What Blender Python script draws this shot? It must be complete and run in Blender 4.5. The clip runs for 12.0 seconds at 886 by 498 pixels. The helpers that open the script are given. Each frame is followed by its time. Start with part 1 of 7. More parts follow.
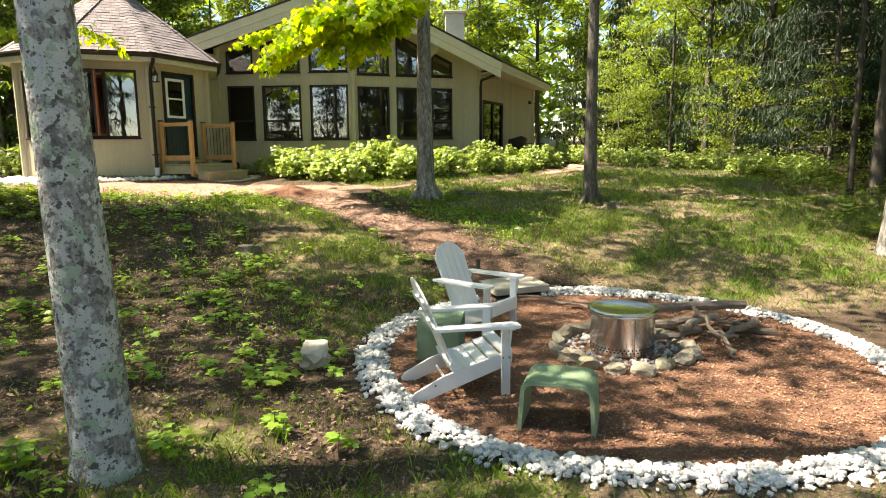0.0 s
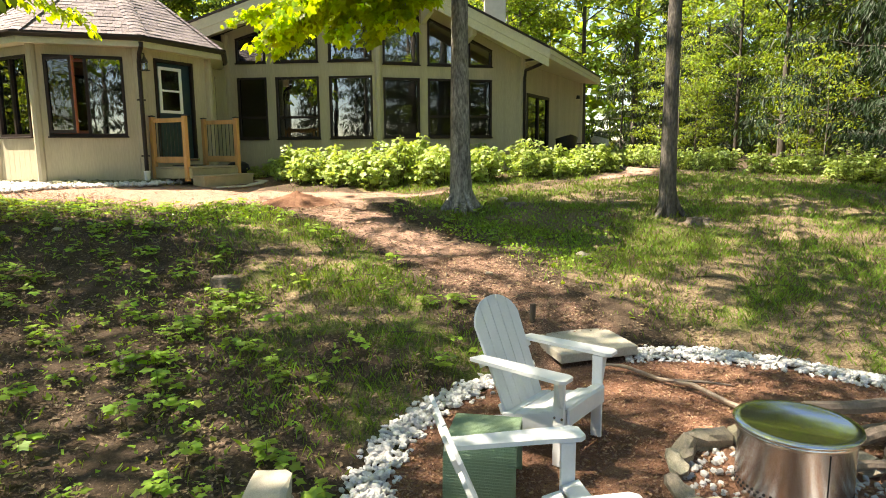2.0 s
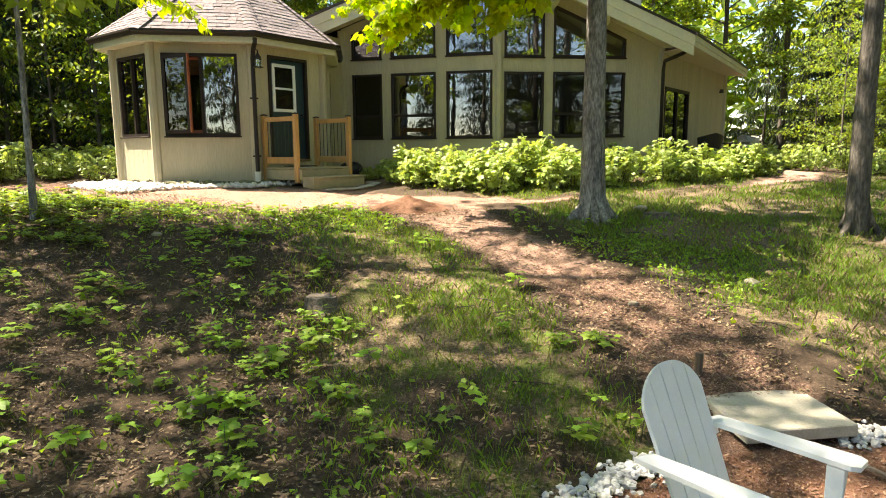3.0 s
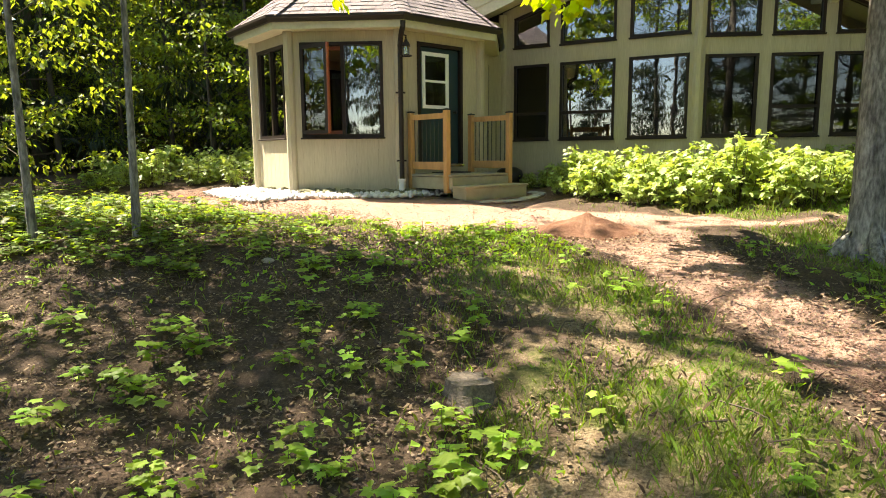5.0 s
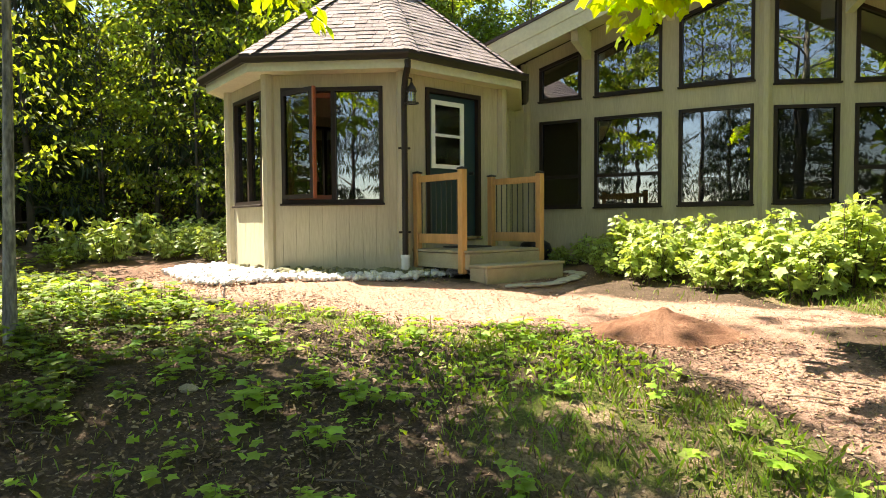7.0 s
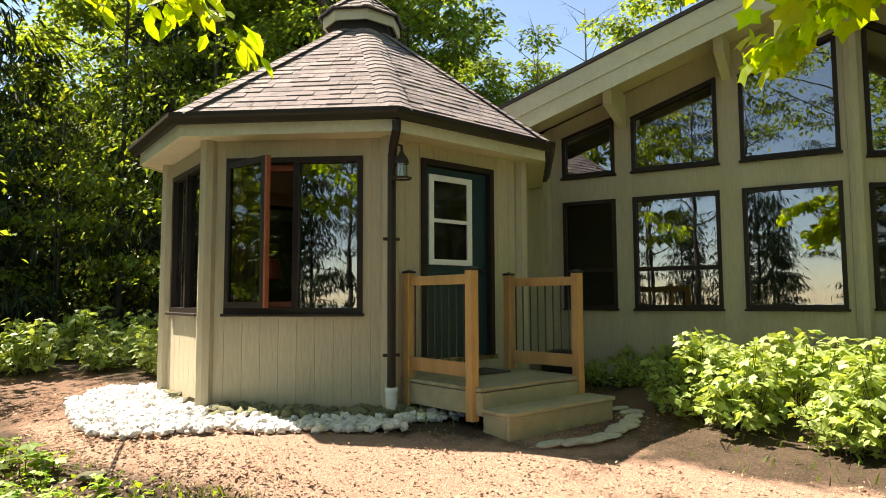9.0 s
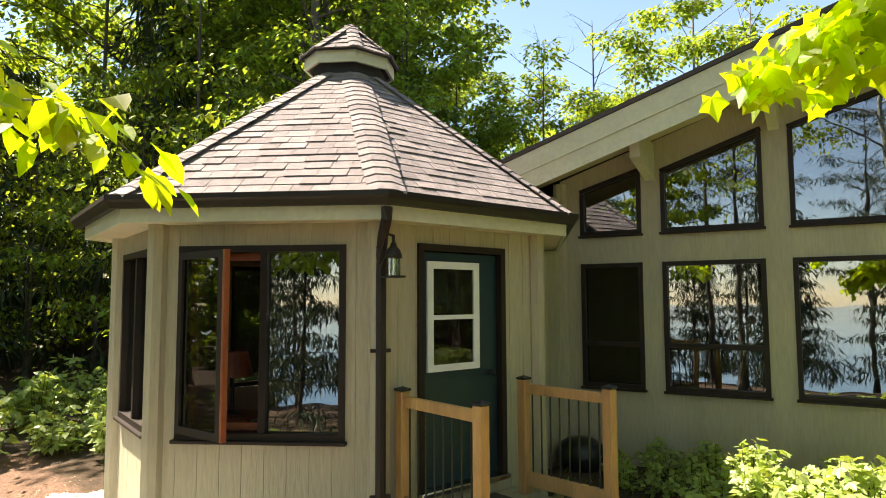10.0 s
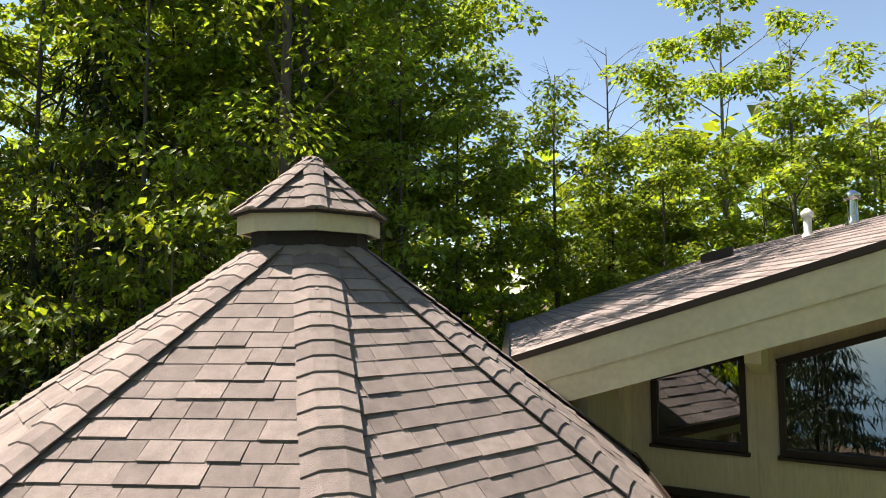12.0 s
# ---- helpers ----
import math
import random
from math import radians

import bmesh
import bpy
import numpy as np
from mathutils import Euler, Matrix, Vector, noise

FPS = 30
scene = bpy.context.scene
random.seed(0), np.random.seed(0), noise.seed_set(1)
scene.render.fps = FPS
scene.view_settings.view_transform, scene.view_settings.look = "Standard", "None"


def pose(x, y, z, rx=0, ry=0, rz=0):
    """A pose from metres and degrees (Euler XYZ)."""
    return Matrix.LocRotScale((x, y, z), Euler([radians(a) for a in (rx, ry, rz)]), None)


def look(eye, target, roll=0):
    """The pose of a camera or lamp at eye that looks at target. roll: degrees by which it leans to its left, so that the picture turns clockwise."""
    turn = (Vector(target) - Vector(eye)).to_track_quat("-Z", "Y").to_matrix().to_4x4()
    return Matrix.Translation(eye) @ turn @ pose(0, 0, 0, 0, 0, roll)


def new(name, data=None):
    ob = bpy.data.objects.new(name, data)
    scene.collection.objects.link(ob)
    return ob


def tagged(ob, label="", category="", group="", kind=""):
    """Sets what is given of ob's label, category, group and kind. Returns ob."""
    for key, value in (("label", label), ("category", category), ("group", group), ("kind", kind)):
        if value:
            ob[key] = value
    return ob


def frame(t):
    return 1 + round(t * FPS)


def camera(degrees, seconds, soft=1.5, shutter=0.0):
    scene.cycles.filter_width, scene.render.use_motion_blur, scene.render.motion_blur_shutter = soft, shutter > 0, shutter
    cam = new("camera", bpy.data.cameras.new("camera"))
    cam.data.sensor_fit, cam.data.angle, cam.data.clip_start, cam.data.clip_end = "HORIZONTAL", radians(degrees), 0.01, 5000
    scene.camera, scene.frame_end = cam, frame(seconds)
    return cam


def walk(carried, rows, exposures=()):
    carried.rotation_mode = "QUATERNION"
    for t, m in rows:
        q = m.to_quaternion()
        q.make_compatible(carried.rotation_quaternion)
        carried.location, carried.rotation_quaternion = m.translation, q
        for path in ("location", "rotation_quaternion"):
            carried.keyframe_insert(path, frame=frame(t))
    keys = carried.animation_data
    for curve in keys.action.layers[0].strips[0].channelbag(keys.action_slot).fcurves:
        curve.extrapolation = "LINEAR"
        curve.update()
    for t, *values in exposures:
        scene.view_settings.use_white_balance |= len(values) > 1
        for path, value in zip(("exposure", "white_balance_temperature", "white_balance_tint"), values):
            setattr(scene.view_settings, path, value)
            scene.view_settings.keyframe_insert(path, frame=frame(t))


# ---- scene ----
cam = camera(68.6, 12.0, soft=1.0)
METRES, EYE, TILT, LEAN, TURN = 16.5, 1.85, 0.0, 0.0, 0.0
ROWS = [
    (0.0, 0.0, 0.0, 0.0, -0.08, -8.82, 0.5),
    (0.5, 0.0002, 0.04, -0.0003, -1.1, -8.82, 0.5),
    (1.0, 0.0004, 0.0804, -0.0004, -1.0, -8.82, 0.49),
    (1.5, -0.0006, 0.1214, -0.0002, -0.25, -8.82, 0.48),
    (2.0, -0.004, 0.1623, 0.0001, 2.99, -8.78, 0.45),
    (2.5, -0.0103, 0.2029, 0.0003, 8.24, -8.74, 0.39),
    (3.0, -0.0204, 0.2423, 0.0005, 13.06, -8.71, 0.39),
    (3.5, -0.0335, 0.2791, 0.0004, 17.99, -8.68, 0.44),
    (5.5, -0.0989, 0.4138, 0.0012, 27.12, -8.68, 0.4),
    (6.0, -0.1153, 0.4463, 0.0008, 27.18, -9.33, 0.41),
    (6.5, -0.1322, 0.4789, 0.0015, 27.22, -8.14, 0.39),
    (7.0, -0.15, 0.5109, 0.0015, 27.26, -2.3, 0.4),
    (7.2, -0.1571, 0.5238, 0.0015, 27.27, -2.28, 0.4),
    (8.8, -0.2118, 0.6312, 0.0192, 27.335, 4.05, 0.26),
    (9.0, -0.2187, 0.6442, 0.0273, 27.34, 4.4, 0.25),
    (9.5, -0.2356, 0.6763, 0.0588, 27.36, 4.44, 0.23),
    (10.0, -0.2516, 0.7075, 0.0883, 27.4, 4.47, 0.24),
    (10.5, -0.27, 0.7393, 0.117, 27.48, 4.53, 0.27),
    (11.0, -0.2894, 0.7743, 0.1431, 27.54, 4.55, 0.24),
    (11.5, -0.3113, 0.8124, 0.1815, 27.36, 4.58, 0.22),
    (12.0, -0.3324, 0.8452, 0.2206, 26.84, 4.6, 0.2),
]
walk(cam, [(t, pose(0, 0, EYE, TILT, LEAN, TURN) @ pose(METRES * x, METRES * y, METRES * z, 90 + pitch, roll, yaw)) for t, x, y, z, yaw, pitch, roll in ROWS],
     exposures=[(0.0, 1.98, 7550, 12), (2.0, 2.02, 7550, 12), (5.5, 2.2, 7550, 12), (7.2, 2.16, 7550, 12), (9.0, 1.75, 7550, 12), (10.0, 2.05, 7550, 12), (10.5, 2.22, 7550, 12), (11.0, 2.2, 7550, 12), (11.5, 1.8, 7550, 12), (12.0, 1.48, 7550, 12)])

# ---- light: high summer sun from the left, clear sky ----
SUN_AZ, SUN_EL = 181.0, 58.0
world = bpy.data.worlds.new("sky")
scene.world = world
world.use_nodes = True
wn = world.node_tree.nodes
wl = world.node_tree.links
sky = wn.new("ShaderNodeTexSky")
sky.sky_type = "NISHITA"
sky.sun_disc = False
sky.sun_elevation = radians(SUN_EL)
sky.sun_rotation = radians(90.0 - SUN_AZ)
sky.air_density, sky.dust_density, sky.ozone_density = 1.0, 0.05, 2.2
wn["Background"].inputs["Strength"].default_value = 0.078
wl.new(sky.outputs["Color"], wn["Background"].inputs["Color"])
SUNV = Vector((math.cos(radians(SUN_AZ)) * math.cos(radians(SUN_EL)), math.sin(radians(SUN_AZ)) * math.cos(radians(SUN_EL)), math.sin(radians(SUN_EL))))
sun = new("sun", bpy.data.lights.new("sun", "SUN"))
sun.data.energy, sun.data.angle, sun.data.color = 5.0, radians(0.45), (1.0, 0.94, 0.85)
sun.matrix_world = look(SUNV * 60, (0, 0, 0))


# ---- mesh builder ----
class MB:
    """Collects vertices and faces, then makes one mesh object."""

    def __init__(self):
        self.v, self.f, self.m = [], [], []

    def add(self, verts, faces, mi=0):
        o = len(self.v)
        self.v.extend([tuple(p) for p in verts])
        self.f.extend([tuple(o + i for i in f) for f in faces])
        self.m.extend([mi] * len(faces))

    def box(self, size, m=None, mi=0, bev=0.0, off=(0, 0, 0)):
        """A box, with chamfered long edges when bev is given."""
        x, y, z = size[0] / 2, size[1] / 2, size[2] / 2
        m = m or Matrix()
        if bev <= 0:
            vs = [(a * x, b * y, c * z) for c in (-1, 1) for b in (-1, 1) for a in (-1, 1)]
            fs = [(0, 2, 3, 1), (4, 5, 7, 6), (0, 1, 5, 4), (2, 6, 7, 3), (0, 4, 6, 2), (1, 3, 7, 5)]
        else:
            b = min(bev, x * 0.45, y * 0.45, z * 0.45)
            vs, fs = [], []
            idx = {}
            for sx in (-1, 1):
                for sy in (-1, 1):
                    for sz in (-1, 1):
                        for k in range(3):
                            p = [sx * (x - b), sy * (y - b), sz * (z - b)]
                            p[k] = (sx * x, sy * y, sz * z)[k]
                            idx[(sx, sy, sz, k)] = len(vs)
                            vs.append(tuple(p))
            for k in range(3):
                a, c = [(1, 2), (2, 0), (0, 1)][k]
                for s in (-1, 1):
                    q = []
                    for da, dc in ((-1, -1), (1, -1), (1, 1), (-1, 1)):
                        sg = [0, 0, 0]
                        sg[k], sg[a], sg[c] = s, da, dc
                        q.append(idx[(sg[0], sg[1], sg[2], k)])
                    fs.append(tuple(q if s > 0 else q[::-1]))
            for k in range(3):
                a, c = [(1, 2), (2, 0), (0, 1)][k]
                for sa in (-1, 1):
                    for sc in (-1, 1):
                        q = []
                        for sk, kk in ((-1, a), (1, a), (1, c), (-1, c)):
                            sg = [0, 0, 0]
                            sg[k], sg[a], sg[c] = sk, sa, sc
                            q.append(idx[(sg[0], sg[1], sg[2], kk)])
                        fs.append(tuple(q if sa * sc < 0 else q[::-1]))
            for sx in (-1, 1):
                for sy in (-1, 1):
                    for sz in (-1, 1):
                        q = [idx[(sx, sy, sz, k)] for k in range(3)]
                        fs.append(tuple(q if sx * sy * sz > 0 else q[::-1]))
        o = Vector(off)
        self.add([m @ (Vector(p) + o) for p in vs], fs, mi)
        return self

    def prism(self, poly, d, mi=0):
        """A closed prism: the polygon poly (3D points) pushed by the vector d."""
        n = len(poly)
        d = Vector(d)
        a = [Vector(p) for p in poly]
        self.add(a + [p + d for p in a], [tuple(range(n))[::-1], tuple(range(n, 2 * n))] + [(i, (i + 1) % n, n + (i + 1) % n, n + i) for i in range(n)], mi)
        return self

    def tube(self, pts, radii, n=8, mi=0, cap=True, wob=0.0, rnd=None):
        """A tube along points with a radius at each."""
        pts = [Vector(p) for p in pts]
        rings = []
        up = Vector((0.31, 0.17, 0.93))
        for i, p in enumerate(pts):
            d = (pts[min(i + 1, len(pts) - 1)] - pts[max(i - 1, 0)]).normalized()
            s = d.cross(up)
            if s.length < 0.2:
                s = d.cross(Vector((1, 0, 0)))
            s.normalize()
            t = s.cross(d)
            r = radii[i]
            rings.append([p + (s * math.cos(a) + t * math.sin(a)) * r * (1 + (rnd.uniform(-wob, wob) if rnd else 0)) for a in [2 * math.pi * k / n for k in range(n)]])
        vs = [q for r in rings for q in r]
        fs = [(i * n + k, i * n + (k + 1) % n, (i + 1) * n + (k + 1) % n, (i + 1) * n + k) for i in range(len(pts) - 1) for k in range(n)]
        fs = [f[::-1] for f in fs]
        if cap:
            fs += [tuple(range(n)), tuple(reversed(range(len(vs) - n, len(vs))))]
        self.add(vs, fs, mi)
        return self

    def lathe(self, prof, n=24, m=None, mi=0):
        """A turned shape from (radius, height) points."""
        m = m or Matrix()
        vs = [m @ Vector((r * math.cos(2 * math.pi * k / n), r * math.sin(2 * math.pi * k / n), z)) for r, z in prof for k in range(n)]
        fs = [(i * n + k, i * n + (k + 1) % n, (i + 1) * n + (k + 1) % n, (i + 1) * n + k) for i in range(len(prof) - 1) for k in range(n)]
        self.add(vs, fs, mi)
        return self

    def mesh(self, name, mats, smooth=False):
        me = bpy.data.meshes.new(name)
        me.from_pydata(self.v, [], self.f)
        for mt in mats if isinstance(mats, (list, tuple)) else [mats]:
            me.materials.append(mt)
        if any(self.m):
            me.polygons.foreach_set("material_index", self.m)
        if smooth:
            me.polygons.foreach_set("use_smooth", [True] * len(self.f))
        me.update()
        return me


def put(name, mb, mats, parent=None, label="", smooth=False, m=None):
    """Links the builder's mesh as one object, under parent if given."""
    ob = new(name, mb.mesh(name, mats, smooth) if isinstance(mb, MB) else mb)
    if parent:
        ob.parent = parent
    if m is not None:
        ob.matrix_basis = m
    if label:
        ob["label"] = label
    return ob


def thing(name, label, category, group="", m=None, kind=""):
    ob = new(name)
    ob.empty_display_size = 0.1
    if m is not None:
        ob.matrix_basis = m
    return tagged(ob, label, category, group, kind)


def basis(o, x, y=None):
    """A pose with its origin at o, its x along x, its z up."""
    x = Vector(x).normalized()
    z = Vector((0, 0, 1))
    y = z.cross(x).normalized()
    z = x.cross(y)
    m = Matrix((x, y, z)).transposed().to_4x4()
    m.translation = o
    return m


# ---- materials ----
def mat(name, base, rough=0.6, metal=0.0, var=0.15, scale=6.0, bump=0.0, bscale=60.0, dark=None, spec=0.5, stretch=(1, 1, 1), per=0.0, coords="Object", fine=0.0, translucent=0.0, trans_col=None, sub=0.0):
    """A surface with a base colour varied at two scales, relief and, per piece, a random shift."""
    mt = bpy.data.materials.new(name)
    mt.use_nodes = True
    nt = mt.node_tree
    n, l = nt.nodes, nt.links
    bs = n["Principled BSDF"]
    bs.inputs["Roughness"].default_value = rough
    bs.inputs["Metallic"].default_value = metal
    bs.inputs["Specular IOR Level"].default_value = spec
    tc = n.new("ShaderNodeTexCoord")
    mp = n.new("ShaderNodeMapping")
    mp.inputs["Scale"].default_value = stretch
    l.new(tc.outputs[coords], mp.inputs["Vector"])
    n1 = n.new("ShaderNodeTexNoise")
    n1.inputs["Scale"].default_value = scale
    n1.inputs["Detail"].default_value = 5
    n1.inputs["Roughness"].default_value = 0.65
    l.new(mp.outputs[0], n1.inputs["Vector"])
    dk = dark or tuple(c * 0.5 for c in base)
    rp = n.new("ShaderNodeValToRGB")
    rp.color_ramp.elements[0].position, rp.color_ramp.elements[1].position = 0.3, 0.7
    lo = [base[i] * (1 - var) + dk[i] * var for i in range(3)]
    hi = [min(1, base[i] * (1 + var * 0.5)) for i in range(3)]
    rp.color_ramp.elements[0].color, rp.color_ramp.elements[1].color = (*lo, 1), (*hi, 1)
    l.new(n1.outputs["Fac"], rp.inputs["Fac"])
    col = rp.outputs["Color"]
    n2 = n.new("ShaderNodeTexNoise")
    n2.inputs["Scale"].default_value = bscale
    n2.inputs["Detail"].default_value = 3
    l.new(mp.outputs[0], n2.inputs["Vector"])
    if fine > 0:
        mx = n.new("ShaderNodeMix")
        mx.data_type, mx.blend_type = "RGBA", "MULTIPLY"
        mx.inputs["Factor"].default_value = fine
        rr = n.new("ShaderNodeValToRGB")
        rr.color_ramp.elements[0].position, rr.color_ramp.elements[1].position = 0.35, 0.65
        rr.color_ramp.elements[0].color = (0.25, 0.25, 0.25, 1)
        l.new(n2.outputs["Fac"], rr.inputs["Fac"])
        l.new(col, mx.inputs["A"])
        l.new(rr.outputs["Color"], mx.inputs["B"])
        col = mx.outputs["Result"]
    if per > 0:
        oi = n.new("ShaderNodeObjectInfo")
        ge = n.new("ShaderNodeNewGeometry")
        ad = n.new("ShaderNodeMath")
        ad.operation = "ADD"
        l.new(oi.outputs["Random"], ad.inputs[0])
        l.new(ge.outputs["Random Per Island"], ad.inputs[1])
        fr = n.new("ShaderNodeMath")
        fr.operation = "FRACT"
        l.new(ad.outputs[0], fr.inputs[0])
        mr = n.new("ShaderNodeMapRange")
        mr.inputs["To Min"].default_value, mr.inputs["To Max"].default_value = 1 - per, 1 + per
        l.new(fr.outputs[0], mr.inputs["Value"])
        hs = n.new("ShaderNodeHueSaturation")
        l.new(mr.outputs[0], hs.inputs["Value"])
        m2 = n.new("ShaderNodeMapRange")
        m2.inputs["To Min"].default_value, m2.inputs["To Max"].default_value = 0.5 - per * 0.04, 0.5 + per * 0.04
        l.new(fr.outputs[0], m2.inputs["Value"])
        l.new(m2.outputs[0], hs.inputs["Hue"])
        l.new(col, hs.inputs["Color"])
        col = hs.outputs["Color"]
    l.new(col, bs.inputs["Base Color"])
    if bump > 0:
        bp = n.new("ShaderNodeBump")
        bp.inputs["Strength"].default_value = bump
        bp.inputs["Distance"].default_value = 0.02
        l.new(n2.outputs["Fac"], bp.inputs["Height"])
        l.new(bp.outputs[0], bs.inputs["Normal"])
    if translucent > 0:
        tr = n.new("ShaderNodeBsdfTranslucent")
        ms = n.new("ShaderNodeMixShader")
        ms.inputs[0].default_value = translucent
        hv = n.new("ShaderNodeMix")
        hv.data_type, hv.blend_type = "RGBA", "MULTIPLY"
        hv.inputs["Factor"].default_value = 1
        hv.inputs["B"].default_value = (*(trans_col or (1.6, 1.5, 0.6)), 1)
        l.new(col, hv.inputs["A"])
        l.new(hv.outputs["Result"], tr.inputs["Color"])
        l.new(bs.outputs[0], ms.inputs[1])
        l.new(tr.outputs[0], ms.inputs[2])
        l.new(ms.outputs[0], n["Material Output"].inputs["Surface"])
    return mt


def glass(name, refl=0.4, tint=(0.75, 0.78, 0.75)):
    """A window pane: see-through, with the mirror gloss of coated double glazing."""
    mt = bpy.data.materials.new(name)
    mt.use_nodes = True
    n, l = mt.node_tree.nodes, mt.node_tree.links
    n.remove(n["Principled BSDF"])
    tp = n.new("ShaderNodeBsdfTransparent")
    tp.inputs["Color"].default_value = (*tint, 1)
    gl = n.new("ShaderNodeBsdfGlossy")
    gl.inputs["Roughness"].default_value = 0.0
    gl.inputs["Color"].default_value = (0.95, 0.97, 1.0, 1)
    no = n.new("ShaderNodeTexNoise")
    no.inputs["Scale"].default_value = 1.3
    tc = n.new("ShaderNodeTexCoord")
    l.new(tc.outputs["Object"], no.inputs["Vector"])
    bp = n.new("ShaderNodeBump")
    bp.inputs["Strength"].default_value, bp.inputs["Distance"].default_value = 0.04, 0.05
    l.new(no.outputs["Fac"], bp.inputs["Height"])
    l.new(bp.outputs[0], gl.inputs["Normal"])
    fr = n.new("ShaderNodeLayerWeight")
    fr.inputs["Blend"].default_value = 0.5
    pw = n.new("ShaderNodeMath")
    pw.operation = "POWER"
    pw.inputs[1].default_value = 5.0
    l.new(fr.outputs["Facing"], pw.inputs[0])
    ad = n.new("ShaderNodeMath")
    ad.operation, ad.use_clamp = "ADD", True
    ad.inputs[1].default_value = refl
    l.new(pw.outputs[0], ad.inputs[0])
    ms = n.new("ShaderNodeMixShader")
    l.new(ad.outputs[0], ms.inputs[0])
    l.new(tp.outputs[0], ms.inputs[1])
    l.new(gl.outputs[0], ms.inputs[2])
    l.new(ms.outputs[0], n["Material Output"].inputs["Surface"])
    return mt


M_SIDING = mat("siding", (0.46, 0.405, 0.29), 0.75, var=0.18, scale=2.2, bump=0.2, bscale=45, stretch=(1, 1, 0.12), per=0.03, fine=0.16, coords="Object")
M_TRIM = mat("trim_paint", (0.60, 0.53, 0.38), 0.6, var=0.12, scale=3, bump=0.08, fine=0.08, bscale=30)
M_FASCIA = mat("fascia_paint", (0.60, 0.57, 0.42), 0.55, var=0.15, scale=2.5, bump=0.05, fine=0.1, bscale=20)
M_BROWN = mat("brown_metal", (0.024, 0.017, 0.014), 0.5, spec=0.35, var=0.3, scale=5, bump=0.03)
M_FRAME = mat("window_frame_paint", (0.024, 0.016, 0.013), 0.55, spec=0.25, var=0.3, scale=6, bump=0.05)
M_SASH = mat("red_sash_wood", (0.30, 0.075, 0.03), 0.45, var=0.3, scale=9, bump=0.1)
M_GLASS = glass("window_glass", 0.24, (0.45, 0.47, 0.45))
M_GLASSD = glass("plain_window_glass", 0.06, (0.42, 0.44, 0.42))
M_SHINGLE = mat("shingle", (0.265, 0.224, 0.23), 0.92, var=0.4, scale=9, bump=0.5, bscale=220, per=0.22, fine=0.35)
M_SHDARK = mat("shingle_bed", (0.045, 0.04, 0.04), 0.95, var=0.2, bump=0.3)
M_TEAL = mat("teal_door_paint", (0.008, 0.030, 0.042), 0.4, var=0.2, scale=3, bump=0.05)
M_WHITE = mat("white_paint", (0.80, 0.81, 0.80), 0.4, var=0.08, scale=8, dark=(0.55, 0.56, 0.55), bump=0.05, fine=0.05)
M_CEDAR = mat("cedar", (0.52, 0.29, 0.11), 0.6, var=0.4, scale=7, bump=0.2, bscale=40, stretch=(1, 1, 0.15), per=0.1, fine=0.2)
M_DECK = mat("deck_paint", (0.36, 0.31, 0.20), 0.7, var=0.3, scale=5, bump=0.15, per=0.06, fine=0.2)
M_BLACK = mat("black_metal", (0.012, 0.012, 0.013), 0.4, var=0.2)
M_STEEL = mat("brushed_steel", (0.72, 0.71, 0.70), 0.27, 1.0, var=0.18, scale=3, bump=0.03, bscale=50, stretch=(6, 6, 0.3), fine=0.1)
M_LID = mat("steel_lid", (0.62, 0.62, 0.6), 0.16, 1.0, var=0.1, scale=4)
M_HOLE = mat("dark_hole", (0.006, 0.006, 0.006), 0.9)
M_RESIN = mat("sage_resin_weave", (0.25, 0.36, 0.22), 0.5, var=0.2, scale=6, bump=0.6, bscale=150, fine=0.2)
M_STONEW = mat("white_stone", (0.66, 0.65, 0.63), 0.75, var=0.3, scale=12, bump=0.3, per=0.2, fine=0.15)
M_STONEG = mat("field_stone", (0.42, 0.37, 0.275), 0.85, var=0.5, scale=9, bump=0.5, bscale=50, per=0.25, fine=0.35)
M_OLIVE = mat("dark_olive_stone", (0.17, 0.165, 0.095), 0.9, var=0.5, scale=9, bump=0.5, bscale=50, per=0.3, fine=0.3)
M_SLAB = mat("concrete_slab", (0.50, 0.46, 0.37), 0.85, var=0.3, scale=5, bump=0.3, fine=0.2)
M_DRIFT = mat("driftwood", (0.26, 0.205, 0.155), 0.8, var=0.45, scale=8, bump=0.4, bscale=40, per=0.25, fine=0.3)
M_STUMP = mat("old_stump_wood", (0.19, 0.155, 0.12), 0.9, var=0.6, scale=14, bump=0.8, bscale=60, fine=0.5)
M_BARK = mat("maple_bark", (0.37, 0.35, 0.315), 0.95, var=0.85, scale=11, bump=1.0, bscale=40, stretch=(1, 1, 0.28), fine=0.75, dark=(0.04, 0.035, 0.03))
M_BARKF = mat("forest_bark", (0.10, 0.085, 0.068), 0.95, var=0.6, scale=4, bump=0.7, bscale=22, stretch=(1, 1, 0.25), fine=0.4, per=0.45)
M_LEAF = mat("maple_leaf", (0.155, 0.235, 0.04), 0.5, var=0.3, scale=0.7, per=0.35, translucent=0.55, trans_col=(2.4, 1.9, 0.65))
M_LEAFD = mat("forest_leaf", (0.135, 0.205, 0.04), 0.5, var=0.4, scale=0.5, per=0.5, translucent=0.55, trans_col=(2.4, 2.0, 0.65))
# needle colour near black, standing in for the backlit look of shore trees
M_SILHOUETTE = mat("silhouette_needle", (0.028, 0.05, 0.018), 0.6, var=0.3, scale=1.0, per=0.3, translucent=0.15)
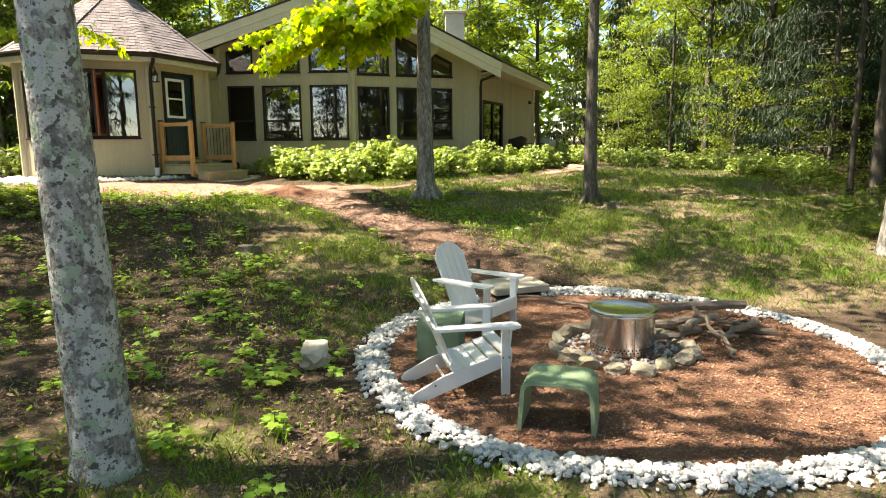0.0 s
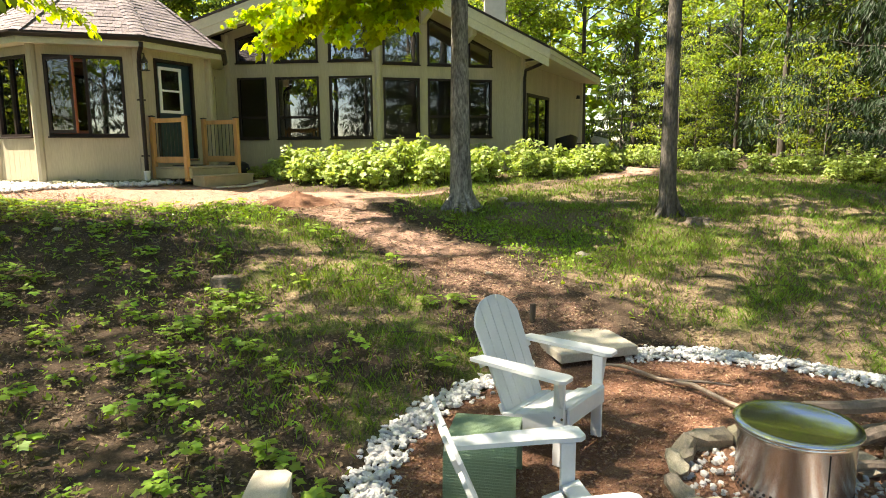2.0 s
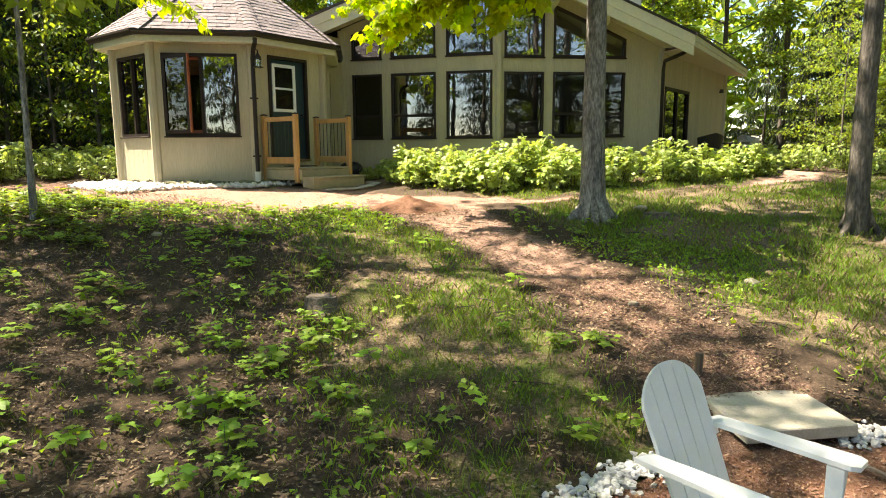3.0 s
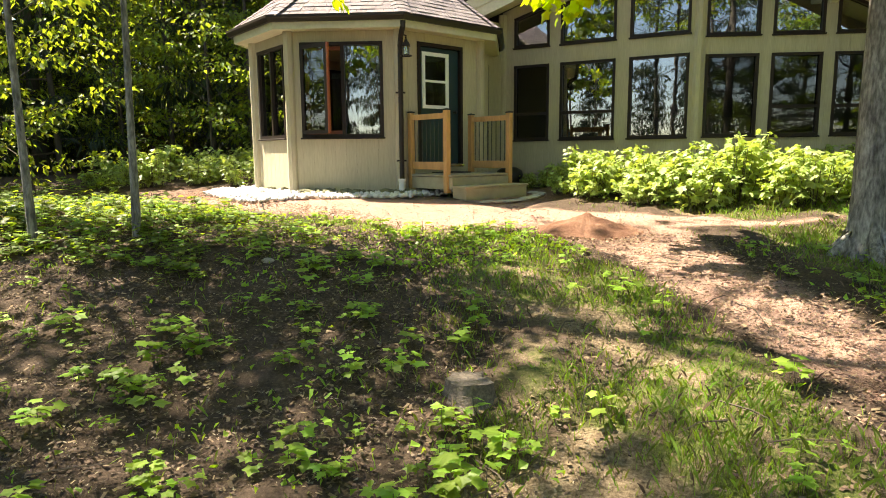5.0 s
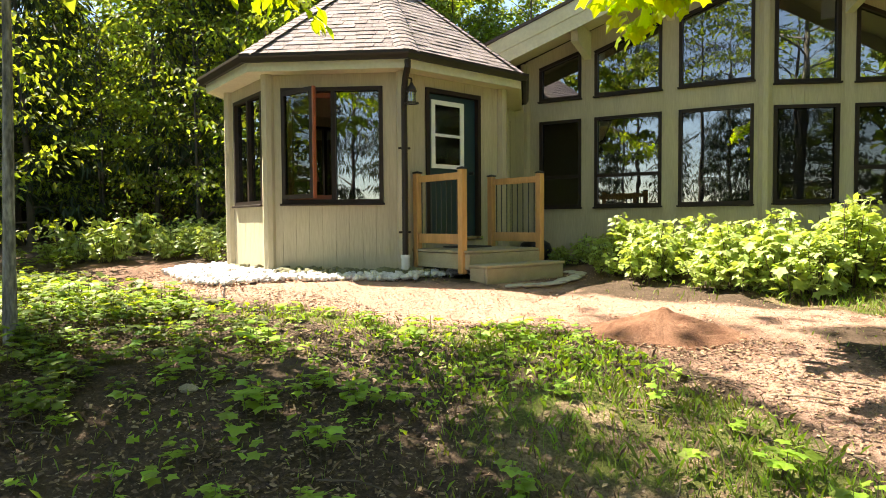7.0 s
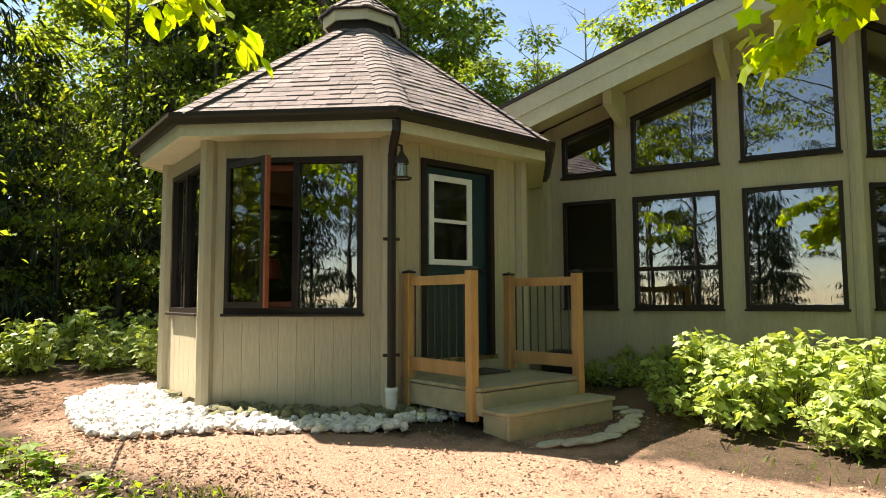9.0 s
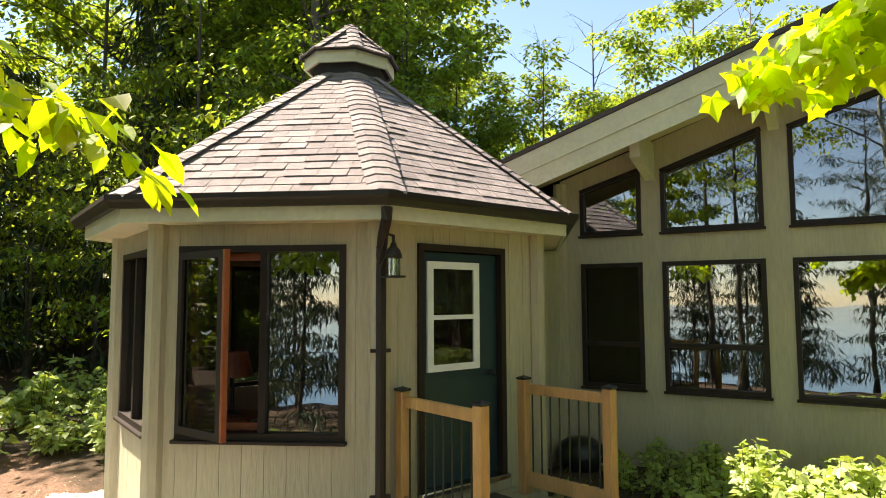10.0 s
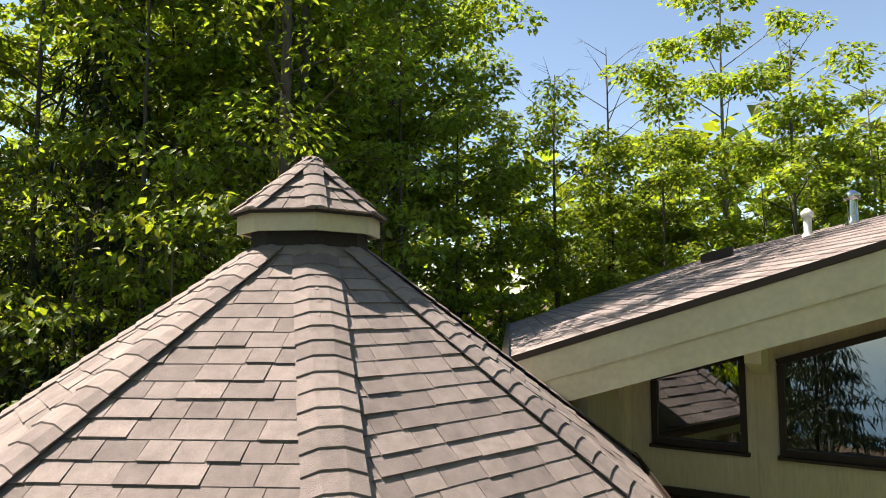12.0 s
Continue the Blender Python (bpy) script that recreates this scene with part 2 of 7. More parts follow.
M_BARKD = mat("dark_maple_bark", (0.17, 0.15, 0.125), 0.95, var=0.8, scale=11, bump=1.0, bscale=40, stretch=(1, 1, 0.28), fine=0.7, dark=(0.03, 0.026, 0.022))
M_NEEDLE = mat("conifer_needle", (0.018, 0.042, 0.014), 0.6, var=0.3, scale=1.0, per=0.3, translucent=0.2)
M_BERRY = mat("thimbleberry_leaf", (0.315, 0.41, 0.125), 0.45, var=0.3, scale=2, per=0.25, translucent=0.35, trans_col=(1.6, 1.5, 0.6))
M_SEED = mat("seedling_leaf", (0.23, 0.37, 0.045), 0.5, var=0.3, scale=3, per=0.35, translucent=0.4, trans_col=(1.8, 1.6, 0.5))
M_GRASS = mat("grass_blade", (0.145, 0.26, 0.032), 0.6, var=0.4, scale=1.2, per=0.45, translucent=0.4, trans_col=(1.7, 1.5, 0.6), dark=(0.16, 0.13, 0.05))
M_STRAW = mat("dry_litter", (0.18, 0.12, 0.072), 0.85, var=0.5, scale=9, per=0.55)
M_GRIT = mat("terracotta_grit", (0.38, 0.22, 0.15), 0.9, var=0.4, scale=15, per=0.5)
M_CRUMB = mat("soil_crumb", (0.17, 0.125, 0.09), 0.9, var=0.5, scale=20, per=0.95)
M_CHIP = mat("mulch_chip", (0.25, 0.14, 0.092), 0.85, var=0.45, scale=15, per=0.5)
M_TWIG = mat("twig", (0.09, 0.07, 0.05), 0.9, var=0.4)
M_INT = mat("interior_plaster", (0.34, 0.27, 0.19), 0.8, var=0.1)
M_LINING = mat("red_wood_lining", (0.20, 0.055, 0.026), 0.5, var=0.3, scale=6, bump=0.1, stretch=(1, 1, 0.2))
M_INTD = mat("interior_dark_wood", (0.10, 0.055, 0.03), 0.6, var=0.3, scale=5)
M_SOFA = mat("sofa_cloth", (0.30, 0.29, 0.28), 0.9, var=0.15, scale=20, bump=0.2)
M_LAMPSH = mat("lamp_shade_cloth", (0.65, 0.5, 0.36), 0.8, var=0.1)

# ---- the ground: one sheet, a bank that climbs from the fire circle to the house ----
PIT = (1.78, 6.28)
KN_Y = [-400, -40, -14, -6, 0, 6, 8, 9, 10, 11, 12.5, 14.5, 17, 19, 23, 60, 400]
KN_Z = [-9.0, -5.0, -2.8, -1.0, -0.34, -0.24, -0.12, 0.03, 0.18, 0.33, 0.58, 0.83, 1.06, 1.22, 1.28, 1.3, 6.0]


def gz(x, y):
    """The height of the ground."""
    x, y = np.asarray(x, float), np.asarray(y, float)
    ye = y - 0.13 * np.clip(x, -12, 12)
    ye = np.where(y > 13.5, ye * 0.25 + (y - 0.05 * np.clip(x, -12, 12)) * 0.75, ye)
    z = np.interp(ye, KN_Y, KN_Z)
    z = z + 0.035 * np.sin(x * 0.9 + 1.3) * np.cos(y * 0.7) + 0.02 * np.sin(x * 2.3 + y * 1.7)
    z = z + 0.36 * np.clip((-3.2 - x) / 4.5, 0, 1) * np.clip((y - 8.0) / 3.0, 0, 1) * np.clip((14.5 - y) / 2.5, 0, 1)
    r = np.hypot(x - PIT[0], y - PIT[1])
    w = np.clip((3.3 - r) / 0.9, 0, 1)
    w = w * w * (3 - 2 * w)
    zp = -0.225 + 0.03 * np.clip(y - 6.5, 0, 3)
    z = z * (1 - w) + zp * w
    g = np.hypot(x + 8.63, y - 17.92)
    w = np.clip((4.4 - g) / 1.2, 0, 1)
    z = z * (1 - w) + (1.14 + 0.0 * x) * w
    return z


def gh(x, y):
    return float(gz(x, y))


def seg_dist(x, y, pts):
    """How far points lie from a line of (x, y, half width): below 0 inside."""
    best = np.full(np.shape(x), 1e9)
    for (x0, y0, w0), (x1, y1, w1) in zip(pts, pts[1:]):
        dx, dy = x1 - x0, y1 - y0
        t = np.clip(((x - x0) * dx + (y - y0) * dy) / (dx * dx + dy * dy), 0, 1)
        best = np.minimum(best, np.hypot(x - x0 - t * dx, y - y0 - t * dy) - (w0 + (w1 - w0) * t))
    return best


PATH_A = [(0.9, 8.7, 0.6), (0.35, 10.0, 0.5), (-0.25, 11.1, 0.5), (-1.0, 12.0, 0.45), (-1.75, 12.9, 0.45), (-2.8, 14.3, 0.7), (-4.3, 15.3, 0.8)]
PATH_B = [(-13.5, 16.6, 0.7), (-11.5, 15.7, 0.8), (-9.0, 14.75, 0.7), (-6.5, 14.85, 0.65), (-4.5, 15.2, 0.85), (-2.8, 15.3, 0.6), (-1.2, 15.75, 0.12), (0.3, 16.5, -0.08), (2.2, 17.7, -0.08), (3.9, 19.2, 0.3), (4.6, 21.5, 0.4)]


PATH_C = [(-5.3, 16.4, 0.6), (-5.0, 17.6, 0.6), (-4.9, 19.0, 0.5)]


def mulch_at(x, y):
    """1 on the bark mulch of the path and the apron, falling to 0 beside it."""
    d = np.minimum(np.minimum(seg_dist(x, y, PATH_A), seg_dist(x, y, PATH_B)), seg_dist(x, y, PATH_C))
    return np.clip(0.5 - d / 0.7, 0, 1)


def grass_at(x, y):
    """How grassy the ground is."""
    side = np.clip((x - (1.2 - 0.6 * (y - 9.5))) / 1.0, 0, 1) * np.clip((y - 7.6) / 1.0, 0, 1) * np.clip((21 - y) / 4, 0, 1) * np.clip((12 - x) / 4, 0, 1)
    strip = np.clip(1.25 - np.abs(x + 1.25 + 0.52 * (y - 9.0)) / 1.5, 0, 1) * np.clip((y - 6.0) / 1.5, 0, 1) * np.clip((14.8 - y) / 1.5, 0, 1)
    front = np.clip((5.6 - y) / 1.5, 0, 1) * np.clip((x + 4.5) / 2.5, 0, 1)
    edge = np.clip(1 - np.abs(y - 13.95) / 0.75, 0, 1) * np.clip((-2.0 - x) / 1.0, 0, 1) * np.clip((x + 8.5) / 1.5, 0, 1) * 0.8
    g = np.maximum(np.maximum(side, strip), np.maximum(front * 0.9, edge))
    patch = np.sin(x * 1.9 + 1.2 * np.sin(y * 0.8)) * np.sin(y * 1.6 + 1.1 * np.sin(x * 0.9 + 2.0)) + 0.5 * np.sin(x * 4.1 + y * 2.7) * np.sin(y * 3.7 - x)
    g = g * np.clip(0.8 + 0.55 * patch, 0.2 + 0.35 * side, 1)
    return np.clip(g - mulch_at(x, y) * 1.1, 0, 1)


def pale_at(x, y):
    """Where the apron takes the paler pinkish-beige colour; the mound stays red."""
    d = np.minimum(seg_dist(x, y, PATH_B), seg_dist(x, y, PATH_A[3:]) + 0.25)
    m = np.hypot((x + 3.38) / 0.85, (y - 14.45) / 0.75)
    return np.clip(0.9 - d / 1.2, 0, 1) * np.clip(m - 0.6, 0, 1) * np.clip((x + 11.5) / 2.5, 0, 1)


def dry_at(x, y):
    """Worn, straw-coloured patches in the grass."""
    p = np.sin(x * 1.15 + 1.7 * np.sin(y * 0.9 + 0.5)) * np.sin(y * 1.9 + 1.3 * np.sin(x * 0.7 + 1.0)) + 0.45 * np.sin(x * 3.3 + y * 1.2) * np.sin(y * 4.1 - x * 0.8)
    return np.clip((p - 0.26 + 0.3 * np.clip(x, 0, 1)) / 0.5, 0, 0.9) * np.clip(grass_at(x, y) * 2.0, 0, 1)


def axis_steps(lo, hi, a, b, fine):
    """Coordinates that are fine between a and b and widen outwards."""
    mid = list(np.arange(a, b + 1e-6, fine))
    out, s, p = [], fine, b
    while p < hi:
        s *= 1.22
        p += s
        out.append(min(p, hi))
    low, s, p = [], fine, a
    while p > lo:
        s *= 1.22
        p -= s
        low.append(max(p, lo))
    return np.array(low[::-1] + mid + out)


def ground_material():
    mt = bpy.data.materials.new("forest_ground")
    mt.use_nodes = True
    n, l = mt.node_tree.nodes, mt.node_tree.links
    bs = n["Principled BSDF"]
    bs.inputs["Roughness"].default_value = 0.95
    bs.inputs["Specular IOR Level"].default_value = 0.15
    tc = n.new("ShaderNodeTexCoord")

    def noise_node(scale, detail=5, rough=0.65):
        t = n.new("ShaderNodeTexNoise")
        t.inputs["Scale"].default_value, t.inputs["Detail"].default_value, t.inputs["Roughness"].default_value = scale, detail, rough
        l.new(tc.outputs["Object"], t.inputs["Vector"])
        return t.outputs["Fac"]

    def ramp(fac, stops):
        r = n.new("ShaderNodeValToRGB")
        e = r.color_ramp.elements
        e[0].position, e[0].color = stops[0][0], (*stops[0][1], 1)
        e[1].position, e[1].color = stops[-1][0], (*stops[-1][1], 1)
        for p, c in stops[1:-1]:
            q = e.new(p)
            q.color = (*c, 1)
        l.new(fac, r.inputs["Fac"])
        return r.outputs["Color"]

    def mixed(f, a, b):
        m = n.new("ShaderNodeMix")
        m.data_type = "RGBA"
        l.new(f, m.inputs["Factor"])
        l.new(a, m.inputs["A"])
        l.new(b, m.inputs["B"])
        return m.outputs["Result"]

    def mask(attr, nz, gain, width):
        a = n.new("ShaderNodeAttribute")
        a.attribute_name = attr
        m1 = n.new("ShaderNodeMath")
        m1.operation = "MULTIPLY_ADD"
        l.new(nz, m1.inputs[0])
        m1.inputs[1].default_value = gain
        l.new(a.outputs["Fac"], m1.inputs[2])
        mr = n.new("ShaderNodeMapRange")
        mr.inputs["From Min"].default_value, mr.inputs["From Max"].default_value = 0.5 + gain / 2 - width, 0.5 + gain / 2 + width
        l.new(m1.outputs[0], mr.inputs["Value"])
        return mr.outputs[0]

    big, mid, fine, tiny = noise_node(0.9), noise_node(5.0), noise_node(38.0, 6, 0.75), noise_node(120.0, 3)
    grit = noise_node(62.0, 5, 0.7)
    litter = ramp(fine, [(0.3, (0.022, 0.016, 0.012)), (0.5, (0.085, 0.062, 0.043)), (0.62, (0.17, 0.125, 0.088)), (0.75, (0.36, 0.28, 0.21))])
    soil = ramp(mid, [(0.3, (0.034, 0.024, 0.017)), (0.7, (0.135, 0.094, 0.066))])
    base = mixed(big, litter, soil)
    thatch = ramp(fine, [(0.3, (0.05, 0.07, 0.018)), (0.55, (0.13, 0.15, 0.042)), (0.75, (0.34, 0.29, 0.15))])
    mulch = ramp(grit, [(0.28, (0.045, 0.024, 0.017)), (0.5, (0.175, 0.105, 0.074)), (0.72, (0.42, 0.295, 0.22))])
    pale = ramp(tiny, [(0.3, (0.19, 0.10, 0.07)), (0.5, (0.40, 0.25, 0.187)), (0.7, (0.60, 0.435, 0.35))])
    mul2 = mixed(mask("pale", mid, 0.9, 0.22), mulch, pale)
    dry = ramp(fine, [(0.3, (0.06, 0.042, 0.025)), (0.5, (0.20, 0.15, 0.092)), (0.7, (0.40, 0.32, 0.21))])
    bare = n.new("ShaderNodeMapRange")
    bare.inputs["From Min"].default_value, bare.inputs["From Max"].default_value = 0.50, 0.58
    l.new(mid, bare.inputs["Value"])
    thatch = mixed(bare.outputs[0], thatch, dry)
    c = mixed(mask("grass", big, 0.9, 0.14), base, thatch)
    c = mixed(mask("dry", mid, 0.7, 0.2), c, dry)
    c = mixed(mask("mulch", mid, 0.7, 0.14), c, mul2)
    l.new(c, bs.inputs["Base Color"])
    bp = n.new("ShaderNodeBump")
    bp.inputs["Strength"].default_value, bp.inputs["Distance"].default_value = 0.8, 0.03
    l.new(fine, bp.inputs["Height"])
    b2 = n.new("ShaderNodeBump")
    b2.inputs["Strength"].default_value, b2.inputs["Distance"].default_value = 0.6, 0.012
    l.new(tiny, b2.inputs["Height"])
    l.new(bp.outputs[0], b2.inputs["Normal"])
    l.new(b2.outputs[0], bs.inputs["Normal"])
    return mt


xs = axis_steps(-700, 700, -12.5, 9.0, 0.11)
ys = axis_steps(-700, 700, 2.0, 19.0, 0.11)
GX, GY = np.meshgrid(xs, ys)
GZ = gz(GX, GY)
lump = np.zeros_like(GZ)
lrng = np.random.default_rng(4)
for k in range(14):
    a, fq, ph = lrng.uniform(0, 2 * np.pi), lrng.uniform(2.0, 9.0), lrng.uniform(0, 6.28)
    lump += np.sin((GX * np.cos(a) + GY * np.sin(a)) * fq + ph) * 0.012 / (fq / 3)
near = (np.abs(GX) < 14) & (GY > 0) & (GY < 24)
GZ = GZ + np.where(near & (np.hypot(GX - PIT[0], GY - PIT[1]) > 2.7), lump * (1 - 0.85 * mulch_at(GX, GY)), 0)
nx, ny = len(xs), len(ys)
quads = []
for j in range(ny - 1):
    o = j * nx
    quads.extend([(o + i, o + i + 1, o + nx + i + 1, o + nx + i) for i in range(nx - 1)])
gm = bpy.data.meshes.new("ground")
gm.from_pydata(np.stack([GX.ravel(), GY.ravel(), GZ.ravel()], 1).tolist(), [], quads)
for nm, fn in (("mulch", mulch_at), ("grass", grass_at), ("pale", pale_at), ("dry", dry_at)):
    at = gm.attributes.new(nm, "FLOAT", "POINT")
    at.data.foreach_set("value", fn(GX.ravel(), GY.ravel()).astype(np.float32))
gm.materials.append(ground_material())
gm.polygons.foreach_set("use_smooth", [True] * len(quads))
tagged(new("ground", gm), "bank of leaf litter, thin grass and mulch path", "ground", kind="structure")

# the lake behind the walk's start
wm = bpy.data.materials.new("lake_water")
wm.use_nodes = True
wb = wm.node_tree.nodes["Principled BSDF"]
wb.inputs["Base Color"].default_value = (0.05, 0.11, 0.17, 1)
wb.inputs["Roughness"].default_value = 0.12
wtx = wm.node_tree.nodes.new("ShaderNodeTexNoise")
wtx.inputs["Scale"].default_value = 1.2
wbp = wm.node_tree.nodes.new("ShaderNodeBump")
wbp.inputs["Strength"].default_value = 0.25
wm.node_tree.links.new(wtx.outputs["Fac"], wbp.inputs["Height"])
wm.node_tree.links.new(wbp.outputs[0], wb.inputs["Normal"])
b = MB()
b.add([(-700, -700, -3.3), (700, -700, -3.3), (700, -17, -3.3), (-700, -17, -3.3)], [(0, 1, 2, 3)])
tagged(put("water", b, wm), "calm blue lake below the bank", "lake", kind="structure")

# round pad of bark mulch inside the ring of white stones
M_PAD = mat("bark_mulch", (0.28, 0.155, 0.10), 0.95, var=0.5, scale=4, bump=0.9, bscale=110, fine=0.6, dark=(0.12, 0.04, 0.02), spec=0.15)
b = MB()
RR, NA = 34, 120
pv, pf = [(PIT[0], PIT[1], gh(*PIT) + 0.012)], []
for i in range(1, RR + 1):
    for k in range(NA):
        r, a = 2.42 * i / RR, 2 * math.pi * k / NA
        x, y = PIT[0] + r * math.cos(a), PIT[1] + r * math.sin(a)
        pv.append((x, y, gh(x, y) + 0.012 + 0.012 * noise.noise((x * 3, y * 3, 0.5)) + 0.006 * noise.noise((x * 11, y * 11, 2.5))))
for k in range(NA):
    pf.append((0, 1 + k, 1 + (k + 1) % NA))
for i in range(1, RR):
    o, q = 1 + (i - 1) * NA, 1 + i * NA
    pf.extend([(o + k, q + k, q + (k + 1) % NA, o + (k + 1) % NA) for k in range(NA)])
b.add(pv, pf)
tagged(put("mulch_pad", b, M_PAD, smooth=True), "round pad of reddish-brown bark mulch", "mulch", kind="structure")

# a heap of fresh red mulch where path and apron meet
b = MB()
HX, HY = -3.38, 14.45
pv, pf = [(HX, HY, gh(HX, HY) + 0.26)], []
for i in range(1, 15):
    for k in range(40):
        a = 2 * math.pi * k / 40
        f = i / 14 * (1 + 0.12 * math.sin(2 * a + 1) + 0.07 * math.sin(5 * a))
        x, y = HX + 0.64 * f * math.cos(a), HY + 0.52 * f * math.sin(a)
        h = 0.26 * max(0.0, 1 - (i / 14) ** 0.95) - (0.02 if i == 14 else 0)
        pv.append((x, y, gh(x, y) + h + (0.035 * noise.noise((x * 7, y * 7, 1.5)) + 0.02 * noise.noise((x * 19, y * 19, 4.5))) * (1 - (i / 14) ** 4)))
for k in range(40):
    pf.append((0, 1 + k, 1 + (k + 1) % 40))
for i in range(1, 14):
    o, q = 1 + (i - 1) * 40, 1 + i * 40
    pf.extend([(o + k, q + k, q + (k + 1) % 40, o + (k + 1) % 40) for k in range(40)])
b.add(pv, pf)
tagged(put("bark_mound", b, M_PAD), "low mound of fresh red bark mulch", "mound")

# ---- walls of grooved vertical boards on a core, with real openings ----
FLOOR = 1.62


def wall(name, label, m, length, bot, top, holes, thick=0.14, step=0.2, mats=None):
    """A wall in the plane y = 0 of m, its outside towards -y. holes: (u0, u1, z0, z1, top right z1)."""
    ftop = top if callable(top) else (lambda u: top)
    ob = thing(name, label, "wall", kind="structure", m=m)
    edges = sorted(set([0.0, length] + [h[k] for h in holes for k in (0, 1)]))
    core = MB()
    for a, c in zip(edges, edges[1:]):
        if c - a < 1e-4:
            continue
        um = (a + c) / 2
        hs = sorted([h for h in holes if h[0] < um < h[1]], key=lambda h: h[2])
        zs = [(lambda u: bot)]
        for h in hs:
            zs.append(lambda u, h=h: h[2])
            zs.append(lambda u, h=h: h[3] + (h[4] - h[3]) * (u - h[0]) / (h[1] - h[0]))
        zs.append(ftop)
        for lo, hi in zip(zs[0::2], zs[1::2]):
            core.prism([(a, 0.0035, lo(a)), (c, 0.0035, lo(c)), (c, 0.0035, hi(c)), (a, 0.0035, hi(a))], (0, thick, 0))
    put("wall_core", core, [M_SIDING], ob)
    # boards
    brd = random.Random(int(length * 100))
    n = max(1, round(length / step))
    for i in range(n):
        a, c = length * i / n + 0.0022 + brd.uniform(-0.0006, 0.001), length * (i + 1) / n - 0.0022
        inner = sorted(set([a, c] + [h[k] for h in holes for k in (0, 1) if a < h[k] < c]))
        bm = MB()
        for p, q in zip(inner, inner[1:]):
            um = (p + q) / 2
            hs = sorted([h for h in holes if h[0] < um < h[1]], key=lambda h: h[2])
            zs = [(lambda u: bot)]
            for h in hs:
                zs.append(lambda u, h=h: h[2])
                zs.append(lambda u, h=h: h[3] + (h[4] - h[3]) * (u - h[0]) / (h[1] - h[0]))
            zs.append(ftop)
            for lo, hi in zip(zs[0::2], zs[1::2]):
                if hi(um) - lo(um) > 0.01:
                    bm.prism([(p, -0.002, lo(p)), (q, -0.002, lo(q)), (q, -0.002, hi(q)), (p, -0.002, hi(p))], (0, 0.016, 0))
        if bm.v:
            put("siding_board", bm, [M_SIDING], ob)
    return ob


def bar(b, p, q, w, d, mi=0):
    """A flat bar between two points of the plane y = 0, w wide in the plane, from y = d[0] to d[1]."""
    p, q = Vector((p[0], 0, p[1])), Vector((q[0], 0, q[1]))
    t = (q - p).normalized()
    s = Vector((-t.z, 0, t.x)) * (w / 2)
    y0 = Vector((0, d[0], 0))
    b.prism([p - s + y0, q - s + y0, q + s + y0, p + s + y0], (0, d[1] - d[0], 0))


def window(name, label, m, u0, u1, z0, zl, zr=None, rail=None, mullions=(), fw=0.055, skip=(), pane_mat=None):
    """A fixed or sliding window: frame, panes and dividing bars. zl, zr: the heights of its upper corners."""
    zr = zl if zr is None else zr
    ob = thing(name, label, "window", kind="structure", m=m)
    fr = MB()
    e = fw / 2
    bar(fr, (u0, z0 + e), (u1, z0 + e), fw, (-0.03, 0.09))
    bar(fr, (u0, zl - e), (u1, zr - e), fw, (-0.03, 0.09))
    bar(fr, (u0 + e, z0 + fw), (u0 + e, zl - fw), fw, (-0.028, 0.088))
    bar(fr, (u1 - e, z0 + fw), (u1 - e, zr - fw), fw, (-0.028, 0.088))
    put("window_frame", fr, [M_FRAME], ob)
    bars = MB()
    cols = [u0 + fw] + [x for x in mullions] + [u1 - fw]
    zt = lambda u: zl + (zr - zl) * (u - u0) / (u1 - u0) - fw
    for x in mullions:
        bar(bars, (x, z0 + fw), (x, zt(x)), 0.06, (-0.02, 0.08))
    if rail:
        bar(bars, (u0 + fw, rail), (u1 - fw, rail), 0.06, (-0.024, 0.08))
    if bars.v:
        put("mullion", bars, [M_FRAME], ob)
    rows = [(z0 + fw, None)] if not rail else [(z0 + fw, rail - 0.03), (rail + 0.03, None)]
    for ci, (a, c) in enumerate(zip(cols, cols[1:])):
        for lo, hi in rows if ci not in skip else ():
            g = MB()
            ha, hc = (hi, hi) if hi else (zt(a), zt(c))
            g.prism([(a, 0.03, lo), (c, 0.03, lo), (c, 0.03, hc), (a, 0.03, ha)], (0, 0.006, 0))
            p = put("pane", g, [pane_mat or M_GLASS], ob)
            p.visible_shadow = False
    sl = MB()
    sl.box((u1 - u0 + 0.04, 0.07, 0.03), Matrix.Translation(((u0 + u1) / 2, -0.035, z0 - 0.015)), bev=0.006)
    put("window_sill", sl, [M_FRAME], ob)
    return ob


def dir2(deg):
    return Vector((math.cos(radians(deg)), math.sin(radians(deg)), 0))


# ---- the great room: two wide window walls that meet in a blunt prow ----
PROW = Vector((-2.68, 20.2, 0))
DA, DB, DC = dir2(-2.9), dir2(20.6), dir2(67.0)
LA, LB, LC = 4.16, 4.18, 6.45
A0 = PROW - DA * LA
B1 = PROW + DB * LB
C1 = B1 + DC * LC
MA, MBm, MC = basis(A0, DA), basis(PROW, DB), basis(B1, DC)
PEAK = Vector((-2.72, 19.2, 6.5))
RAKE_L = Vector((-7.6, 19.42, 4.93))
RAKE_R = Vector((1.81, 20.44, 4.42))


def top_a(u):
    return 4.96 + 0.325 * u - 0.02


def top_b(u):
    return 6.26 - 0.445 * u


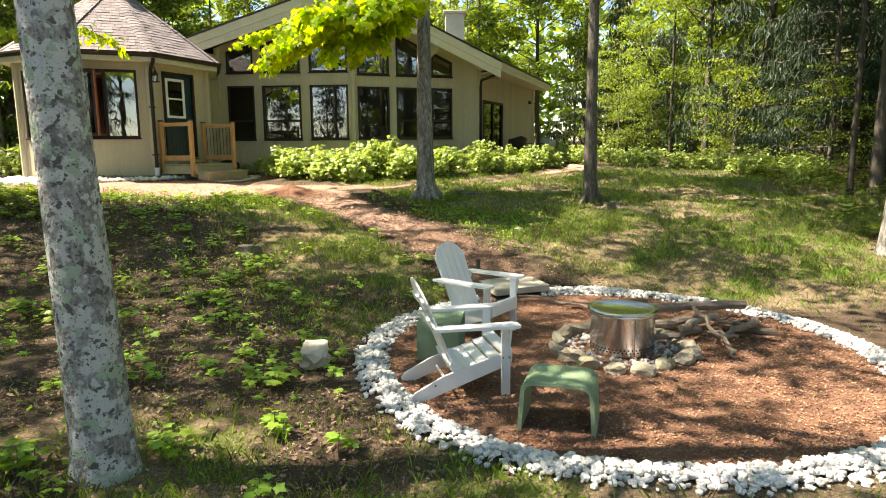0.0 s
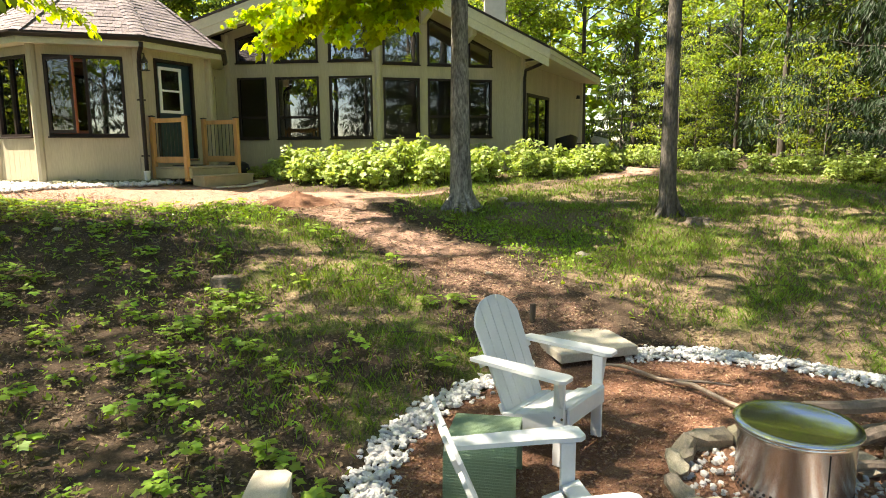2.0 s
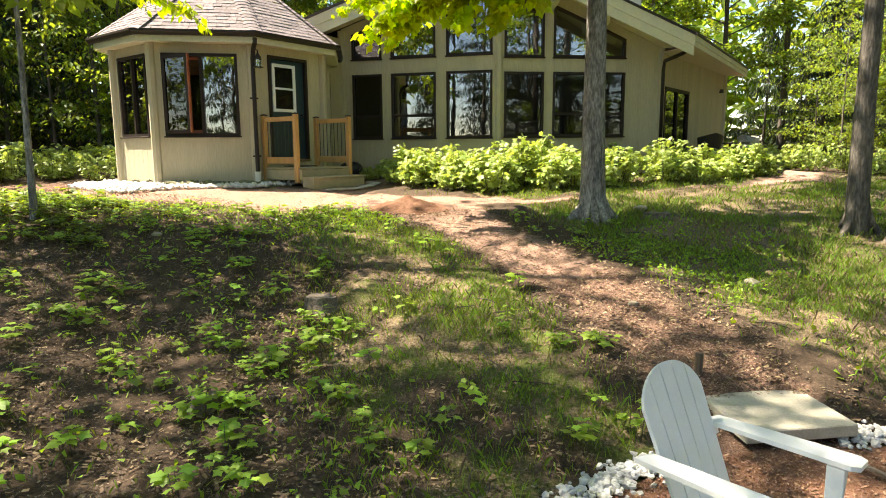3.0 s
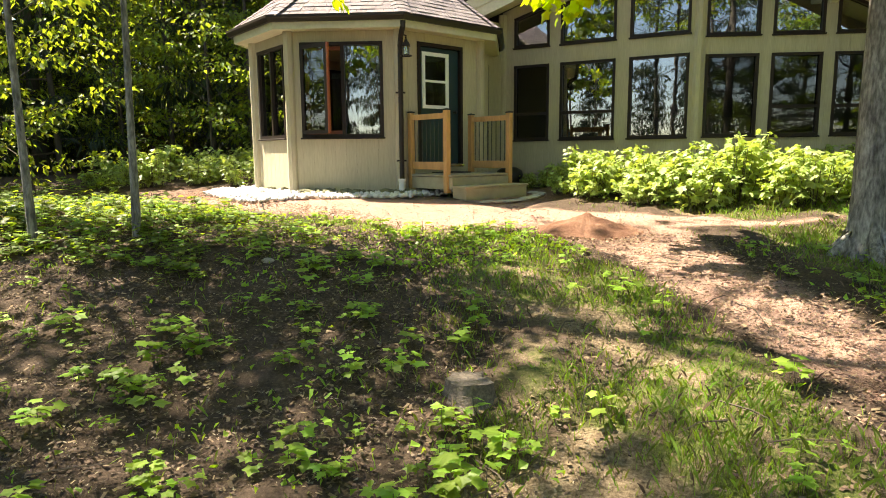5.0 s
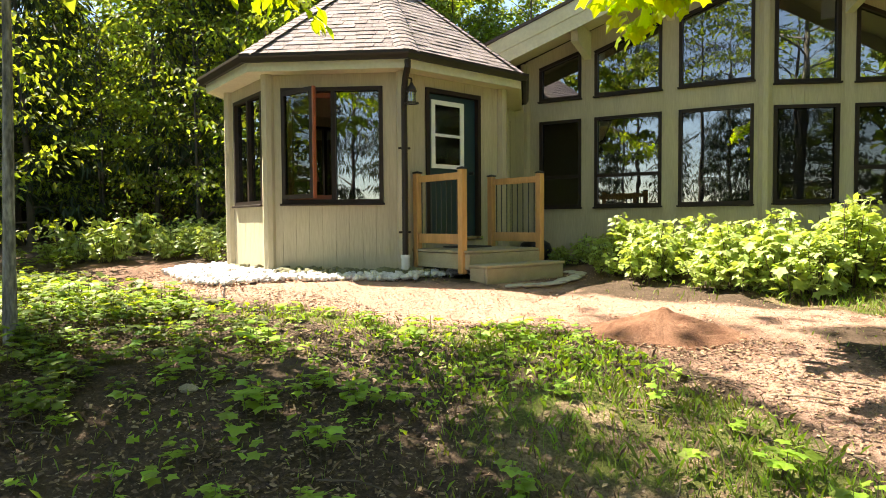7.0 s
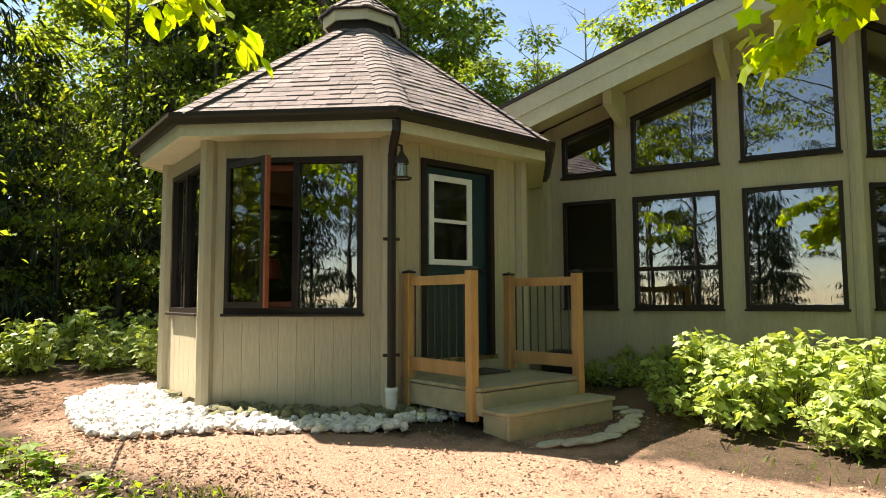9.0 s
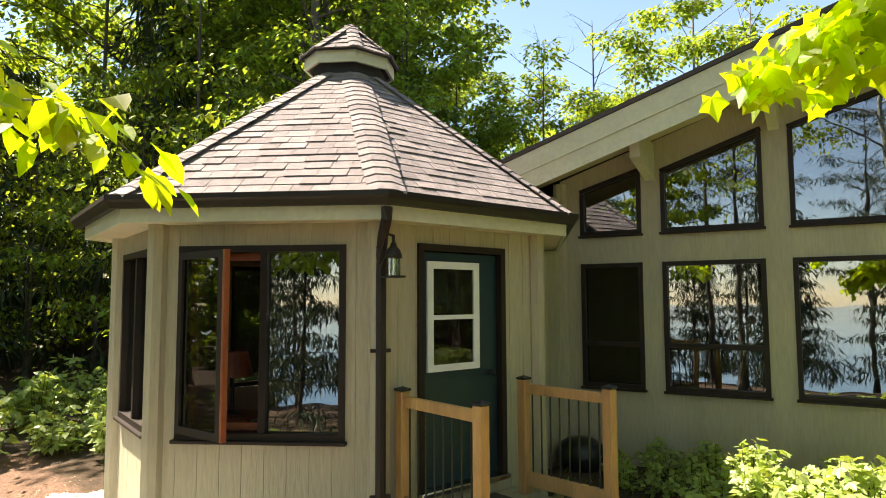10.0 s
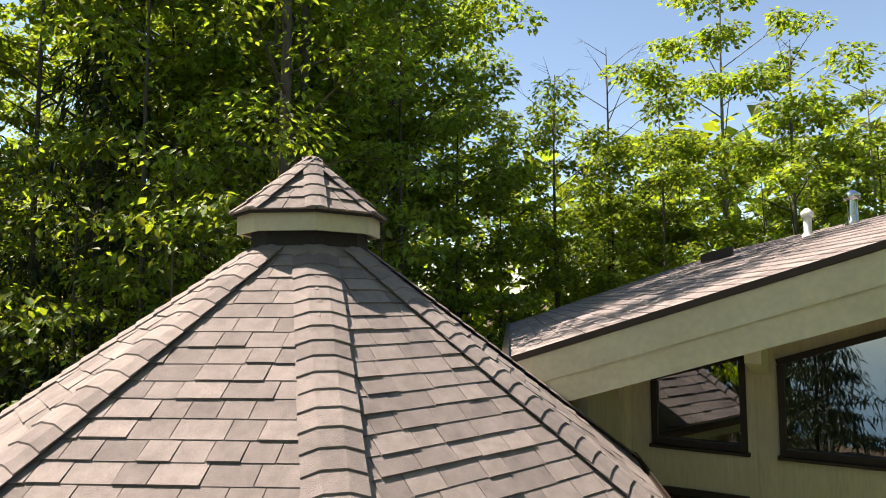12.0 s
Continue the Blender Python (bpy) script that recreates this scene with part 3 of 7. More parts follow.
ha = []
WA = [(0.29, 1.11), (1.36, 2.55), (2.83, 4.0)]
for a, c in WA:
    ha.append((a, c, 2.15, 3.78, 3.78))
UA = [(0.29, 1.11, 4.79, 5.03), (1.36, 2.55, 4.98, 5.38), (2.83, 4.0, 5.36, 5.72)]
for a, c, p, q in UA:
    ha.append((a, c, 4.16, p, q))
wall("wall_front_west", "grey-green grooved board wall with large windows", MA, LA, 0.9, top_a, ha)
WB = [(0.13, 1.13), (1.36, 2.3), (2.52, 3.22)]
UB = [(0.13, 1.13, 5.86, 5.42), (1.36, 2.3, 5.32, 4.92), (2.52, 3.22, 4.84, 4.53)]
hb = [(a, c, 2.16, 3.73, 3.73) for a, c in WB] + [(a, c, 4.08, p, q) for a, c, p, q in UB]
wall("wall_front_east", "grey-green grooved board wall with large windows", MBm, LB, 0.9, top_b, hb)
wall("wall_side", "grey-green board wall with a dark sliding door", MC, LC, 0.9, 4.36, [(0.3, 2.45, 1.3, 3.42, 3.42)], step=0.3)
k = 0
for i, (a, c) in enumerate(WA):
    k += 1
    window("window_%d" % k, "large dark-framed window reflecting trees and sky", MA, a, c, 2.15, 3.78, rail=2.72 if i < 2 else None, pane_mat=M_GLASSD if i == 0 else None)
for a, c, p, q in UA:
    k += 1
    window("window_%d" % k, "dark-framed upper window with a sloping top", MA, a, c, 4.16, p, q)
for i, (a, c) in enumerate(WB):
    k += 1
    window("window_%d" % k, "large dark-framed window with a dim room behind", MBm, a, c, 2.16, 3.73, rail=2.72 if i > 0 else None, pane_mat=M_GLASSD)
for a, c, p, q in UB:
    k += 1
    window("window_%d" % k, "dark-framed upper window with a sloping top", MBm, a, c, 4.08, p, q)
k += 1
window("window_%d" % k, "dark glazed sliding door to the terrace", MC, 0.3, 2.45, 1.3, 3.42, mullions=(1.4,), fw=0.08, pane_mat=M_GLASSD)

# corner boards
for p, zt in ((A0, 4.9), (PROW, 6.2), (B1, 4.4), (C1, 4.35)):
    b = MB()
    b.tube([(p.x, p.y + 0.02, 0.9), (p.x, p.y + 0.02, zt)], [0.1, 0.1], 8)
    tagged(put("trim", b, [M_SIDING]), "grey-green corner board of the house", "trim", kind="structure")

# back walls, so that the rooms are closed and dim
BACK_L, BACK_R = Vector((-10.2, 28.2, 0)), Vector((3.72, 28.0, 0))
for nm, p, q in (("wall_west", Vector((-7.35, 20.42, 0)), BACK_L), ("wall_east", C1 + Vector((0.1, 0.1, 0)), BACK_R)):
    b = MB()
    d = (q - p).normalized()
    nrm = Vector((-d.y, d.x, 0)) * 0.15
    zt = 4.75 if nm == "wall_west" else 4.4
    b.prism([p + Vector((0, 0, 0.9)), q + Vector((0, 0, 0.9)), q + Vector((0, 0, zt)), p + Vector((0, 0, zt))], nrm)
    tagged(put(nm, b, [M_SIDING]), "plain outer wall of the house", "wall", kind="structure")
b = MB()
b.prism([A0 + Vector((-0.5, 0.2, FLOOR)), PROW + Vector((0, 0.2, FLOOR)), B1 + Vector((-0.1, 0.15, FLOOR)), C1 + Vector((-0.15, 0, FLOOR)), BACK_R + Vector((-0.2, -0.1, FLOOR)), BACK_L + Vector((0.2, -0.1, FLOOR))], (0, 0, -0.2))
tagged(put("floor", b, [M_INTD]), "dark wooden floor of the great room", "floor", kind="structure")
b = MB()
b.prism([BACK_L + Vector((0, 0, 0.9)), BACK_R + Vector((0, 0, 0.9)), BACK_R + Vector((0, 0, 4.2)), Vector((-6.2, 28.2, 6.2)), BACK_L + Vector((0, 0, 4.8))], (0, 0.15, 0))
tagged(put("wall_north", b, [M_SIDING]), "plain rear wall of the house", "wall", kind="structure")
# inner partition behind the room, seen dimly through the panes
b = MB()
b.prism([(-7.0, 25.2, FLOOR), (2.2, 25.2, FLOOR), (2.2, 25.2, 4.3), (-2.7, 25.2, 6.0), (-7.0, 25.2, 4.6)], (0, 0.12, 0))
tagged(put("wall_inner", b, [M_INT]), "plain inner wall of the great room", "wall", kind="structure")

# ---- roof of the great room ----
RIDGE_END = Vector((-6.3, 28.54, 6.5))
L_BACK = Vector((-11.18, 28.76, 4.93))
EAVE_END = Vector((4.55, 28.3, 4.45))
roof = thing("main_roof", "low gable roof of grey-brown shingles", "roof", kind="structure")
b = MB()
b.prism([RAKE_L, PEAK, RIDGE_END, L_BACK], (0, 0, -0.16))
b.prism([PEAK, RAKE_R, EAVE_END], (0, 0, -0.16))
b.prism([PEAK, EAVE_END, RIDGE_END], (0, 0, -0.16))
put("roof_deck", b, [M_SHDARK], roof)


def face_courses(p0, p1, q1, q0, step, name):
    """Thin lapped courses over a roof plane: p0-p1 the low edge, q0-q1 the high edge."""
    b = MB()
    n = int(((q0 - p0).length) / step)
    nrm = (p1 - p0).cross(q0 - p0).normalized()
    nrm = nrm if nrm.z > 0 else -nrm
    for i in range(n):
        t0, t1 = i / n, (i + 1.15) / n
        t1 = min(t1, 1)
        a, c = p0.lerp(q0, t0), p1.lerp(q1, t0)
        d, e = p0.lerp(q0, t1), p1.lerp(q1, t1)
        m = max(1, int((c - a).length / 0.3))
        rnd = random.Random(i * 7 + 1)
        for j in range(m):
            s0, s1 = (j + 0.02 * rnd.random()) / m, (j + 0.985) / m
            lift = nrm * (0.012 + 0.004 * rnd.random())
            b.add([a.lerp(c, s0) + lift, a.lerp(c, s1) + lift, d.lerp(e, s1) + nrm * 0.003, d.lerp(e, s0) + nrm * 0.003, a.lerp(c, s0), a.lerp(c, s1)], [(0, 1, 2, 3), (4, 5, 1, 0)])
    ob = put(name, b, [M_SHINGLE], roof)
    return tagged(ob, kind="stuff")


face_courses(RAKE_L, L_BACK, RIDGE_END, PEAK, 0.2, "shingles")
face_courses(RAKE_R, EAVE_END, RIDGE_END, PEAK, 0.2, "shingles")

# stepped fascia boards along the rakes and the eave
def fascia(p, q, out, drop, name="fascia_board"):
    """Two boards one below and behind the other, with a dark metal drip edge."""
    d = (q - p)
    o = Vector(out).normalized()
    b = MB()
    z = Vector((0, 0, 1))
    b.prism([p, q, q - z * drop * 0.52, p - z * drop * 0.52], o * 0.05)
    put(name, b, [M_FASCIA], roof)
    b = MB()
    b.prism([p - z * drop * 0.525 - o * 0.003, q - z * drop * 0.525 - o * 0.003, q - z * drop - o * 0.003, p - z * drop - o * 0.003], o * 0.03)
    put(name, b, [M_FASCIA], roof)
    b = MB()
    b.prism([p + z * 0.005, q + z * 0.005, q + z * 0.06, p + z * 0.06], o * 0.075)
    put("drip_edge", b, [M_BROWN], roof)


outA = -Vector((-DA.y, DA.x, 0))
outB = -Vector((-DB.y, DB.x, 0))
outC = -Vector((-DC.y, DC.x, 0))
fascia(RAKE_L, PEAK, outA, 0.46)
fascia(PEAK, RAKE_R, (0.26, -0.96, 0), 0.46)
fascia(RAKE_R, EAVE_END, outC, 0.24)
fascia(L_BACK, RAKE_L, (-1, 0, 0), 0.3)
# soffit boards
b = MB()
zz = Vector((0, 0, 0.2))
b.prism([RAKE_L - zz, PEAK - zz, PROW + Vector((0, 0, 6.3)) , A0 + Vector((-0.9, 0.05, 4.72))], (0, 0, -0.03))
b.prism([PEAK - zz, RAKE_R - zz, B1 + Vector((0, 0, 4.36)), PROW + Vector((0, 0, 6.3))], (0, 0, -0.03))
b.prism([RAKE_R - zz, EAVE_END - zz, C1 + Vector((0, 0, 4.24)), B1 + Vector((0, 0, 4.24))], (0, 0, -0.03))
put("soffit", b, [M_TRIM], roof)
# bracket beam ends under the rake
for u, m, outv, zf in ((1.235, MA, outA, lambda u: top_a(u) - 0.04), (2.69, MA, outA, lambda u: top_a(u) - 0.04), (4.16, MA, outA, lambda u: 6.2), (1.25, MBm, outB, lambda u: top_b(u) - 0.1), (2.42, MBm, outB, lambda u: top_b(u) - 0.1)):
    b = MB()
    z = zf(u)
    b.prism([(u - 0.06, 0.05, z), (u + 0.06, 0.05, z), (u + 0.06, 0.05, z - 0.42), (u - 0.06, 0.05, z - 0.42)], (0, -0.02, 0))
    v = [(u - 0.06, 0.0, z - 0.46), (u - 0.06, -0.78, z - 0.3), (u - 0.06, -0.78, z + 0.02), (u - 0.06, 0.0, z + 0.02)]
    b.prism(v, (0.12, 0, 0))
    tagged(put("bracket", b, [M_FASCIA], m=m), "painted beam end under the roof edge", "bracket", group="beam ends", kind="structure")

# gutter downspout at the house corner
b = MB()
b.tube([RAKE_R + Vector((-0.1, 0.1, -0.3)), RAKE_R + Vector((-0.2, 0.25, -0.36)), B1 + outB * 0.16 + Vector((0, 0, 4.0)), B1 + outB * 0.1 + Vector((0, 0, 3.8)), B1 + outB * 0.1 + Vector((0, 0, 1.3))], [0.045] * 5, 8)
tagged(put("downspout", b, [M_BROWN], smooth=True), "dark brown downspout at the house corner", "downspout")
# wall lamp on the side wall
b = MB()
b.lathe([(0.0, 0.05), (0.06, 0.05), (0.06, -0.02), (0.09, -0.06), (0.0, -0.07)], 12, Matrix.Translation(B1 + DC * 5.75 + outC * 0.1 + Vector((0, 0, 3.66))))
tagged(put("wall_lamp", b, [M_BLACK], smooth=True), "small dark wall lamp beside the terrace", "lamp")

# chimney and roof vents
ch = thing("chimney", "pale masonry chimney behind the roof ridge", "chimney")
b = MB()
b.box((0.7, 0.7, 2.4), pose(0.5, 25.0, 5.5), bev=0.02)
put("chimney_shaft", b, [mat("chimney_render", (0.62, 0.60, 0.55), 0.8, var=0.2, scale=4, bump=0.2)], ch)
b = MB()
b.box((0.84, 0.84, 0.12), pose(0.5, 25.0, 6.74), bev=0.02)
put("chimney_cap", b, [M_SLAB], ch)


def vent_pipe(x, y, z, r, h, white):
    t = thing("vent_pipe", "white roof vent pipe with a cap" if white else "grey metal roof vent pipe with a cap", "vent pipe", "roof vents", m=Matrix.Translation((x, y, z)))
    b = MB()
    b.lathe([(r * 1.5, -0.05), (r * 1.5, 0.02), (r, 0.04), (r, h)], 12)
    put("pipe", b, [M_WHITE if white else M_LID], t, smooth=True)
    b = MB()
    b.lathe([(r * 0.7, h), (r * 1.6, h), (r * 1.6, h + 0.07), (r * 0.5, h + 0.12), (0, h + 0.13)], 12)
    put("cap", b, [M_WHITE if white else M_LID], t, smooth=True)


def left_roof_z(x, y):
    e, r = PEAK - RAKE_L, L_BACK - RAKE_L
    det = e.x * r.y - e.y * r.x
    a = ((x - RAKE_L.x) * r.y - (y - RAKE_L.y) * r.x) / det
    return RAKE_L.z + a * e.z


vent_pipe(-5.02, 24.0, left_roof_z(-5.02, 24.0), 0.05, 0.26, True)
vent_pipe(-4.55, 23.4, left_roof_z(-4.55, 23.4), 0.06, 0.3, False)
b = MB()
b.prism([(-0.22, -0.18, 0), (0.22, -0.18, 0.12), (0.22, 0.18, 0.12), (-0.22, 0.18, 0.0)], (0, 0, 0.12))
tagged(put("roof_vent", b, [M_BROWN], m=pose(-6.2, 24.5, left_roof_z(-6.2, 24.5) + 0.02)), "low dark box vent on the shingles", "vent", group="roof vents")


# ---- the octagonal sun porch ----
OC = Vector((-8.63, 17.92, 0))
OR, EAVE_R, EAVE_Z = 2.34, 2.715, 4.15
CORNERS = {-180: (-10.85, 17.95), -135: (-10.25, 16.15), -90: (-8.86, 15.48), -45: (-7.1, 16.21), 0: (-6.37, 18.0), 45: (-6.95, 19.6), 90: (-8.4, 20.3), 135: (-10.1, 19.7)}


def oc(deg, r, z=0.0):
    """A point of the slightly uneven octagon: deg counts its corners in steps of 45, r is 2.34 on the walls."""
    deg = (deg + 180) % 360 - 180
    k0 = int((deg + 180) // 45) * 45 - 180
    k1 = k0 + 45 if k0 < 135 else -180
    p = Vector((*CORNERS[k0], 0)).lerp(Vector((*CORNERS[k1], 0)), (deg - k0) / 45)
    return OC + (p - OC) * (r / OR) + Vector((0, 0, z))


def odir(deg):
    return (oc(deg, OR) - OC).normalized()


WALL_TOP = 4.02
for i, a in enumerate((-180, -135, -90, -45, 0, 45, 90, 135)):
    p, q = oc(a, OR), oc(a + 45, OR)
    m = basis(p, q - p)
    S8 = (q - p).length
    if a == -45:
        holes = [(0.40, 1.47, FLOOR, 3.80, 3.80)]
    elif a == -90:
        holes = [(0.19, 1.63, 2.16, 3.77, 3.77)]
    elif a in (-180, 0, 45, 90):
        holes = []
    else:
        holes = [(0.2, S8 - 0.2, 2.16, 3.77, 3.77)]
    wall("wall_porch_%d" % (i + 1), "taupe grooved board wall of the octagonal porch", m, S8, 0.95, WALL_TOP, holes)
    if a == -90:
        wn_ = window("window_porch_%d" % (i + 1), "dark casement window with one sash swung open", m, 0.19, 1.63, 2.16, 3.77, mullions=(0.93,), skip=(0,))
        s = thing("open_sash", "dark casement sash with reddish edge standing open", "window sash", m=m @ Matrix.Translation((0.24, -0.03, 0)) @ Matrix.Rotation(radians(-33), 4, "Z"))
        b = MB()
        for u0, u1, z0, z1 in ((0.0, 0.05, 2.22, 3.71), (0.57, 0.63, 2.22, 3.71), (0.05, 0.57, 2.22, 2.28), (0.05, 0.57, 3.65, 3.71)):
            b.prism([(u0, -0.045, z0), (u1, -0.045, z0), (u1, -0.045, z1), (u0, -0.045, z1)], (0, 0.045, 0))
        put("sash_frame", b, [M_FRAME], s)
        b = MB()
        b.prism([(0.632, -0.046, 2.22), (0.66, -0.046, 2.22), (0.66, -0.046, 3.71), (0.632, -0.046, 3.71)], (0, 0.046, 0))
        put("sash_edge", b, [M_SASH], s, "reddish varnished sash edge")
        b = MB()
        b.prism([(0.05, -0.024, 2.28), (0.60, -0.024, 2.28), (0.60, -0.024, 3.65), (0.05, -0.024, 3.65)], (0, 0.006, 0))
        put("pane", b, [M_GLASSD], s).visible_shadow = False
        b = MB()
        for u0, u1, z0, z1 in ((0.25, 0.31, 2.22, 3.71), (0.31, 0.90, 3.65, 3.71), (0.31, 0.90, 2.22, 2.28)):
            b.prism([(u0, 0.09, z0), (u1, 0.09, z0), (u1, 0.09, z1), (u0, 0.09, z1)], (0, 0.06, 0))
        put("inner_casing", b, [M_SASH], wn_, "reddish wooden inner casing")
    elif holes and a != -45:
        window("window_porch_%d" % (i + 1), "dark-framed sliding window of the porch", m, *holes[0][:3], 3.77, mullions=(S8 / 2,))
    b = MB()
    b.tube([oc(a, OR + 0.01, 0.95), oc(a, OR + 0.01, WALL_TOP)], [0.09, 0.09], 8)
    tagged(put("trim", b, [M_SIDING]), "taupe corner board of the porch", "trim", kind="structure")

b = MB()
b.prism([oc(a, OR - 0.16, FLOOR - 0.02) for a in range(-180, 180, 45)], (0, 0, -0.3))
tagged(put("porch_floor", b, [M_INTD]), "dark wooden floor inside the porch", "floor", kind="structure")

# reddish wood lining on the porch's solid inner walls
for a in (-180, 0, 45, 90):
    b = MB()
    p, q = oc(a, OR - 0.2, FLOOR), oc(a + 45, OR - 0.2, FLOOR)
    b.prism([p, q, q + Vector((0, 0, 2.35)), p + Vector((0, 0, 2.35))], odir(a + 22.5) * -0.02)
    tagged(put("wall_lining", b, [M_LINING]), "reddish-brown wood lining inside the porch", "wall", kind="structure")

# wall between porch and great room
pc, qc = oc(45, OR), A0 + Vector((0.0, 0.0, 0))
wall("wall_link", "taupe grooved board wall between porch and house", basis(pc, qc - pc), (qc - pc).length, 0.95, 4.7, [])
k += 1
mlink = basis(pc, qc - pc)
# narrow dark upright strip at the porch end of the link wall
b = MB()
b.prism([(0.02, -0.03, 1.7), (0.16, -0.03, 1.7), (0.16, -0.03, 3.75), (0.02, -0.03, 3.75)], (0, 0.03, 0))
tagged(put("trim", b, [M_FRAME], m=mlink), "dark brown upright strip beside the porch", "trim", kind="structure")

# porch roof: eight planes of lapped shingle tabs, hips with cap shingles, gutter, fascia
proof = thing("porch_roof", "steep octagonal roof of grey-brown shingles", "roof", kind="structure")
CUP_R, CUP_Z = 0.42, 5.89
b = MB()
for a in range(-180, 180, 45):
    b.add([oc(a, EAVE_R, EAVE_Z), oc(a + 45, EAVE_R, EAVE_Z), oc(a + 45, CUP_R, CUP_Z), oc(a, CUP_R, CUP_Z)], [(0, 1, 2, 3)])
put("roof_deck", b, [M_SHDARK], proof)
b = MB()
b.prism([oc(a, EAVE_R - 0.05, EAVE_Z - 0.165) for a in range(-180, 180, 45)], (0, 0, -0.03))
put("soffit", b, [M_TRIM], proof)
b = MB()
for a in range(-180, 180, 45):
    p, q = oc(a, EAVE_R - 0.03, EAVE_Z - 0.02), oc(a + 45, EAVE_R - 0.03, EAVE_Z - 0.02)
    b.prism([p, q, q - Vector((0, 0, 0.19)), p - Vector((0, 0, 0.19))], odir(a + 22.5) * -0.03)
put("fascia_board", b, [M_FASCIA], proof)
# gutter, a K profile swept round the eave
b = MB()
prof = [(0.0, -0.085), (0.05, -0.085), (0.075, -0.04), (0.095, -0.02), (0.095, 0.02), (0.08, 0.02), (0.08, -0.01), (0.02, -0.06), (0.0, -0.06)]
kk = 1 / math.cos(math.pi / 8)
gv = [oc(a, EAVE_R + 0.0 + o * kk, EAVE_Z - 0.015 + h) for a in range(-180, 180, 45) for o, h in prof]
npf = len(prof)
b.add(gv, [(i * npf + j, ((i + 1) % 8) * npf + j, ((i + 1) % 8) * npf + (j + 1) % npf, i * npf + (j + 1) % npf) for i in range(8) for j in range(npf)])
put("gutter", b, [M_BROWN], proof, "dark brown metal gutter")

rng = random.Random(5)


def roof_pieces(a):
    """Shingle tabs of one roof plane as separate flat wedges: yields vertices."""
    p0, p1, q0, q1 = oc(a, EAVE_R + 0.03, EAVE_Z + 0.0), oc(a + 45, EAVE_R + 0.03, EAVE_Z + 0.0), oc(a, CUP_R, CUP_Z), oc(a + 45, CUP_R, CUP_Z)
    nrm = (p1 - p0).cross(q0 - p0).normalized()
    nrm = nrm if nrm.z > 0 else -nrm
    n = 21
    out = []
    for i in range(n):
        t0, t1 = i / n, min(1.0, (i + 1.12) / n)
        L0, R0 = p0.lerp(q0, t0), p1.lerp(q1, t0)
        L1, R1 = p0.lerp(q0, t1), p1.lerp(q1, t1)
        w = (R0 - L0).length
        wd = (R0 - L0).normalized()
        mid0, mid1 = (L0 + R0) / 2, (L1 + R1) / 2
        h0, h1 = w / 2, (R1 - L1).length / 2
        x = -h0 + (0.0 if i % 2 else -0.13) - rng.random() * 0.05
        while x < h0:
            tw = rng.choice((0.17, 0.22, 0.25, 0.28))
            x0, x1 = max(x + 0.003, -h0), min(x + tw - 0.003, h0)
            if x1 - x0 > 0.03:
                lift = nrm * (0.008 + 0.007 * (rng.random() > 0.6) + 0.002 * rng.random())
                dz = rng.uniform(-0.006, 0.004) * (q0 - p0).normalized()
                cl = lambda v: max(-h1, min(h1, v))
                out.append([mid0 + wd * x0 + lift + dz, mid0 + wd * x1 + lift + dz, mid1 + wd * cl(x1) + nrm * 0.003, mid1 + wd * cl(x0) + nrm * 0.003, mid0 + wd * x0 + dz, mid0 + wd * x1 + dz])
            x += tw
    return out


TAB_F = [(0, 1, 2, 3), (4, 5, 1, 0), (4, 0, 3), (5, 2, 1)]
left_tabs = MB()
tabs = []
for a in range(-180, 180, 45):
    for vs in roof_pieces(a):
        if a in (-90, -45):
            tabs.append(vs)
        else:
            left_tabs.add(vs, TAB_F)
for vs in tabs:
    b = MB()
    b.add(vs, TAB_F)
    put("shingle", b, [M_SHINGLE], proof)
tagged(put("shingles", left_tabs, [M_SHINGLE], proof), kind="stuff")


def hip_caps(parent, deg, r0, z0, r1, z1, n, w):
    """Bent cap shingles laid up a hip."""
    for i in range(n):
        t0, t1 = i / n, (i + 1.35) / n
        rnd = rng.uniform(-0.006, 0.006)
        a0, a1 = oc(deg, r0 + (r1 - r0) * t0, z0 + (z1 - z0) * t0), oc(deg, r0 + (r1 - r0) * min(t1, 1), z0 + (z1 - z0) * min(t1, 1))
        s = Vector((-odir(deg).y, odir(deg).x, 0)) * (w / 2 + rnd)
        up0, up1 = Vector((0, 0, 0.033)), Vector((0, 0, 0.018))
        dn = Vector((0, 0, w / 2 * 0.27))
        b = MB()
        v = [a0 - s - dn + up0, a0 - s * 0.4 - dn * 0.3 + up0, a0 + s * 0.4 - dn * 0.3 + up0, a0 + s - dn + up0]
        v += [p + (a1 - a0) + up1 - up0 for p in v]
        lo = [p - Vector((0, 0, 0.013)) for p in v[:4]]
        b.add(v + lo, [(0, 1, 5, 4), (1, 2, 6, 5), (2, 3, 7, 6), (8, 9, 1, 0), (9, 10, 2, 1), (10, 11, 3, 2), (8, 0, 4), (11, 7, 3)])
        put("ridge_cap", b, [M_SHINGLE], parent)


for a in range(-180, 180, 45):
    if a in (-135, -90, -45, 0, 45):
        hip_caps(proof, a, EAVE_R + 0.04, EAVE_Z + 0.0, CUP_R, CUP_Z, 22, 0.31)

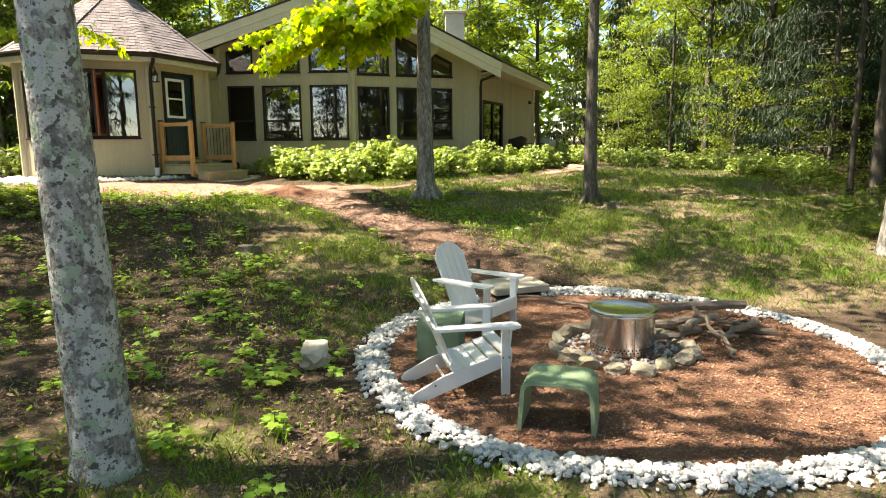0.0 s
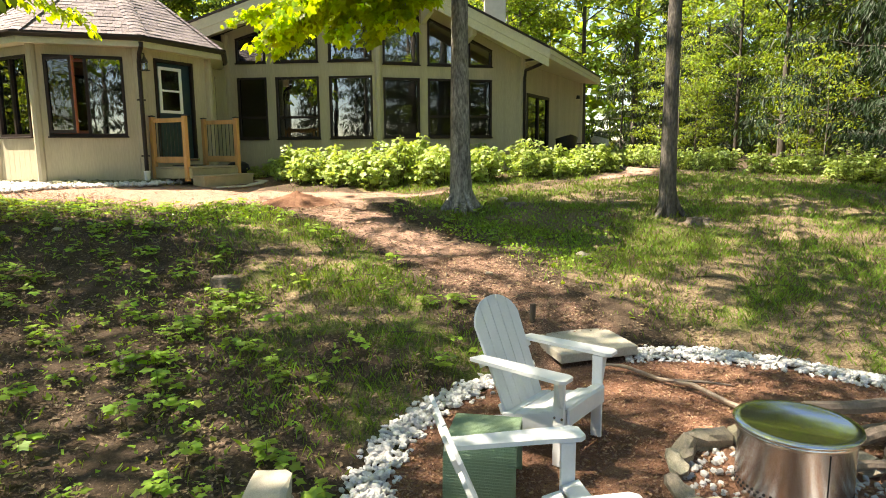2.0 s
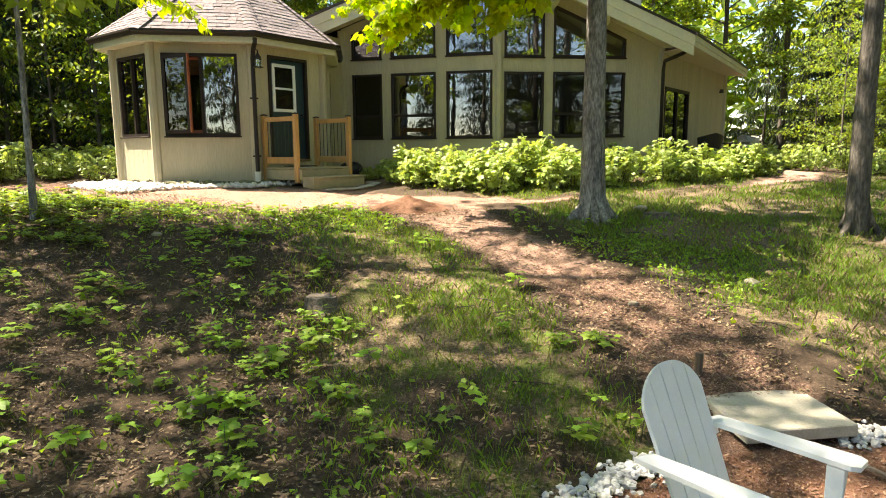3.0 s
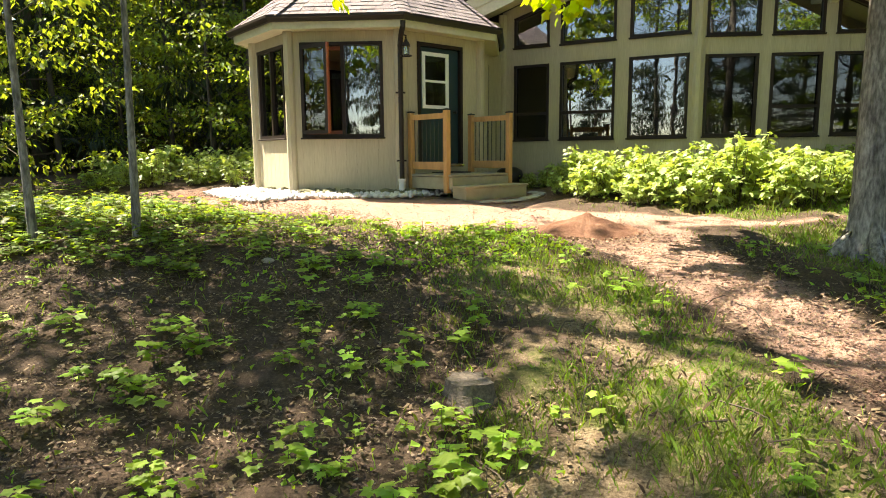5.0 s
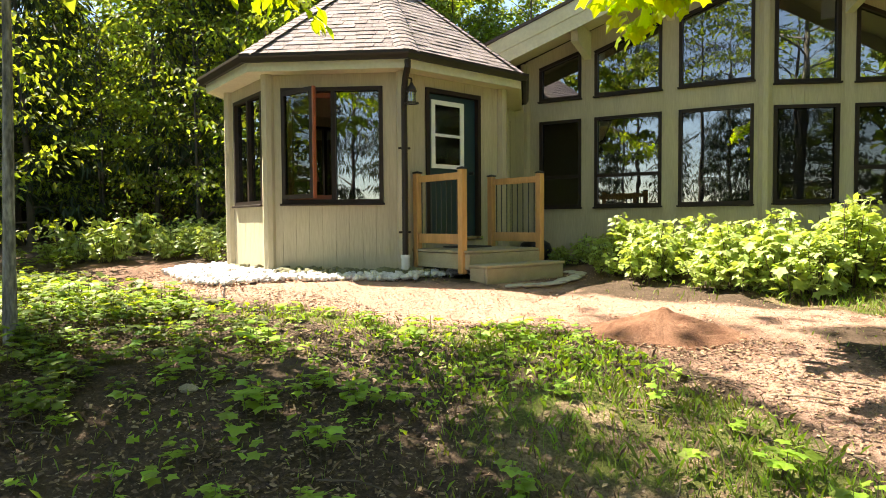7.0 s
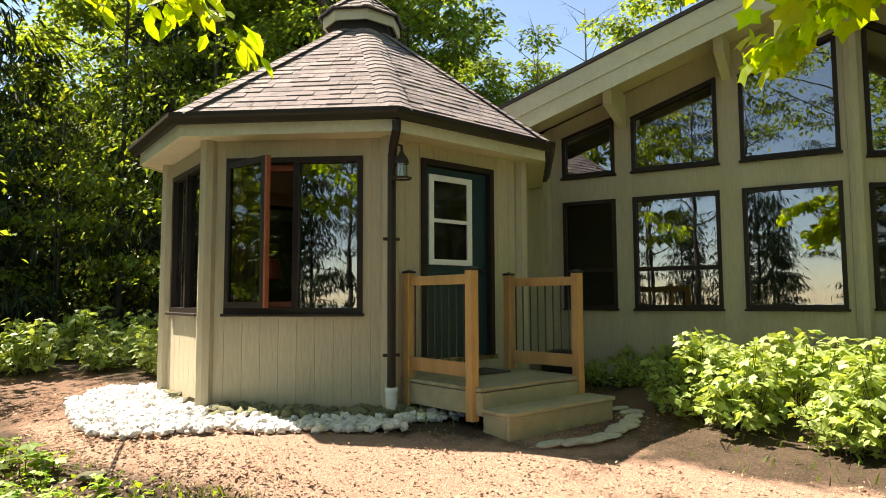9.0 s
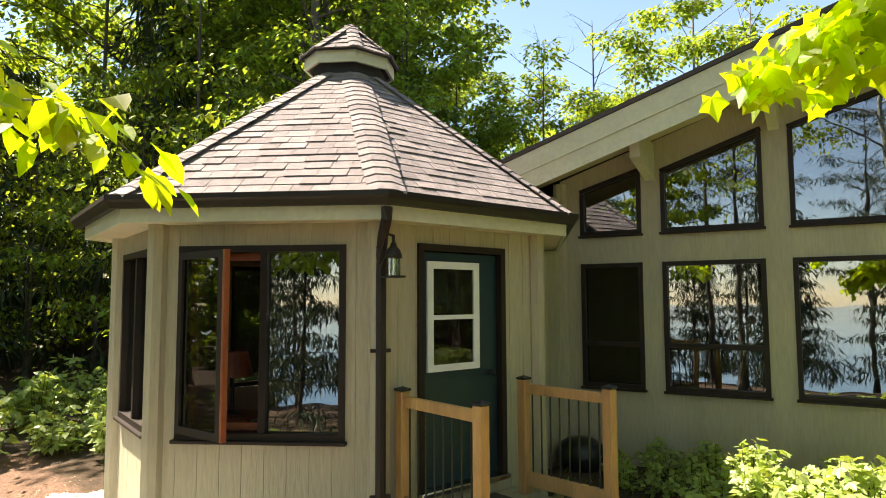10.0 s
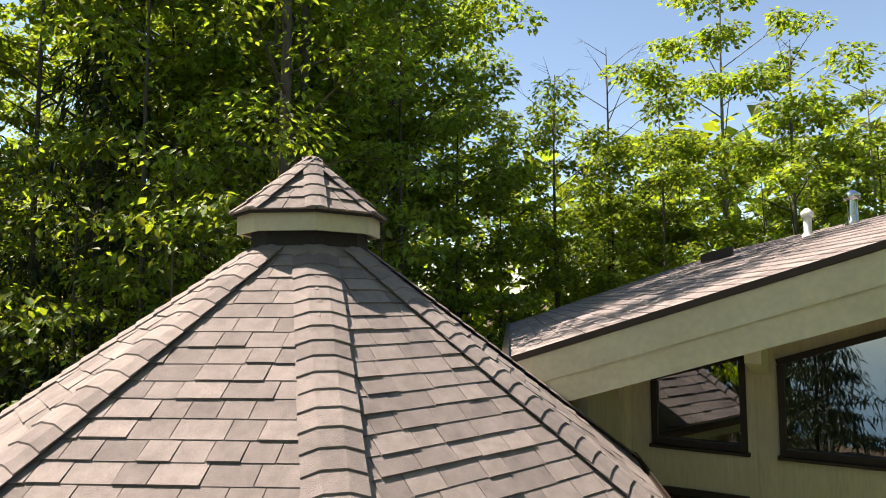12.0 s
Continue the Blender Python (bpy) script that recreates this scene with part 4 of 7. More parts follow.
# cupola: neck, fascia ring and small roof
cup = thing("cupola", "small octagonal vent cupola on the porch roof", "cupola")
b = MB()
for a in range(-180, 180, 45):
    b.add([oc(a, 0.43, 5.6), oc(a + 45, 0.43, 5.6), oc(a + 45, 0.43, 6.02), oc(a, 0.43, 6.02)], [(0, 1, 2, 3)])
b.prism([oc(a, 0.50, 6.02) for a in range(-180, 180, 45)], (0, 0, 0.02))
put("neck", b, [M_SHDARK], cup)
for a in range(-180, 180, 45):
    b = MB()
    p, q = oc(a, 0.53, 5.985), oc(a + 45, 0.53, 5.985)
    b.prism([p, q, q + Vector((0, 0, 0.14)), p + Vector((0, 0, 0.14))], odir(a + 22.5) * -0.03)
    put("fascia_board", b, [M_FASCIA], cup)
b = MB()
CR, CZ0, CZ1 = 0.565, 6.125, 6.60
for a in range(-180, 180, 45):
    b.add([oc(a, CR, CZ0), oc(a + 45, CR, CZ0), oc(a, 0.0, CZ1 - 0.02)], [(0, 1, 2)])
    b.add([oc(a, CR, CZ0 - 0.02), oc(a + 45, CR, CZ0 - 0.02), oc(a + 45, CR, CZ0), oc(a, CR, CZ0)], [(0, 1, 2, 3)])
put("cupola_roof_deck", b, [M_SHDARK], cup)
for a in range(-180, 180, 45):
    p0, p1, tp = oc(a, CR + 0.015, CZ0), oc(a + 45, CR + 0.015, CZ0), oc(a, 0.0, CZ1 - 0.01)
    nrm = (p1 - p0).cross(tp - p0).normalized()
    n = 5
    for i in range(n):
        t0, t1 = i / n, min(0.98, (i + 1.15) / n)
        parts = 2 if i < 2 else 1
        for j in range(parts):
            s0, s1 = j / parts + 0.01, (j + 1) / parts - 0.01
            lift = nrm * (0.012 + 0.008 * rng.random())
            b = MB()
            A_, B_, C_, D_ = p0.lerp(tp, t0), p1.lerp(tp, t0), p0.lerp(tp, t1), p1.lerp(tp, t1)
            b.add([A_.lerp(B_, s0) + lift, A_.lerp(B_, s1) + lift, C_.lerp(D_, s1) + nrm * 0.003, C_.lerp(D_, s0) + nrm * 0.003, A_.lerp(B_, s0), A_.lerp(B_, s1)], TAB_F)
            put("shingle", b, [M_SHINGLE], cup)
    hip_caps(cup, a, CR + 0.02, CZ0, 0.02, CZ1, 5, 0.15)

# ---- door, steps and rails of the porch ----
DO = basis(oc(-45, OR), oc(0, OR) - oc(-45, OR))
door = thing("door_1", "dark teal entry door with a white-framed window", "door", kind="structure", m=DO)
b = MB()
bar(b, (0.43, FLOOR), (0.43, 3.8), 0.06, (-0.03, 0.1))
bar(b, (1.44, FLOOR), (1.44, 3.8), 0.06, (-0.03, 0.1))
bar(b, (0.46, 3.77), (1.41, 3.77), 0.06, (-0.03, 0.1))
put("door_frame", b, [M_FRAME], door)
b = MB()
for u0, u1, z0, z1 in ((0.47, 0.55, 1.68, 3.73), (1.14, 1.40, 1.68, 3.73), (0.55, 1.14, 1.68, 2.70), (0.55, 1.14, 3.62, 3.73)):
    b.prism([(u0, 0.035, z0), (u1, 0.035, z0), (u1, 0.035, z1), (u0, 0.035, z1)], (0, 0.045, 0))
put("door_leaf", b, [M_TEAL], door)
b = MB()
for u0, u1, z0, z1 in ((0.53, 0.60, 2.67, 3.65), (1.09, 1.16, 2.67, 3.65), (0.60, 1.09, 2.67, 2.73), (0.60, 1.09, 3.585, 3.65), (0.60, 1.09, 3.13, 3.17)):
    b.prism([(u0, 0.015, z0), (u1, 0.015, z0), (u1, 0.015, z1), (u0, 0.015, z1)], (0, 0.03, 0))
put("door_window_frame", b, [M_WHITE], door, "white painted window frame")
for z0, z1 in ((2.73, 3.13), (3.17, 3.585)):
    b = MB()
    b.prism([(0.60, 0.03, z0), (1.09, 0.03, z0), (1.09, 0.03, z1), (0.60, 0.03, z1)], (0, 0.006, 0))
    put("pane", b, [M_GLASSD], door).visible_shadow = False
b = MB()
b.box((1.07, 0.16, 0.05), Matrix.Translation((0.935, 0.0, FLOOR + 0.03)), bev=0.01)
put("threshold", b, [M_LID], door)
b = MB()
b.lathe([(0.0, 0.0), (0.03, 0.0), (0.03, 0.02), (0.015, 0.03), (0.03, 0.06), (0.0, 0.075)], 12, pose(1.30, 0.035, 2.62, 90, 0, 0))
put("door_handle", b, [M_BLACK], door, smooth=True)

deck = thing("porch_steps", "olive-painted wooden landing with one step", "steps", m=DO)
for i in range(8):
    b = MB()
    b.box((1.46, 0.142, 0.035), Matrix.Translation((0.86, -0.085 - i * 0.146, 1.50)), bev=0.006)
    put("deck_board", b, [M_DECK], deck)
for sz, ps in (((1.44, 0.04, 0.2), (0.86, -1.17, 1.375)), ((0.04, 1.12, 0.2), (0.16, -0.6, 1.375)), ((0.04, 1.12, 0.2), (1.56, -0.6, 1.375))):
    b = MB()
    b.box(sz, Matrix.Translation(ps), bev=0.005)
    put("skirt_board", b, [M_DECK], deck)
for i in range(2):
    b = MB()
    b.box((1.5, 0.165, 0.035), Matrix.Translation((0.88, -1.27 - i * 0.17, 1.325)), bev=0.006)
    put("tread_board", b, [M_DECK], deck)
for sz, ps in (((1.46, 0.04, 0.28), (0.88, -1.48, 1.165)), ((0.04, 0.27, 0.28), (0.17, -1.32, 1.165)), ((0.04, 0.27, 0.28), (1.59, -1.32, 1.165))):
    b = MB()
    b.box(sz, Matrix.Translation(ps), bev=0.005)
    put("riser_board", b, [M_DECK], deck)
b = MB()
b.box((0.6, 0.4, 0.02), Matrix.Translation((0.95, -0.28, 1.53)), bev=0.006)
tagged(put("door_mat", b, [mat("coir_mat", (0.06, 0.05, 0.04), 0.95, var=0.4, scale=60, bump=0.6)], m=DO), "dark coir door mat on the landing", "mat")


def railing(pa, pb, low_a):
    """A rail panel between two cedar posts: caps, rails and thin black balusters."""
    t = thing("porch_railing", "cedar railing with thin black balusters", "railing", "porch railings", m=DO)
    for (u, v), zb in ((pa, low_a), (pb, 1.22)):
        b = MB()
        b.box((0.09, 0.09, 2.56 - zb), Matrix.Translation((u, v, (2.56 + zb) / 2)), bev=0.006)
        ps = put("post", b, [M_CEDAR], t)
        b = MB()
        b.box((0.105, 0.105, 0.02), Matrix.Translation((u, v, 2.572)), bev=0.004)
        b.add([(u - 0.045, v - 0.045, 2.582), (u + 0.045, v - 0.045, 2.582), (u + 0.045, v + 0.045, 2.582), (u - 0.045, v + 0.045, 2.582), (u, v, 2.6)], [(0, 1, 4), (1, 2, 4), (2, 3, 4), (3, 0, 4)])
        put("post_cap", b, [M_BLACK], ps)
    A_, B_ = Vector((*pa, 0)), Vector((*pb, 0))
    d = (B_ - A_).normalized()
    for z, h in ((2.48, 0.09), (1.665, 0.13)):
        b = MB()
        b.box(((B_ - A_).length - 0.09, 0.04, h), basis((A_ + B_) / 2 + Vector((0, 0, z)), d), bev=0.005)
        put("rail", b, [M_CEDAR], t)
    L = (B_ - A_).length - 0.1
    n = 8
    for i in range(n):
        p = A_ + d * (0.05 + L * (i + 0.5) / n)
        b = MB()
        b.tube([p + Vector((0, 0, 1.70)), p + Vector((0, 0, 2.46))], [0.008, 0.008], 6)
        put("baluster", b, [M_BLACK], t)


railing((0.17, -0.10), (0.14, -1.06), 1.25)
railing((1.48, -0.24), (1.52, -1.16), 1.52)

# downspout with its white boot, and the lantern above it
t = thing("porch_downspout", "brown downspout with a white plastic boot", "downspout")
c45 = lambda r, z: oc(-45, r, z)
b = MB()
b.tube([c45(EAVE_R + 0.02, 4.03), c45(EAVE_R + 0.02, 3.95), c45(EAVE_R - 0.18, 3.82), c45(OR + 0.13, 3.66), c45(OR + 0.12, 3.55), c45(OR + 0.12, 1.42)], [0.045, 0.045, 0.045, 0.045, 0.042, 0.042], 8)
put("pipe", b, [M_BROWN], t)
b = MB()
b.lathe([(0.05, 0.0), (0.058, 0.08), (0.058, 0.26), (0.065, 0.27), (0.065, 0.31), (0.04, 0.31)], 12, Matrix.Translation(c45(OR + 0.12, 1.13)))
put("boot", b, [M_WHITE], t, "white plastic downspout boot", smooth=True)
for z in (1.75, 2.9):
    b = MB()
    b.box((0.03, 0.17, 0.03), basis(c45(OR + 0.1, z), dir2(-45)), bev=0.004)
    put("strap", b, [M_BROWN], t)
t = thing("porch_lantern", "brown bell lantern with a clear glass", "lantern", m=Matrix.Translation(c45(OR + 0.24, 3.52) + dir2(45) * 0.08))
b = MB()
b.tube([(-0.12, -0.05, 0.2), (-0.06, -0.02, 0.32), (0, 0, 0.3), (0, 0, 0.2)], [0.016] * 4, 6)
put("arm", b, [M_BROWN], t)
b = MB()
b.lathe([(0.0, 0.25), (0.02, 0.245), (0.032, 0.21), (0.055, 0.185), (0.068, 0.15), (0.072, 0.12), (0.066, 0.12), (0.05, 0.15)], 14)
put("shade", b, [M_BROWN], t, smooth=True)
b = MB()
b.lathe([(0.055, 0.14), (0.056, 0.04), (0.056, -0.02)], 14)
put("glass_shade", b, [M_GLASS], t, smooth=True)
b = MB()
b.lathe([(0.075, -0.02), (0.1, -0.02), (0.1, -0.035), (0.075, -0.035)], 14)
put("base_ring", b, [M_BROWN], t)

# dark tub on the ground in the corner between porch and house
b = MB()
b.lathe([(0.0, 0.0), (0.22, 0.0), (0.29, 0.1), (0.31, 0.22), (0.27, 0.34), (0.16, 0.41), (0.0, 0.43)], 28, Matrix.Translation((-6.48, 19.95, gh(-6.48, 19.95))))
tagged(put("garden_tub", b, [M_BLACK], smooth=True), "round black tub in the corner by the wall", "tub")

# ---- rooms behind the glass ----
t = thing("sofa", "grey sofa seen through the porch window", "sofa", m=pose(-7.9, 17.35, FLOOR, 0, 0, 35))
for nm, sz, ps in (("seat", (1.3, 0.7, 0.4), (0, 0, 0.25)), ("backrest", (1.3, 0.2, 0.8), (0, 0.4, 0.42)), ("armrest", (0.18, 0.75, 0.58), (-0.66, 0, 0.31)), ("armrest", (0.18, 0.75, 0.58), (0.66, 0, 0.31))):
    b = MB()
    b.box(sz, Matrix.Translation(ps), bev=0.06)
    put(nm, b, [M_SOFA], t)
t = thing("table_lamp", "table lamp with a dark red shade in the porch", "lamp", m=pose(-9.1, 16.6, FLOOR + 0.55))
b = MB()
b.lathe([(0.0, 0.0), (0.09, 0.0), (0.09, 0.02), (0.015, 0.04), (0.015, 0.5)], 12)
put("stand", b, [M_BLACK], t)
b = MB()
b.lathe([(0.2, 0.38), (0.14, 0.62)], 16)
put("shade", b, [M_SASH], t)
t = thing("side_table", "small dark wooden table in the porch", "table", m=pose(-9.1, 16.6, FLOOR))
b = MB()
b.lathe([(0.0, 0.52), (0.28, 0.52), (0.28, 0.55), (0.0, 0.55)], 20)
put("tabletop", b, [M_SASH], t)
for a in (30, 150, 270):
    b = MB()
    b.tube([(0.2 * math.cos(radians(a)), 0.2 * math.sin(radians(a)), 0.0), (0.16 * math.cos(radians(a)), 0.16 * math.sin(radians(a)), 0.52)], [0.02, 0.02], 6)
    put("leg", b, [M_SASH], t)
t = thing("armchair", "pale armchair in the great room", "armchair", m=pose(-1.9, 22.3, FLOOR, 0, 0, 160))
for nm, sz, ps in (("seat", (0.8, 0.75, 0.42), (0, 0, 0.25)), ("backrest", (0.8, 0.2, 0.95), (0, 0.35, 0.5)), ("armrest", (0.16, 0.75, 0.6), (-0.45, 0, 0.31)), ("armrest", (0.16, 0.75, 0.6), (0.45, 0, 0.31))):
    b = MB()
    b.box(sz, Matrix.Translation(ps), bev=0.05)
    put(nm, b, [M_LAMPSH], t)

# ---- the fire circle ----
def stone_mesh(seed, flat=0.6, n=1, jag=0.25, block=1.0):
    """A rough rounded stone about 1 across."""
    rnd = random.Random(seed)
    bm = bmesh.new()
    bmesh.ops.create_icosphere(bm, subdivisions=n, radius=0.5)
    s = (rnd.uniform(0.8, 1.2), rnd.uniform(0.6, 1.0), flat * rnd.uniform(0.8, 1.2))
    off = Vector((rnd.uniform(0, 50), rnd.uniform(0, 50), rnd.uniform(0, 50)))
    for v in bm.verts:
        d = 1 + jag * noise.noise(v.co * 2.2 + off) + jag * 0.6 * noise.noise(v.co * 4.6 + off)
        q = [math.copysign(abs(2 * c) ** block / 2, c) for c in v.co]
        v.co = Vector(q)
        v.co = Vector((v.co.x * s[0], v.co.y * s[1], v.co.z * s[2])) * d
    me = bpy.data.meshes.new("stone")
    bm.to_mesh(me)
    bm.free()
    return me


def mesh_data(me):
    return [v.co.copy() for v in me.vertices], [tuple(p.vertices) for p in me.polygons]


WST = []
for i in range(6):
    me = stone_mesh(10 + i, 0.6, 1, 0.36, 0.78)
    me.materials.append(M_STONEW)
    WST.append(me)
rng = random.Random(21)
ring = thing("stone_ring", "ring of loose white landscaping stones", "stone edging", kind="structure")
rest = MB()
WD = [mesh_data(m) for m in WST]
placed = 0
for i in range(5200):
    a = rng.uniform(0, 2 * math.pi)
    wr = rng.gauss(0, 0.085)
    r = 2.5 + max(-0.16, min(0.18, wr)) + 0.03 * math.sin(a * 5)
    # the ring lies open for the slab at its far side
    x, y = PIT[0] + r * math.cos(a), PIT[1] + r * math.sin(a)
    if 0.45 < x < 1.35 and y > 8.2:
        continue
    s = rng.uniform(0.032, 0.07) * (0.85 if abs(wr) > 0.15 else 1)
    z = gh(x, y) + 0.015 + max(0, 0.06 - abs(wr) * 0.3) * rng.random()
    m = Matrix.Translation((x, y, z)) @ Euler((rng.uniform(-0.5, 0.5), rng.uniform(-0.5, 0.5), rng.uniform(0, 6.3))).to_matrix().to_4x4() @ Matrix.Scale(s, 4)
    j = rng.randrange(6)
    if math.pi * 0.86 < a < math.pi * 1.42 and placed < 300 and s > 0.05:
        put("stone", WST[j], None, ring, m=m)
        placed += 1
    else:
        rest.add([m @ v for v in WD[j][0]], WD[j][1])
tagged(put("loose_stones", rest, [M_STONEW], ring), kind="stuff")


def adirondack(m, label):
    """A white painted garden chair; x forward, y to its left."""
    t = thing("adirondack_chair", label, "garden chair", "chairs round the fire pit", m=m @ Matrix.Translation((0.065, 0, 0)) @ Matrix.Diagonal((0.87, 1, 1, 1)))
    W = [M_WHITE]
    for s in (-1, 1):
        y = s * 0.255
        b = MB()
        # sloping side rail that ends as the rear foot
        b.prism([(0.43, y - 0.012, 0.255), (0.43, y - 0.012, 0.375), (-0.22, y - 0.012, 0.20), (-0.50, y - 0.012, 0.075), (-0.53, y - 0.012, 0.03), (-0.52, y - 0.012, 0.0), (-0.40, y - 0.012, 0.0), (-0.2, y - 0.012, 0.065)], (0, 0.024, 0))
        put("side_rail", b, W, t)
        b = MB()
        b.box((0.09, 0.024, 0.60), pose(0.39, s * 0.283, 0.30), bev=0.004)
        put("front_leg", b, W, t)
        b = MB()
        b.prism([(-0.34, s * 0.33 - 0.05, 0.612), (-0.30, s * 0.33 - 0.058, 0.612), (0.30, s * 0.34 - 0.07, 0.606), (0.46, s * 0.34 - 0.075, 0.604), (0.50, s * 0.34 - 0.05, 0.604), (0.50, s * 0.34 + 0.05, 0.604), (0.46, s * 0.34 + 0.075, 0.604), (0.30, s * 0.34 + 0.07, 0.606), (-0.30, s * 0.33 + 0.05, 0.612)], (0, 0, 0.024))
        put("armrest", b, W, t)
        b = MB()
        b.prism([(0.40, s * 0.297, 0.60), (0.40, s * 0.297 + s * 0.075, 0.60), (0.40, s * 0.297 + s * 0.02, 0.42), (0.40, s * 0.297, 0.40)], (0.024, 0, 0))
        put("arm_brace", b, W, t)
        for xx, zz in ((0.36, 0.33), (0.42, 0.33), (-0.3, 0.13)):
            b = MB()
            b.lathe([(0, 0.006), (0.009, 0.006), (0.011, 0)], 8, pose(xx, s * (0.295 if xx > 0 else 0.268), zz, -90 * s, 0, 0))
            put("bolt", b, [M_LID], t)
    for i in range(5):
        f = i / 4
        x = 0.40 - 0.47 * f
        z = 0.385 - 0.135 * f - 0.02 * math.sin(f * 3.1)
        b = MB()
        b.box((0.114, 0.53, 0.02), pose(x, 0, z, 0, -14 + 3 * math.sin(f * 3), 0), bev=0.006)
        put("seat_slat", b, W, t)
    b = MB()
    b.box((0.024, 0.53, 0.12), pose(0.452, 0, 0.335, 0, 0, 0), bev=0.006)
    put("front_apron", b, W, t)
    # fanned back slats with a rounded top
    lean = math.tan(radians(25))
    for i in range(5):
        q = i - 2
        y0, y1 = q * 0.098, q * 0.112
        arc = lambda yy: 0.78 + 0.21 * math.sqrt(max(0.0, 1 - (yy / 0.285) ** 2))
        w0, w1 = 0.046, 0.052
        P = lambda y, z: Vector((-0.08 - (z - 0.22) * lean, y, z))
        n = 7
        tp = []
        for k2 in range(n):
            u = -1 + 2 * k2 / (n - 1)
            yy = y1 + u * w1
            tp.append(P(yy, arc(yy)))
        b = MB()
        b.prism([P(y0 - w0, 0.22), P(y0 + w0, 0.22)] + tp[::-1], Vector((-0.02 * math.cos(radians(25)), 0, -0.02 * math.sin(radians(25)))))
        put("back_slat", b, W, t)
    for z, w in ((0.27, 0.53), (0.59, 0.66), (0.80, 0.48)):
        b = MB()
        b.box((0.026, w, 0.07), pose(-0.08 - (z - 0.22) * lean - 0.036, 0, z, 0, -25, 0), bev=0.005)
        put("back_rail", b, W, t)
    b = MB()
    b.tube([(-0.16, -0.255, 0.12), (-0.16, 0.255, 0.12)], [0.012, 0.012], 6)
    put("stretcher", b, W, t)
    return t


adirondack(pose(0.06, 5.42, gh(0.06, 5.42) + 0.012, 0, 0, 13), "white painted slatted garden chair beside a woven table")
adirondack(pose(0.29, 7.13, gh(0.29, 7.13) + 0.012, 0, 0, -35), "white painted slatted garden chair beside the slab")


def waterfall_table(m, label, L=0.53, W=0.42, H=0.385):
    """A low side table: a woven band bent down at both ends into legs."""
    t = thing("side_table", label, "side table", "woven side tables", m=m)

    def arch(inset, r):
        pts = [(-L / 2 + inset - 0.02, 0.0)]
        for k2 in range(7):
            a = math.pi - math.pi / 2 * k2 / 6
            pts.append((-L / 2 + inset + r + r * math.cos(a), H - inset - r + r * math.sin(a)))
        for k2 in range(7):
            a = math.pi / 2 - math.pi / 2 * k2 / 6
            pts.append((L / 2 - inset - r + r * math.cos(a), H - inset - r + r * math.sin(a)))
        pts.append((L / 2 - inset + 0.02, 0.0))
        return pts

    o, i2 = arch(0.0, 0.09), arch(0.03, 0.065)
    n = len(o)
    b = MB()
    vs = [(x, s, z) for s in (-W / 2, W / 2) for x, z in o] + [(x, s, z) for s in (-W / 2, W / 2) for x, z in i2]
    fs = []
    for k2 in range(n - 1):
        fs += [(k2, k2 + 1, n + k2 + 1, n + k2), (2 * n + k2, 3 * n + k2, 3 * n + k2 + 1, 2 * n + k2 + 1), (k2, 2 * n + k2, 2 * n + k2 + 1, k2 + 1), (n + k2, n + k2 + 1, 3 * n + k2 + 1, 3 * n + k2)]
    fs += [(0, n, 3 * n, 2 * n), (n - 1, 3 * n - 1, 4 * n - 1, 2 * n - 1)]
    b.add(vs, fs)
    put("woven_band", b, [M_RESIN], t, smooth=False)
    # raised weave strands across the band
    ws = MB()
    for k2 in range(56):
        s = (k2 + 0.5) / 56 * (L + 2 * H - 0.3)
        d = s
        pts = o
        acc = 0
        for (x0, z0), (x1, z1) in zip(pts, pts[1:]):
            ln = math.hypot(x1 - x0, z1 - z0)
            if acc + ln >= d:
                f = (d - acc) / ln
                x, z = x0 + (x1 - x0) * f, z0 + (z1 - z0) * f
                nx_, nz_ = -(z1 - z0) / ln, (x1 - x0) / ln
                ws.tube([(x + nx_ * 0.001, -W / 2, z + nz_ * 0.001), (x + nx_ * 0.001, W / 2, z + nz_ * 0.001)], [0.0032, 0.0032], 5, cap=False)
                break
            acc += ln
    tagged(put("weave", ws, [M_RESIN], t), kind="stuff")
    return t


waterfall_table(pose(0.87, 4.66, gh(0.87, 4.66) + 0.01, 0, 0, -17), "sage green woven waterfall side table on mulch")
waterfall_table(pose(-0.02, 6.42, gh(-0.02, 6.42) + 0.01, 0, 0, 82), "sage green woven side table between two chairs")

# stainless fire pit with a lid
SP = Vector((1.82, 6.42, 0))
SP.z = gh(SP.x, SP.y) + 0.02
t = thing("fire_pit", "brushed steel drum fire pit with a flat lid", "fire pit", m=Matrix.Translation(SP) @ Matrix.Diagonal((1.06, 1.06, 1.0, 1)))
b = MB()
b.lathe([(0.0, 0.0), (0.29, 0.0), (0.30, 0.02), (0.30, 0.385), (0.305, 0.39), (0.315, 0.395), (0.315, 0.425), (0.30, 0.43)], 64)
put("drum", b, [M_STEEL], t, smooth=True)
b = MB()
b.lathe([(0.325, 0.425), (0.33, 0.432), (0.325, 0.445), (0.28, 0.45), (0.275, 0.446), (0.0, 0.45)], 64)
put("lid", b, [M_LID], t, "polished steel lid reflecting the leaves", smooth=True)
b = MB()
for row in range(2):
    for i in range(52):
        a = 2 * math.pi * (i + 0.5 * row) / 52
        b.lathe([(0.0, 0.0015), (0.0085, 0.0015), (0.0085, -0.003)], 8, Matrix.Translation((0.3 * math.cos(a), 0.3 * math.sin(a), 0.055 + 0.028 * row)) @ Euler((0, math.pi / 2, a)).to_matrix().to_4x4())
put("vent_holes", b, [M_HOLE], t)
b = MB()
b.box((0.003, 0.004, 0.36), pose(0.3 * math.cos(-1.45), 0.3 * math.sin(-1.45), 0.2, 0, 0, -83))
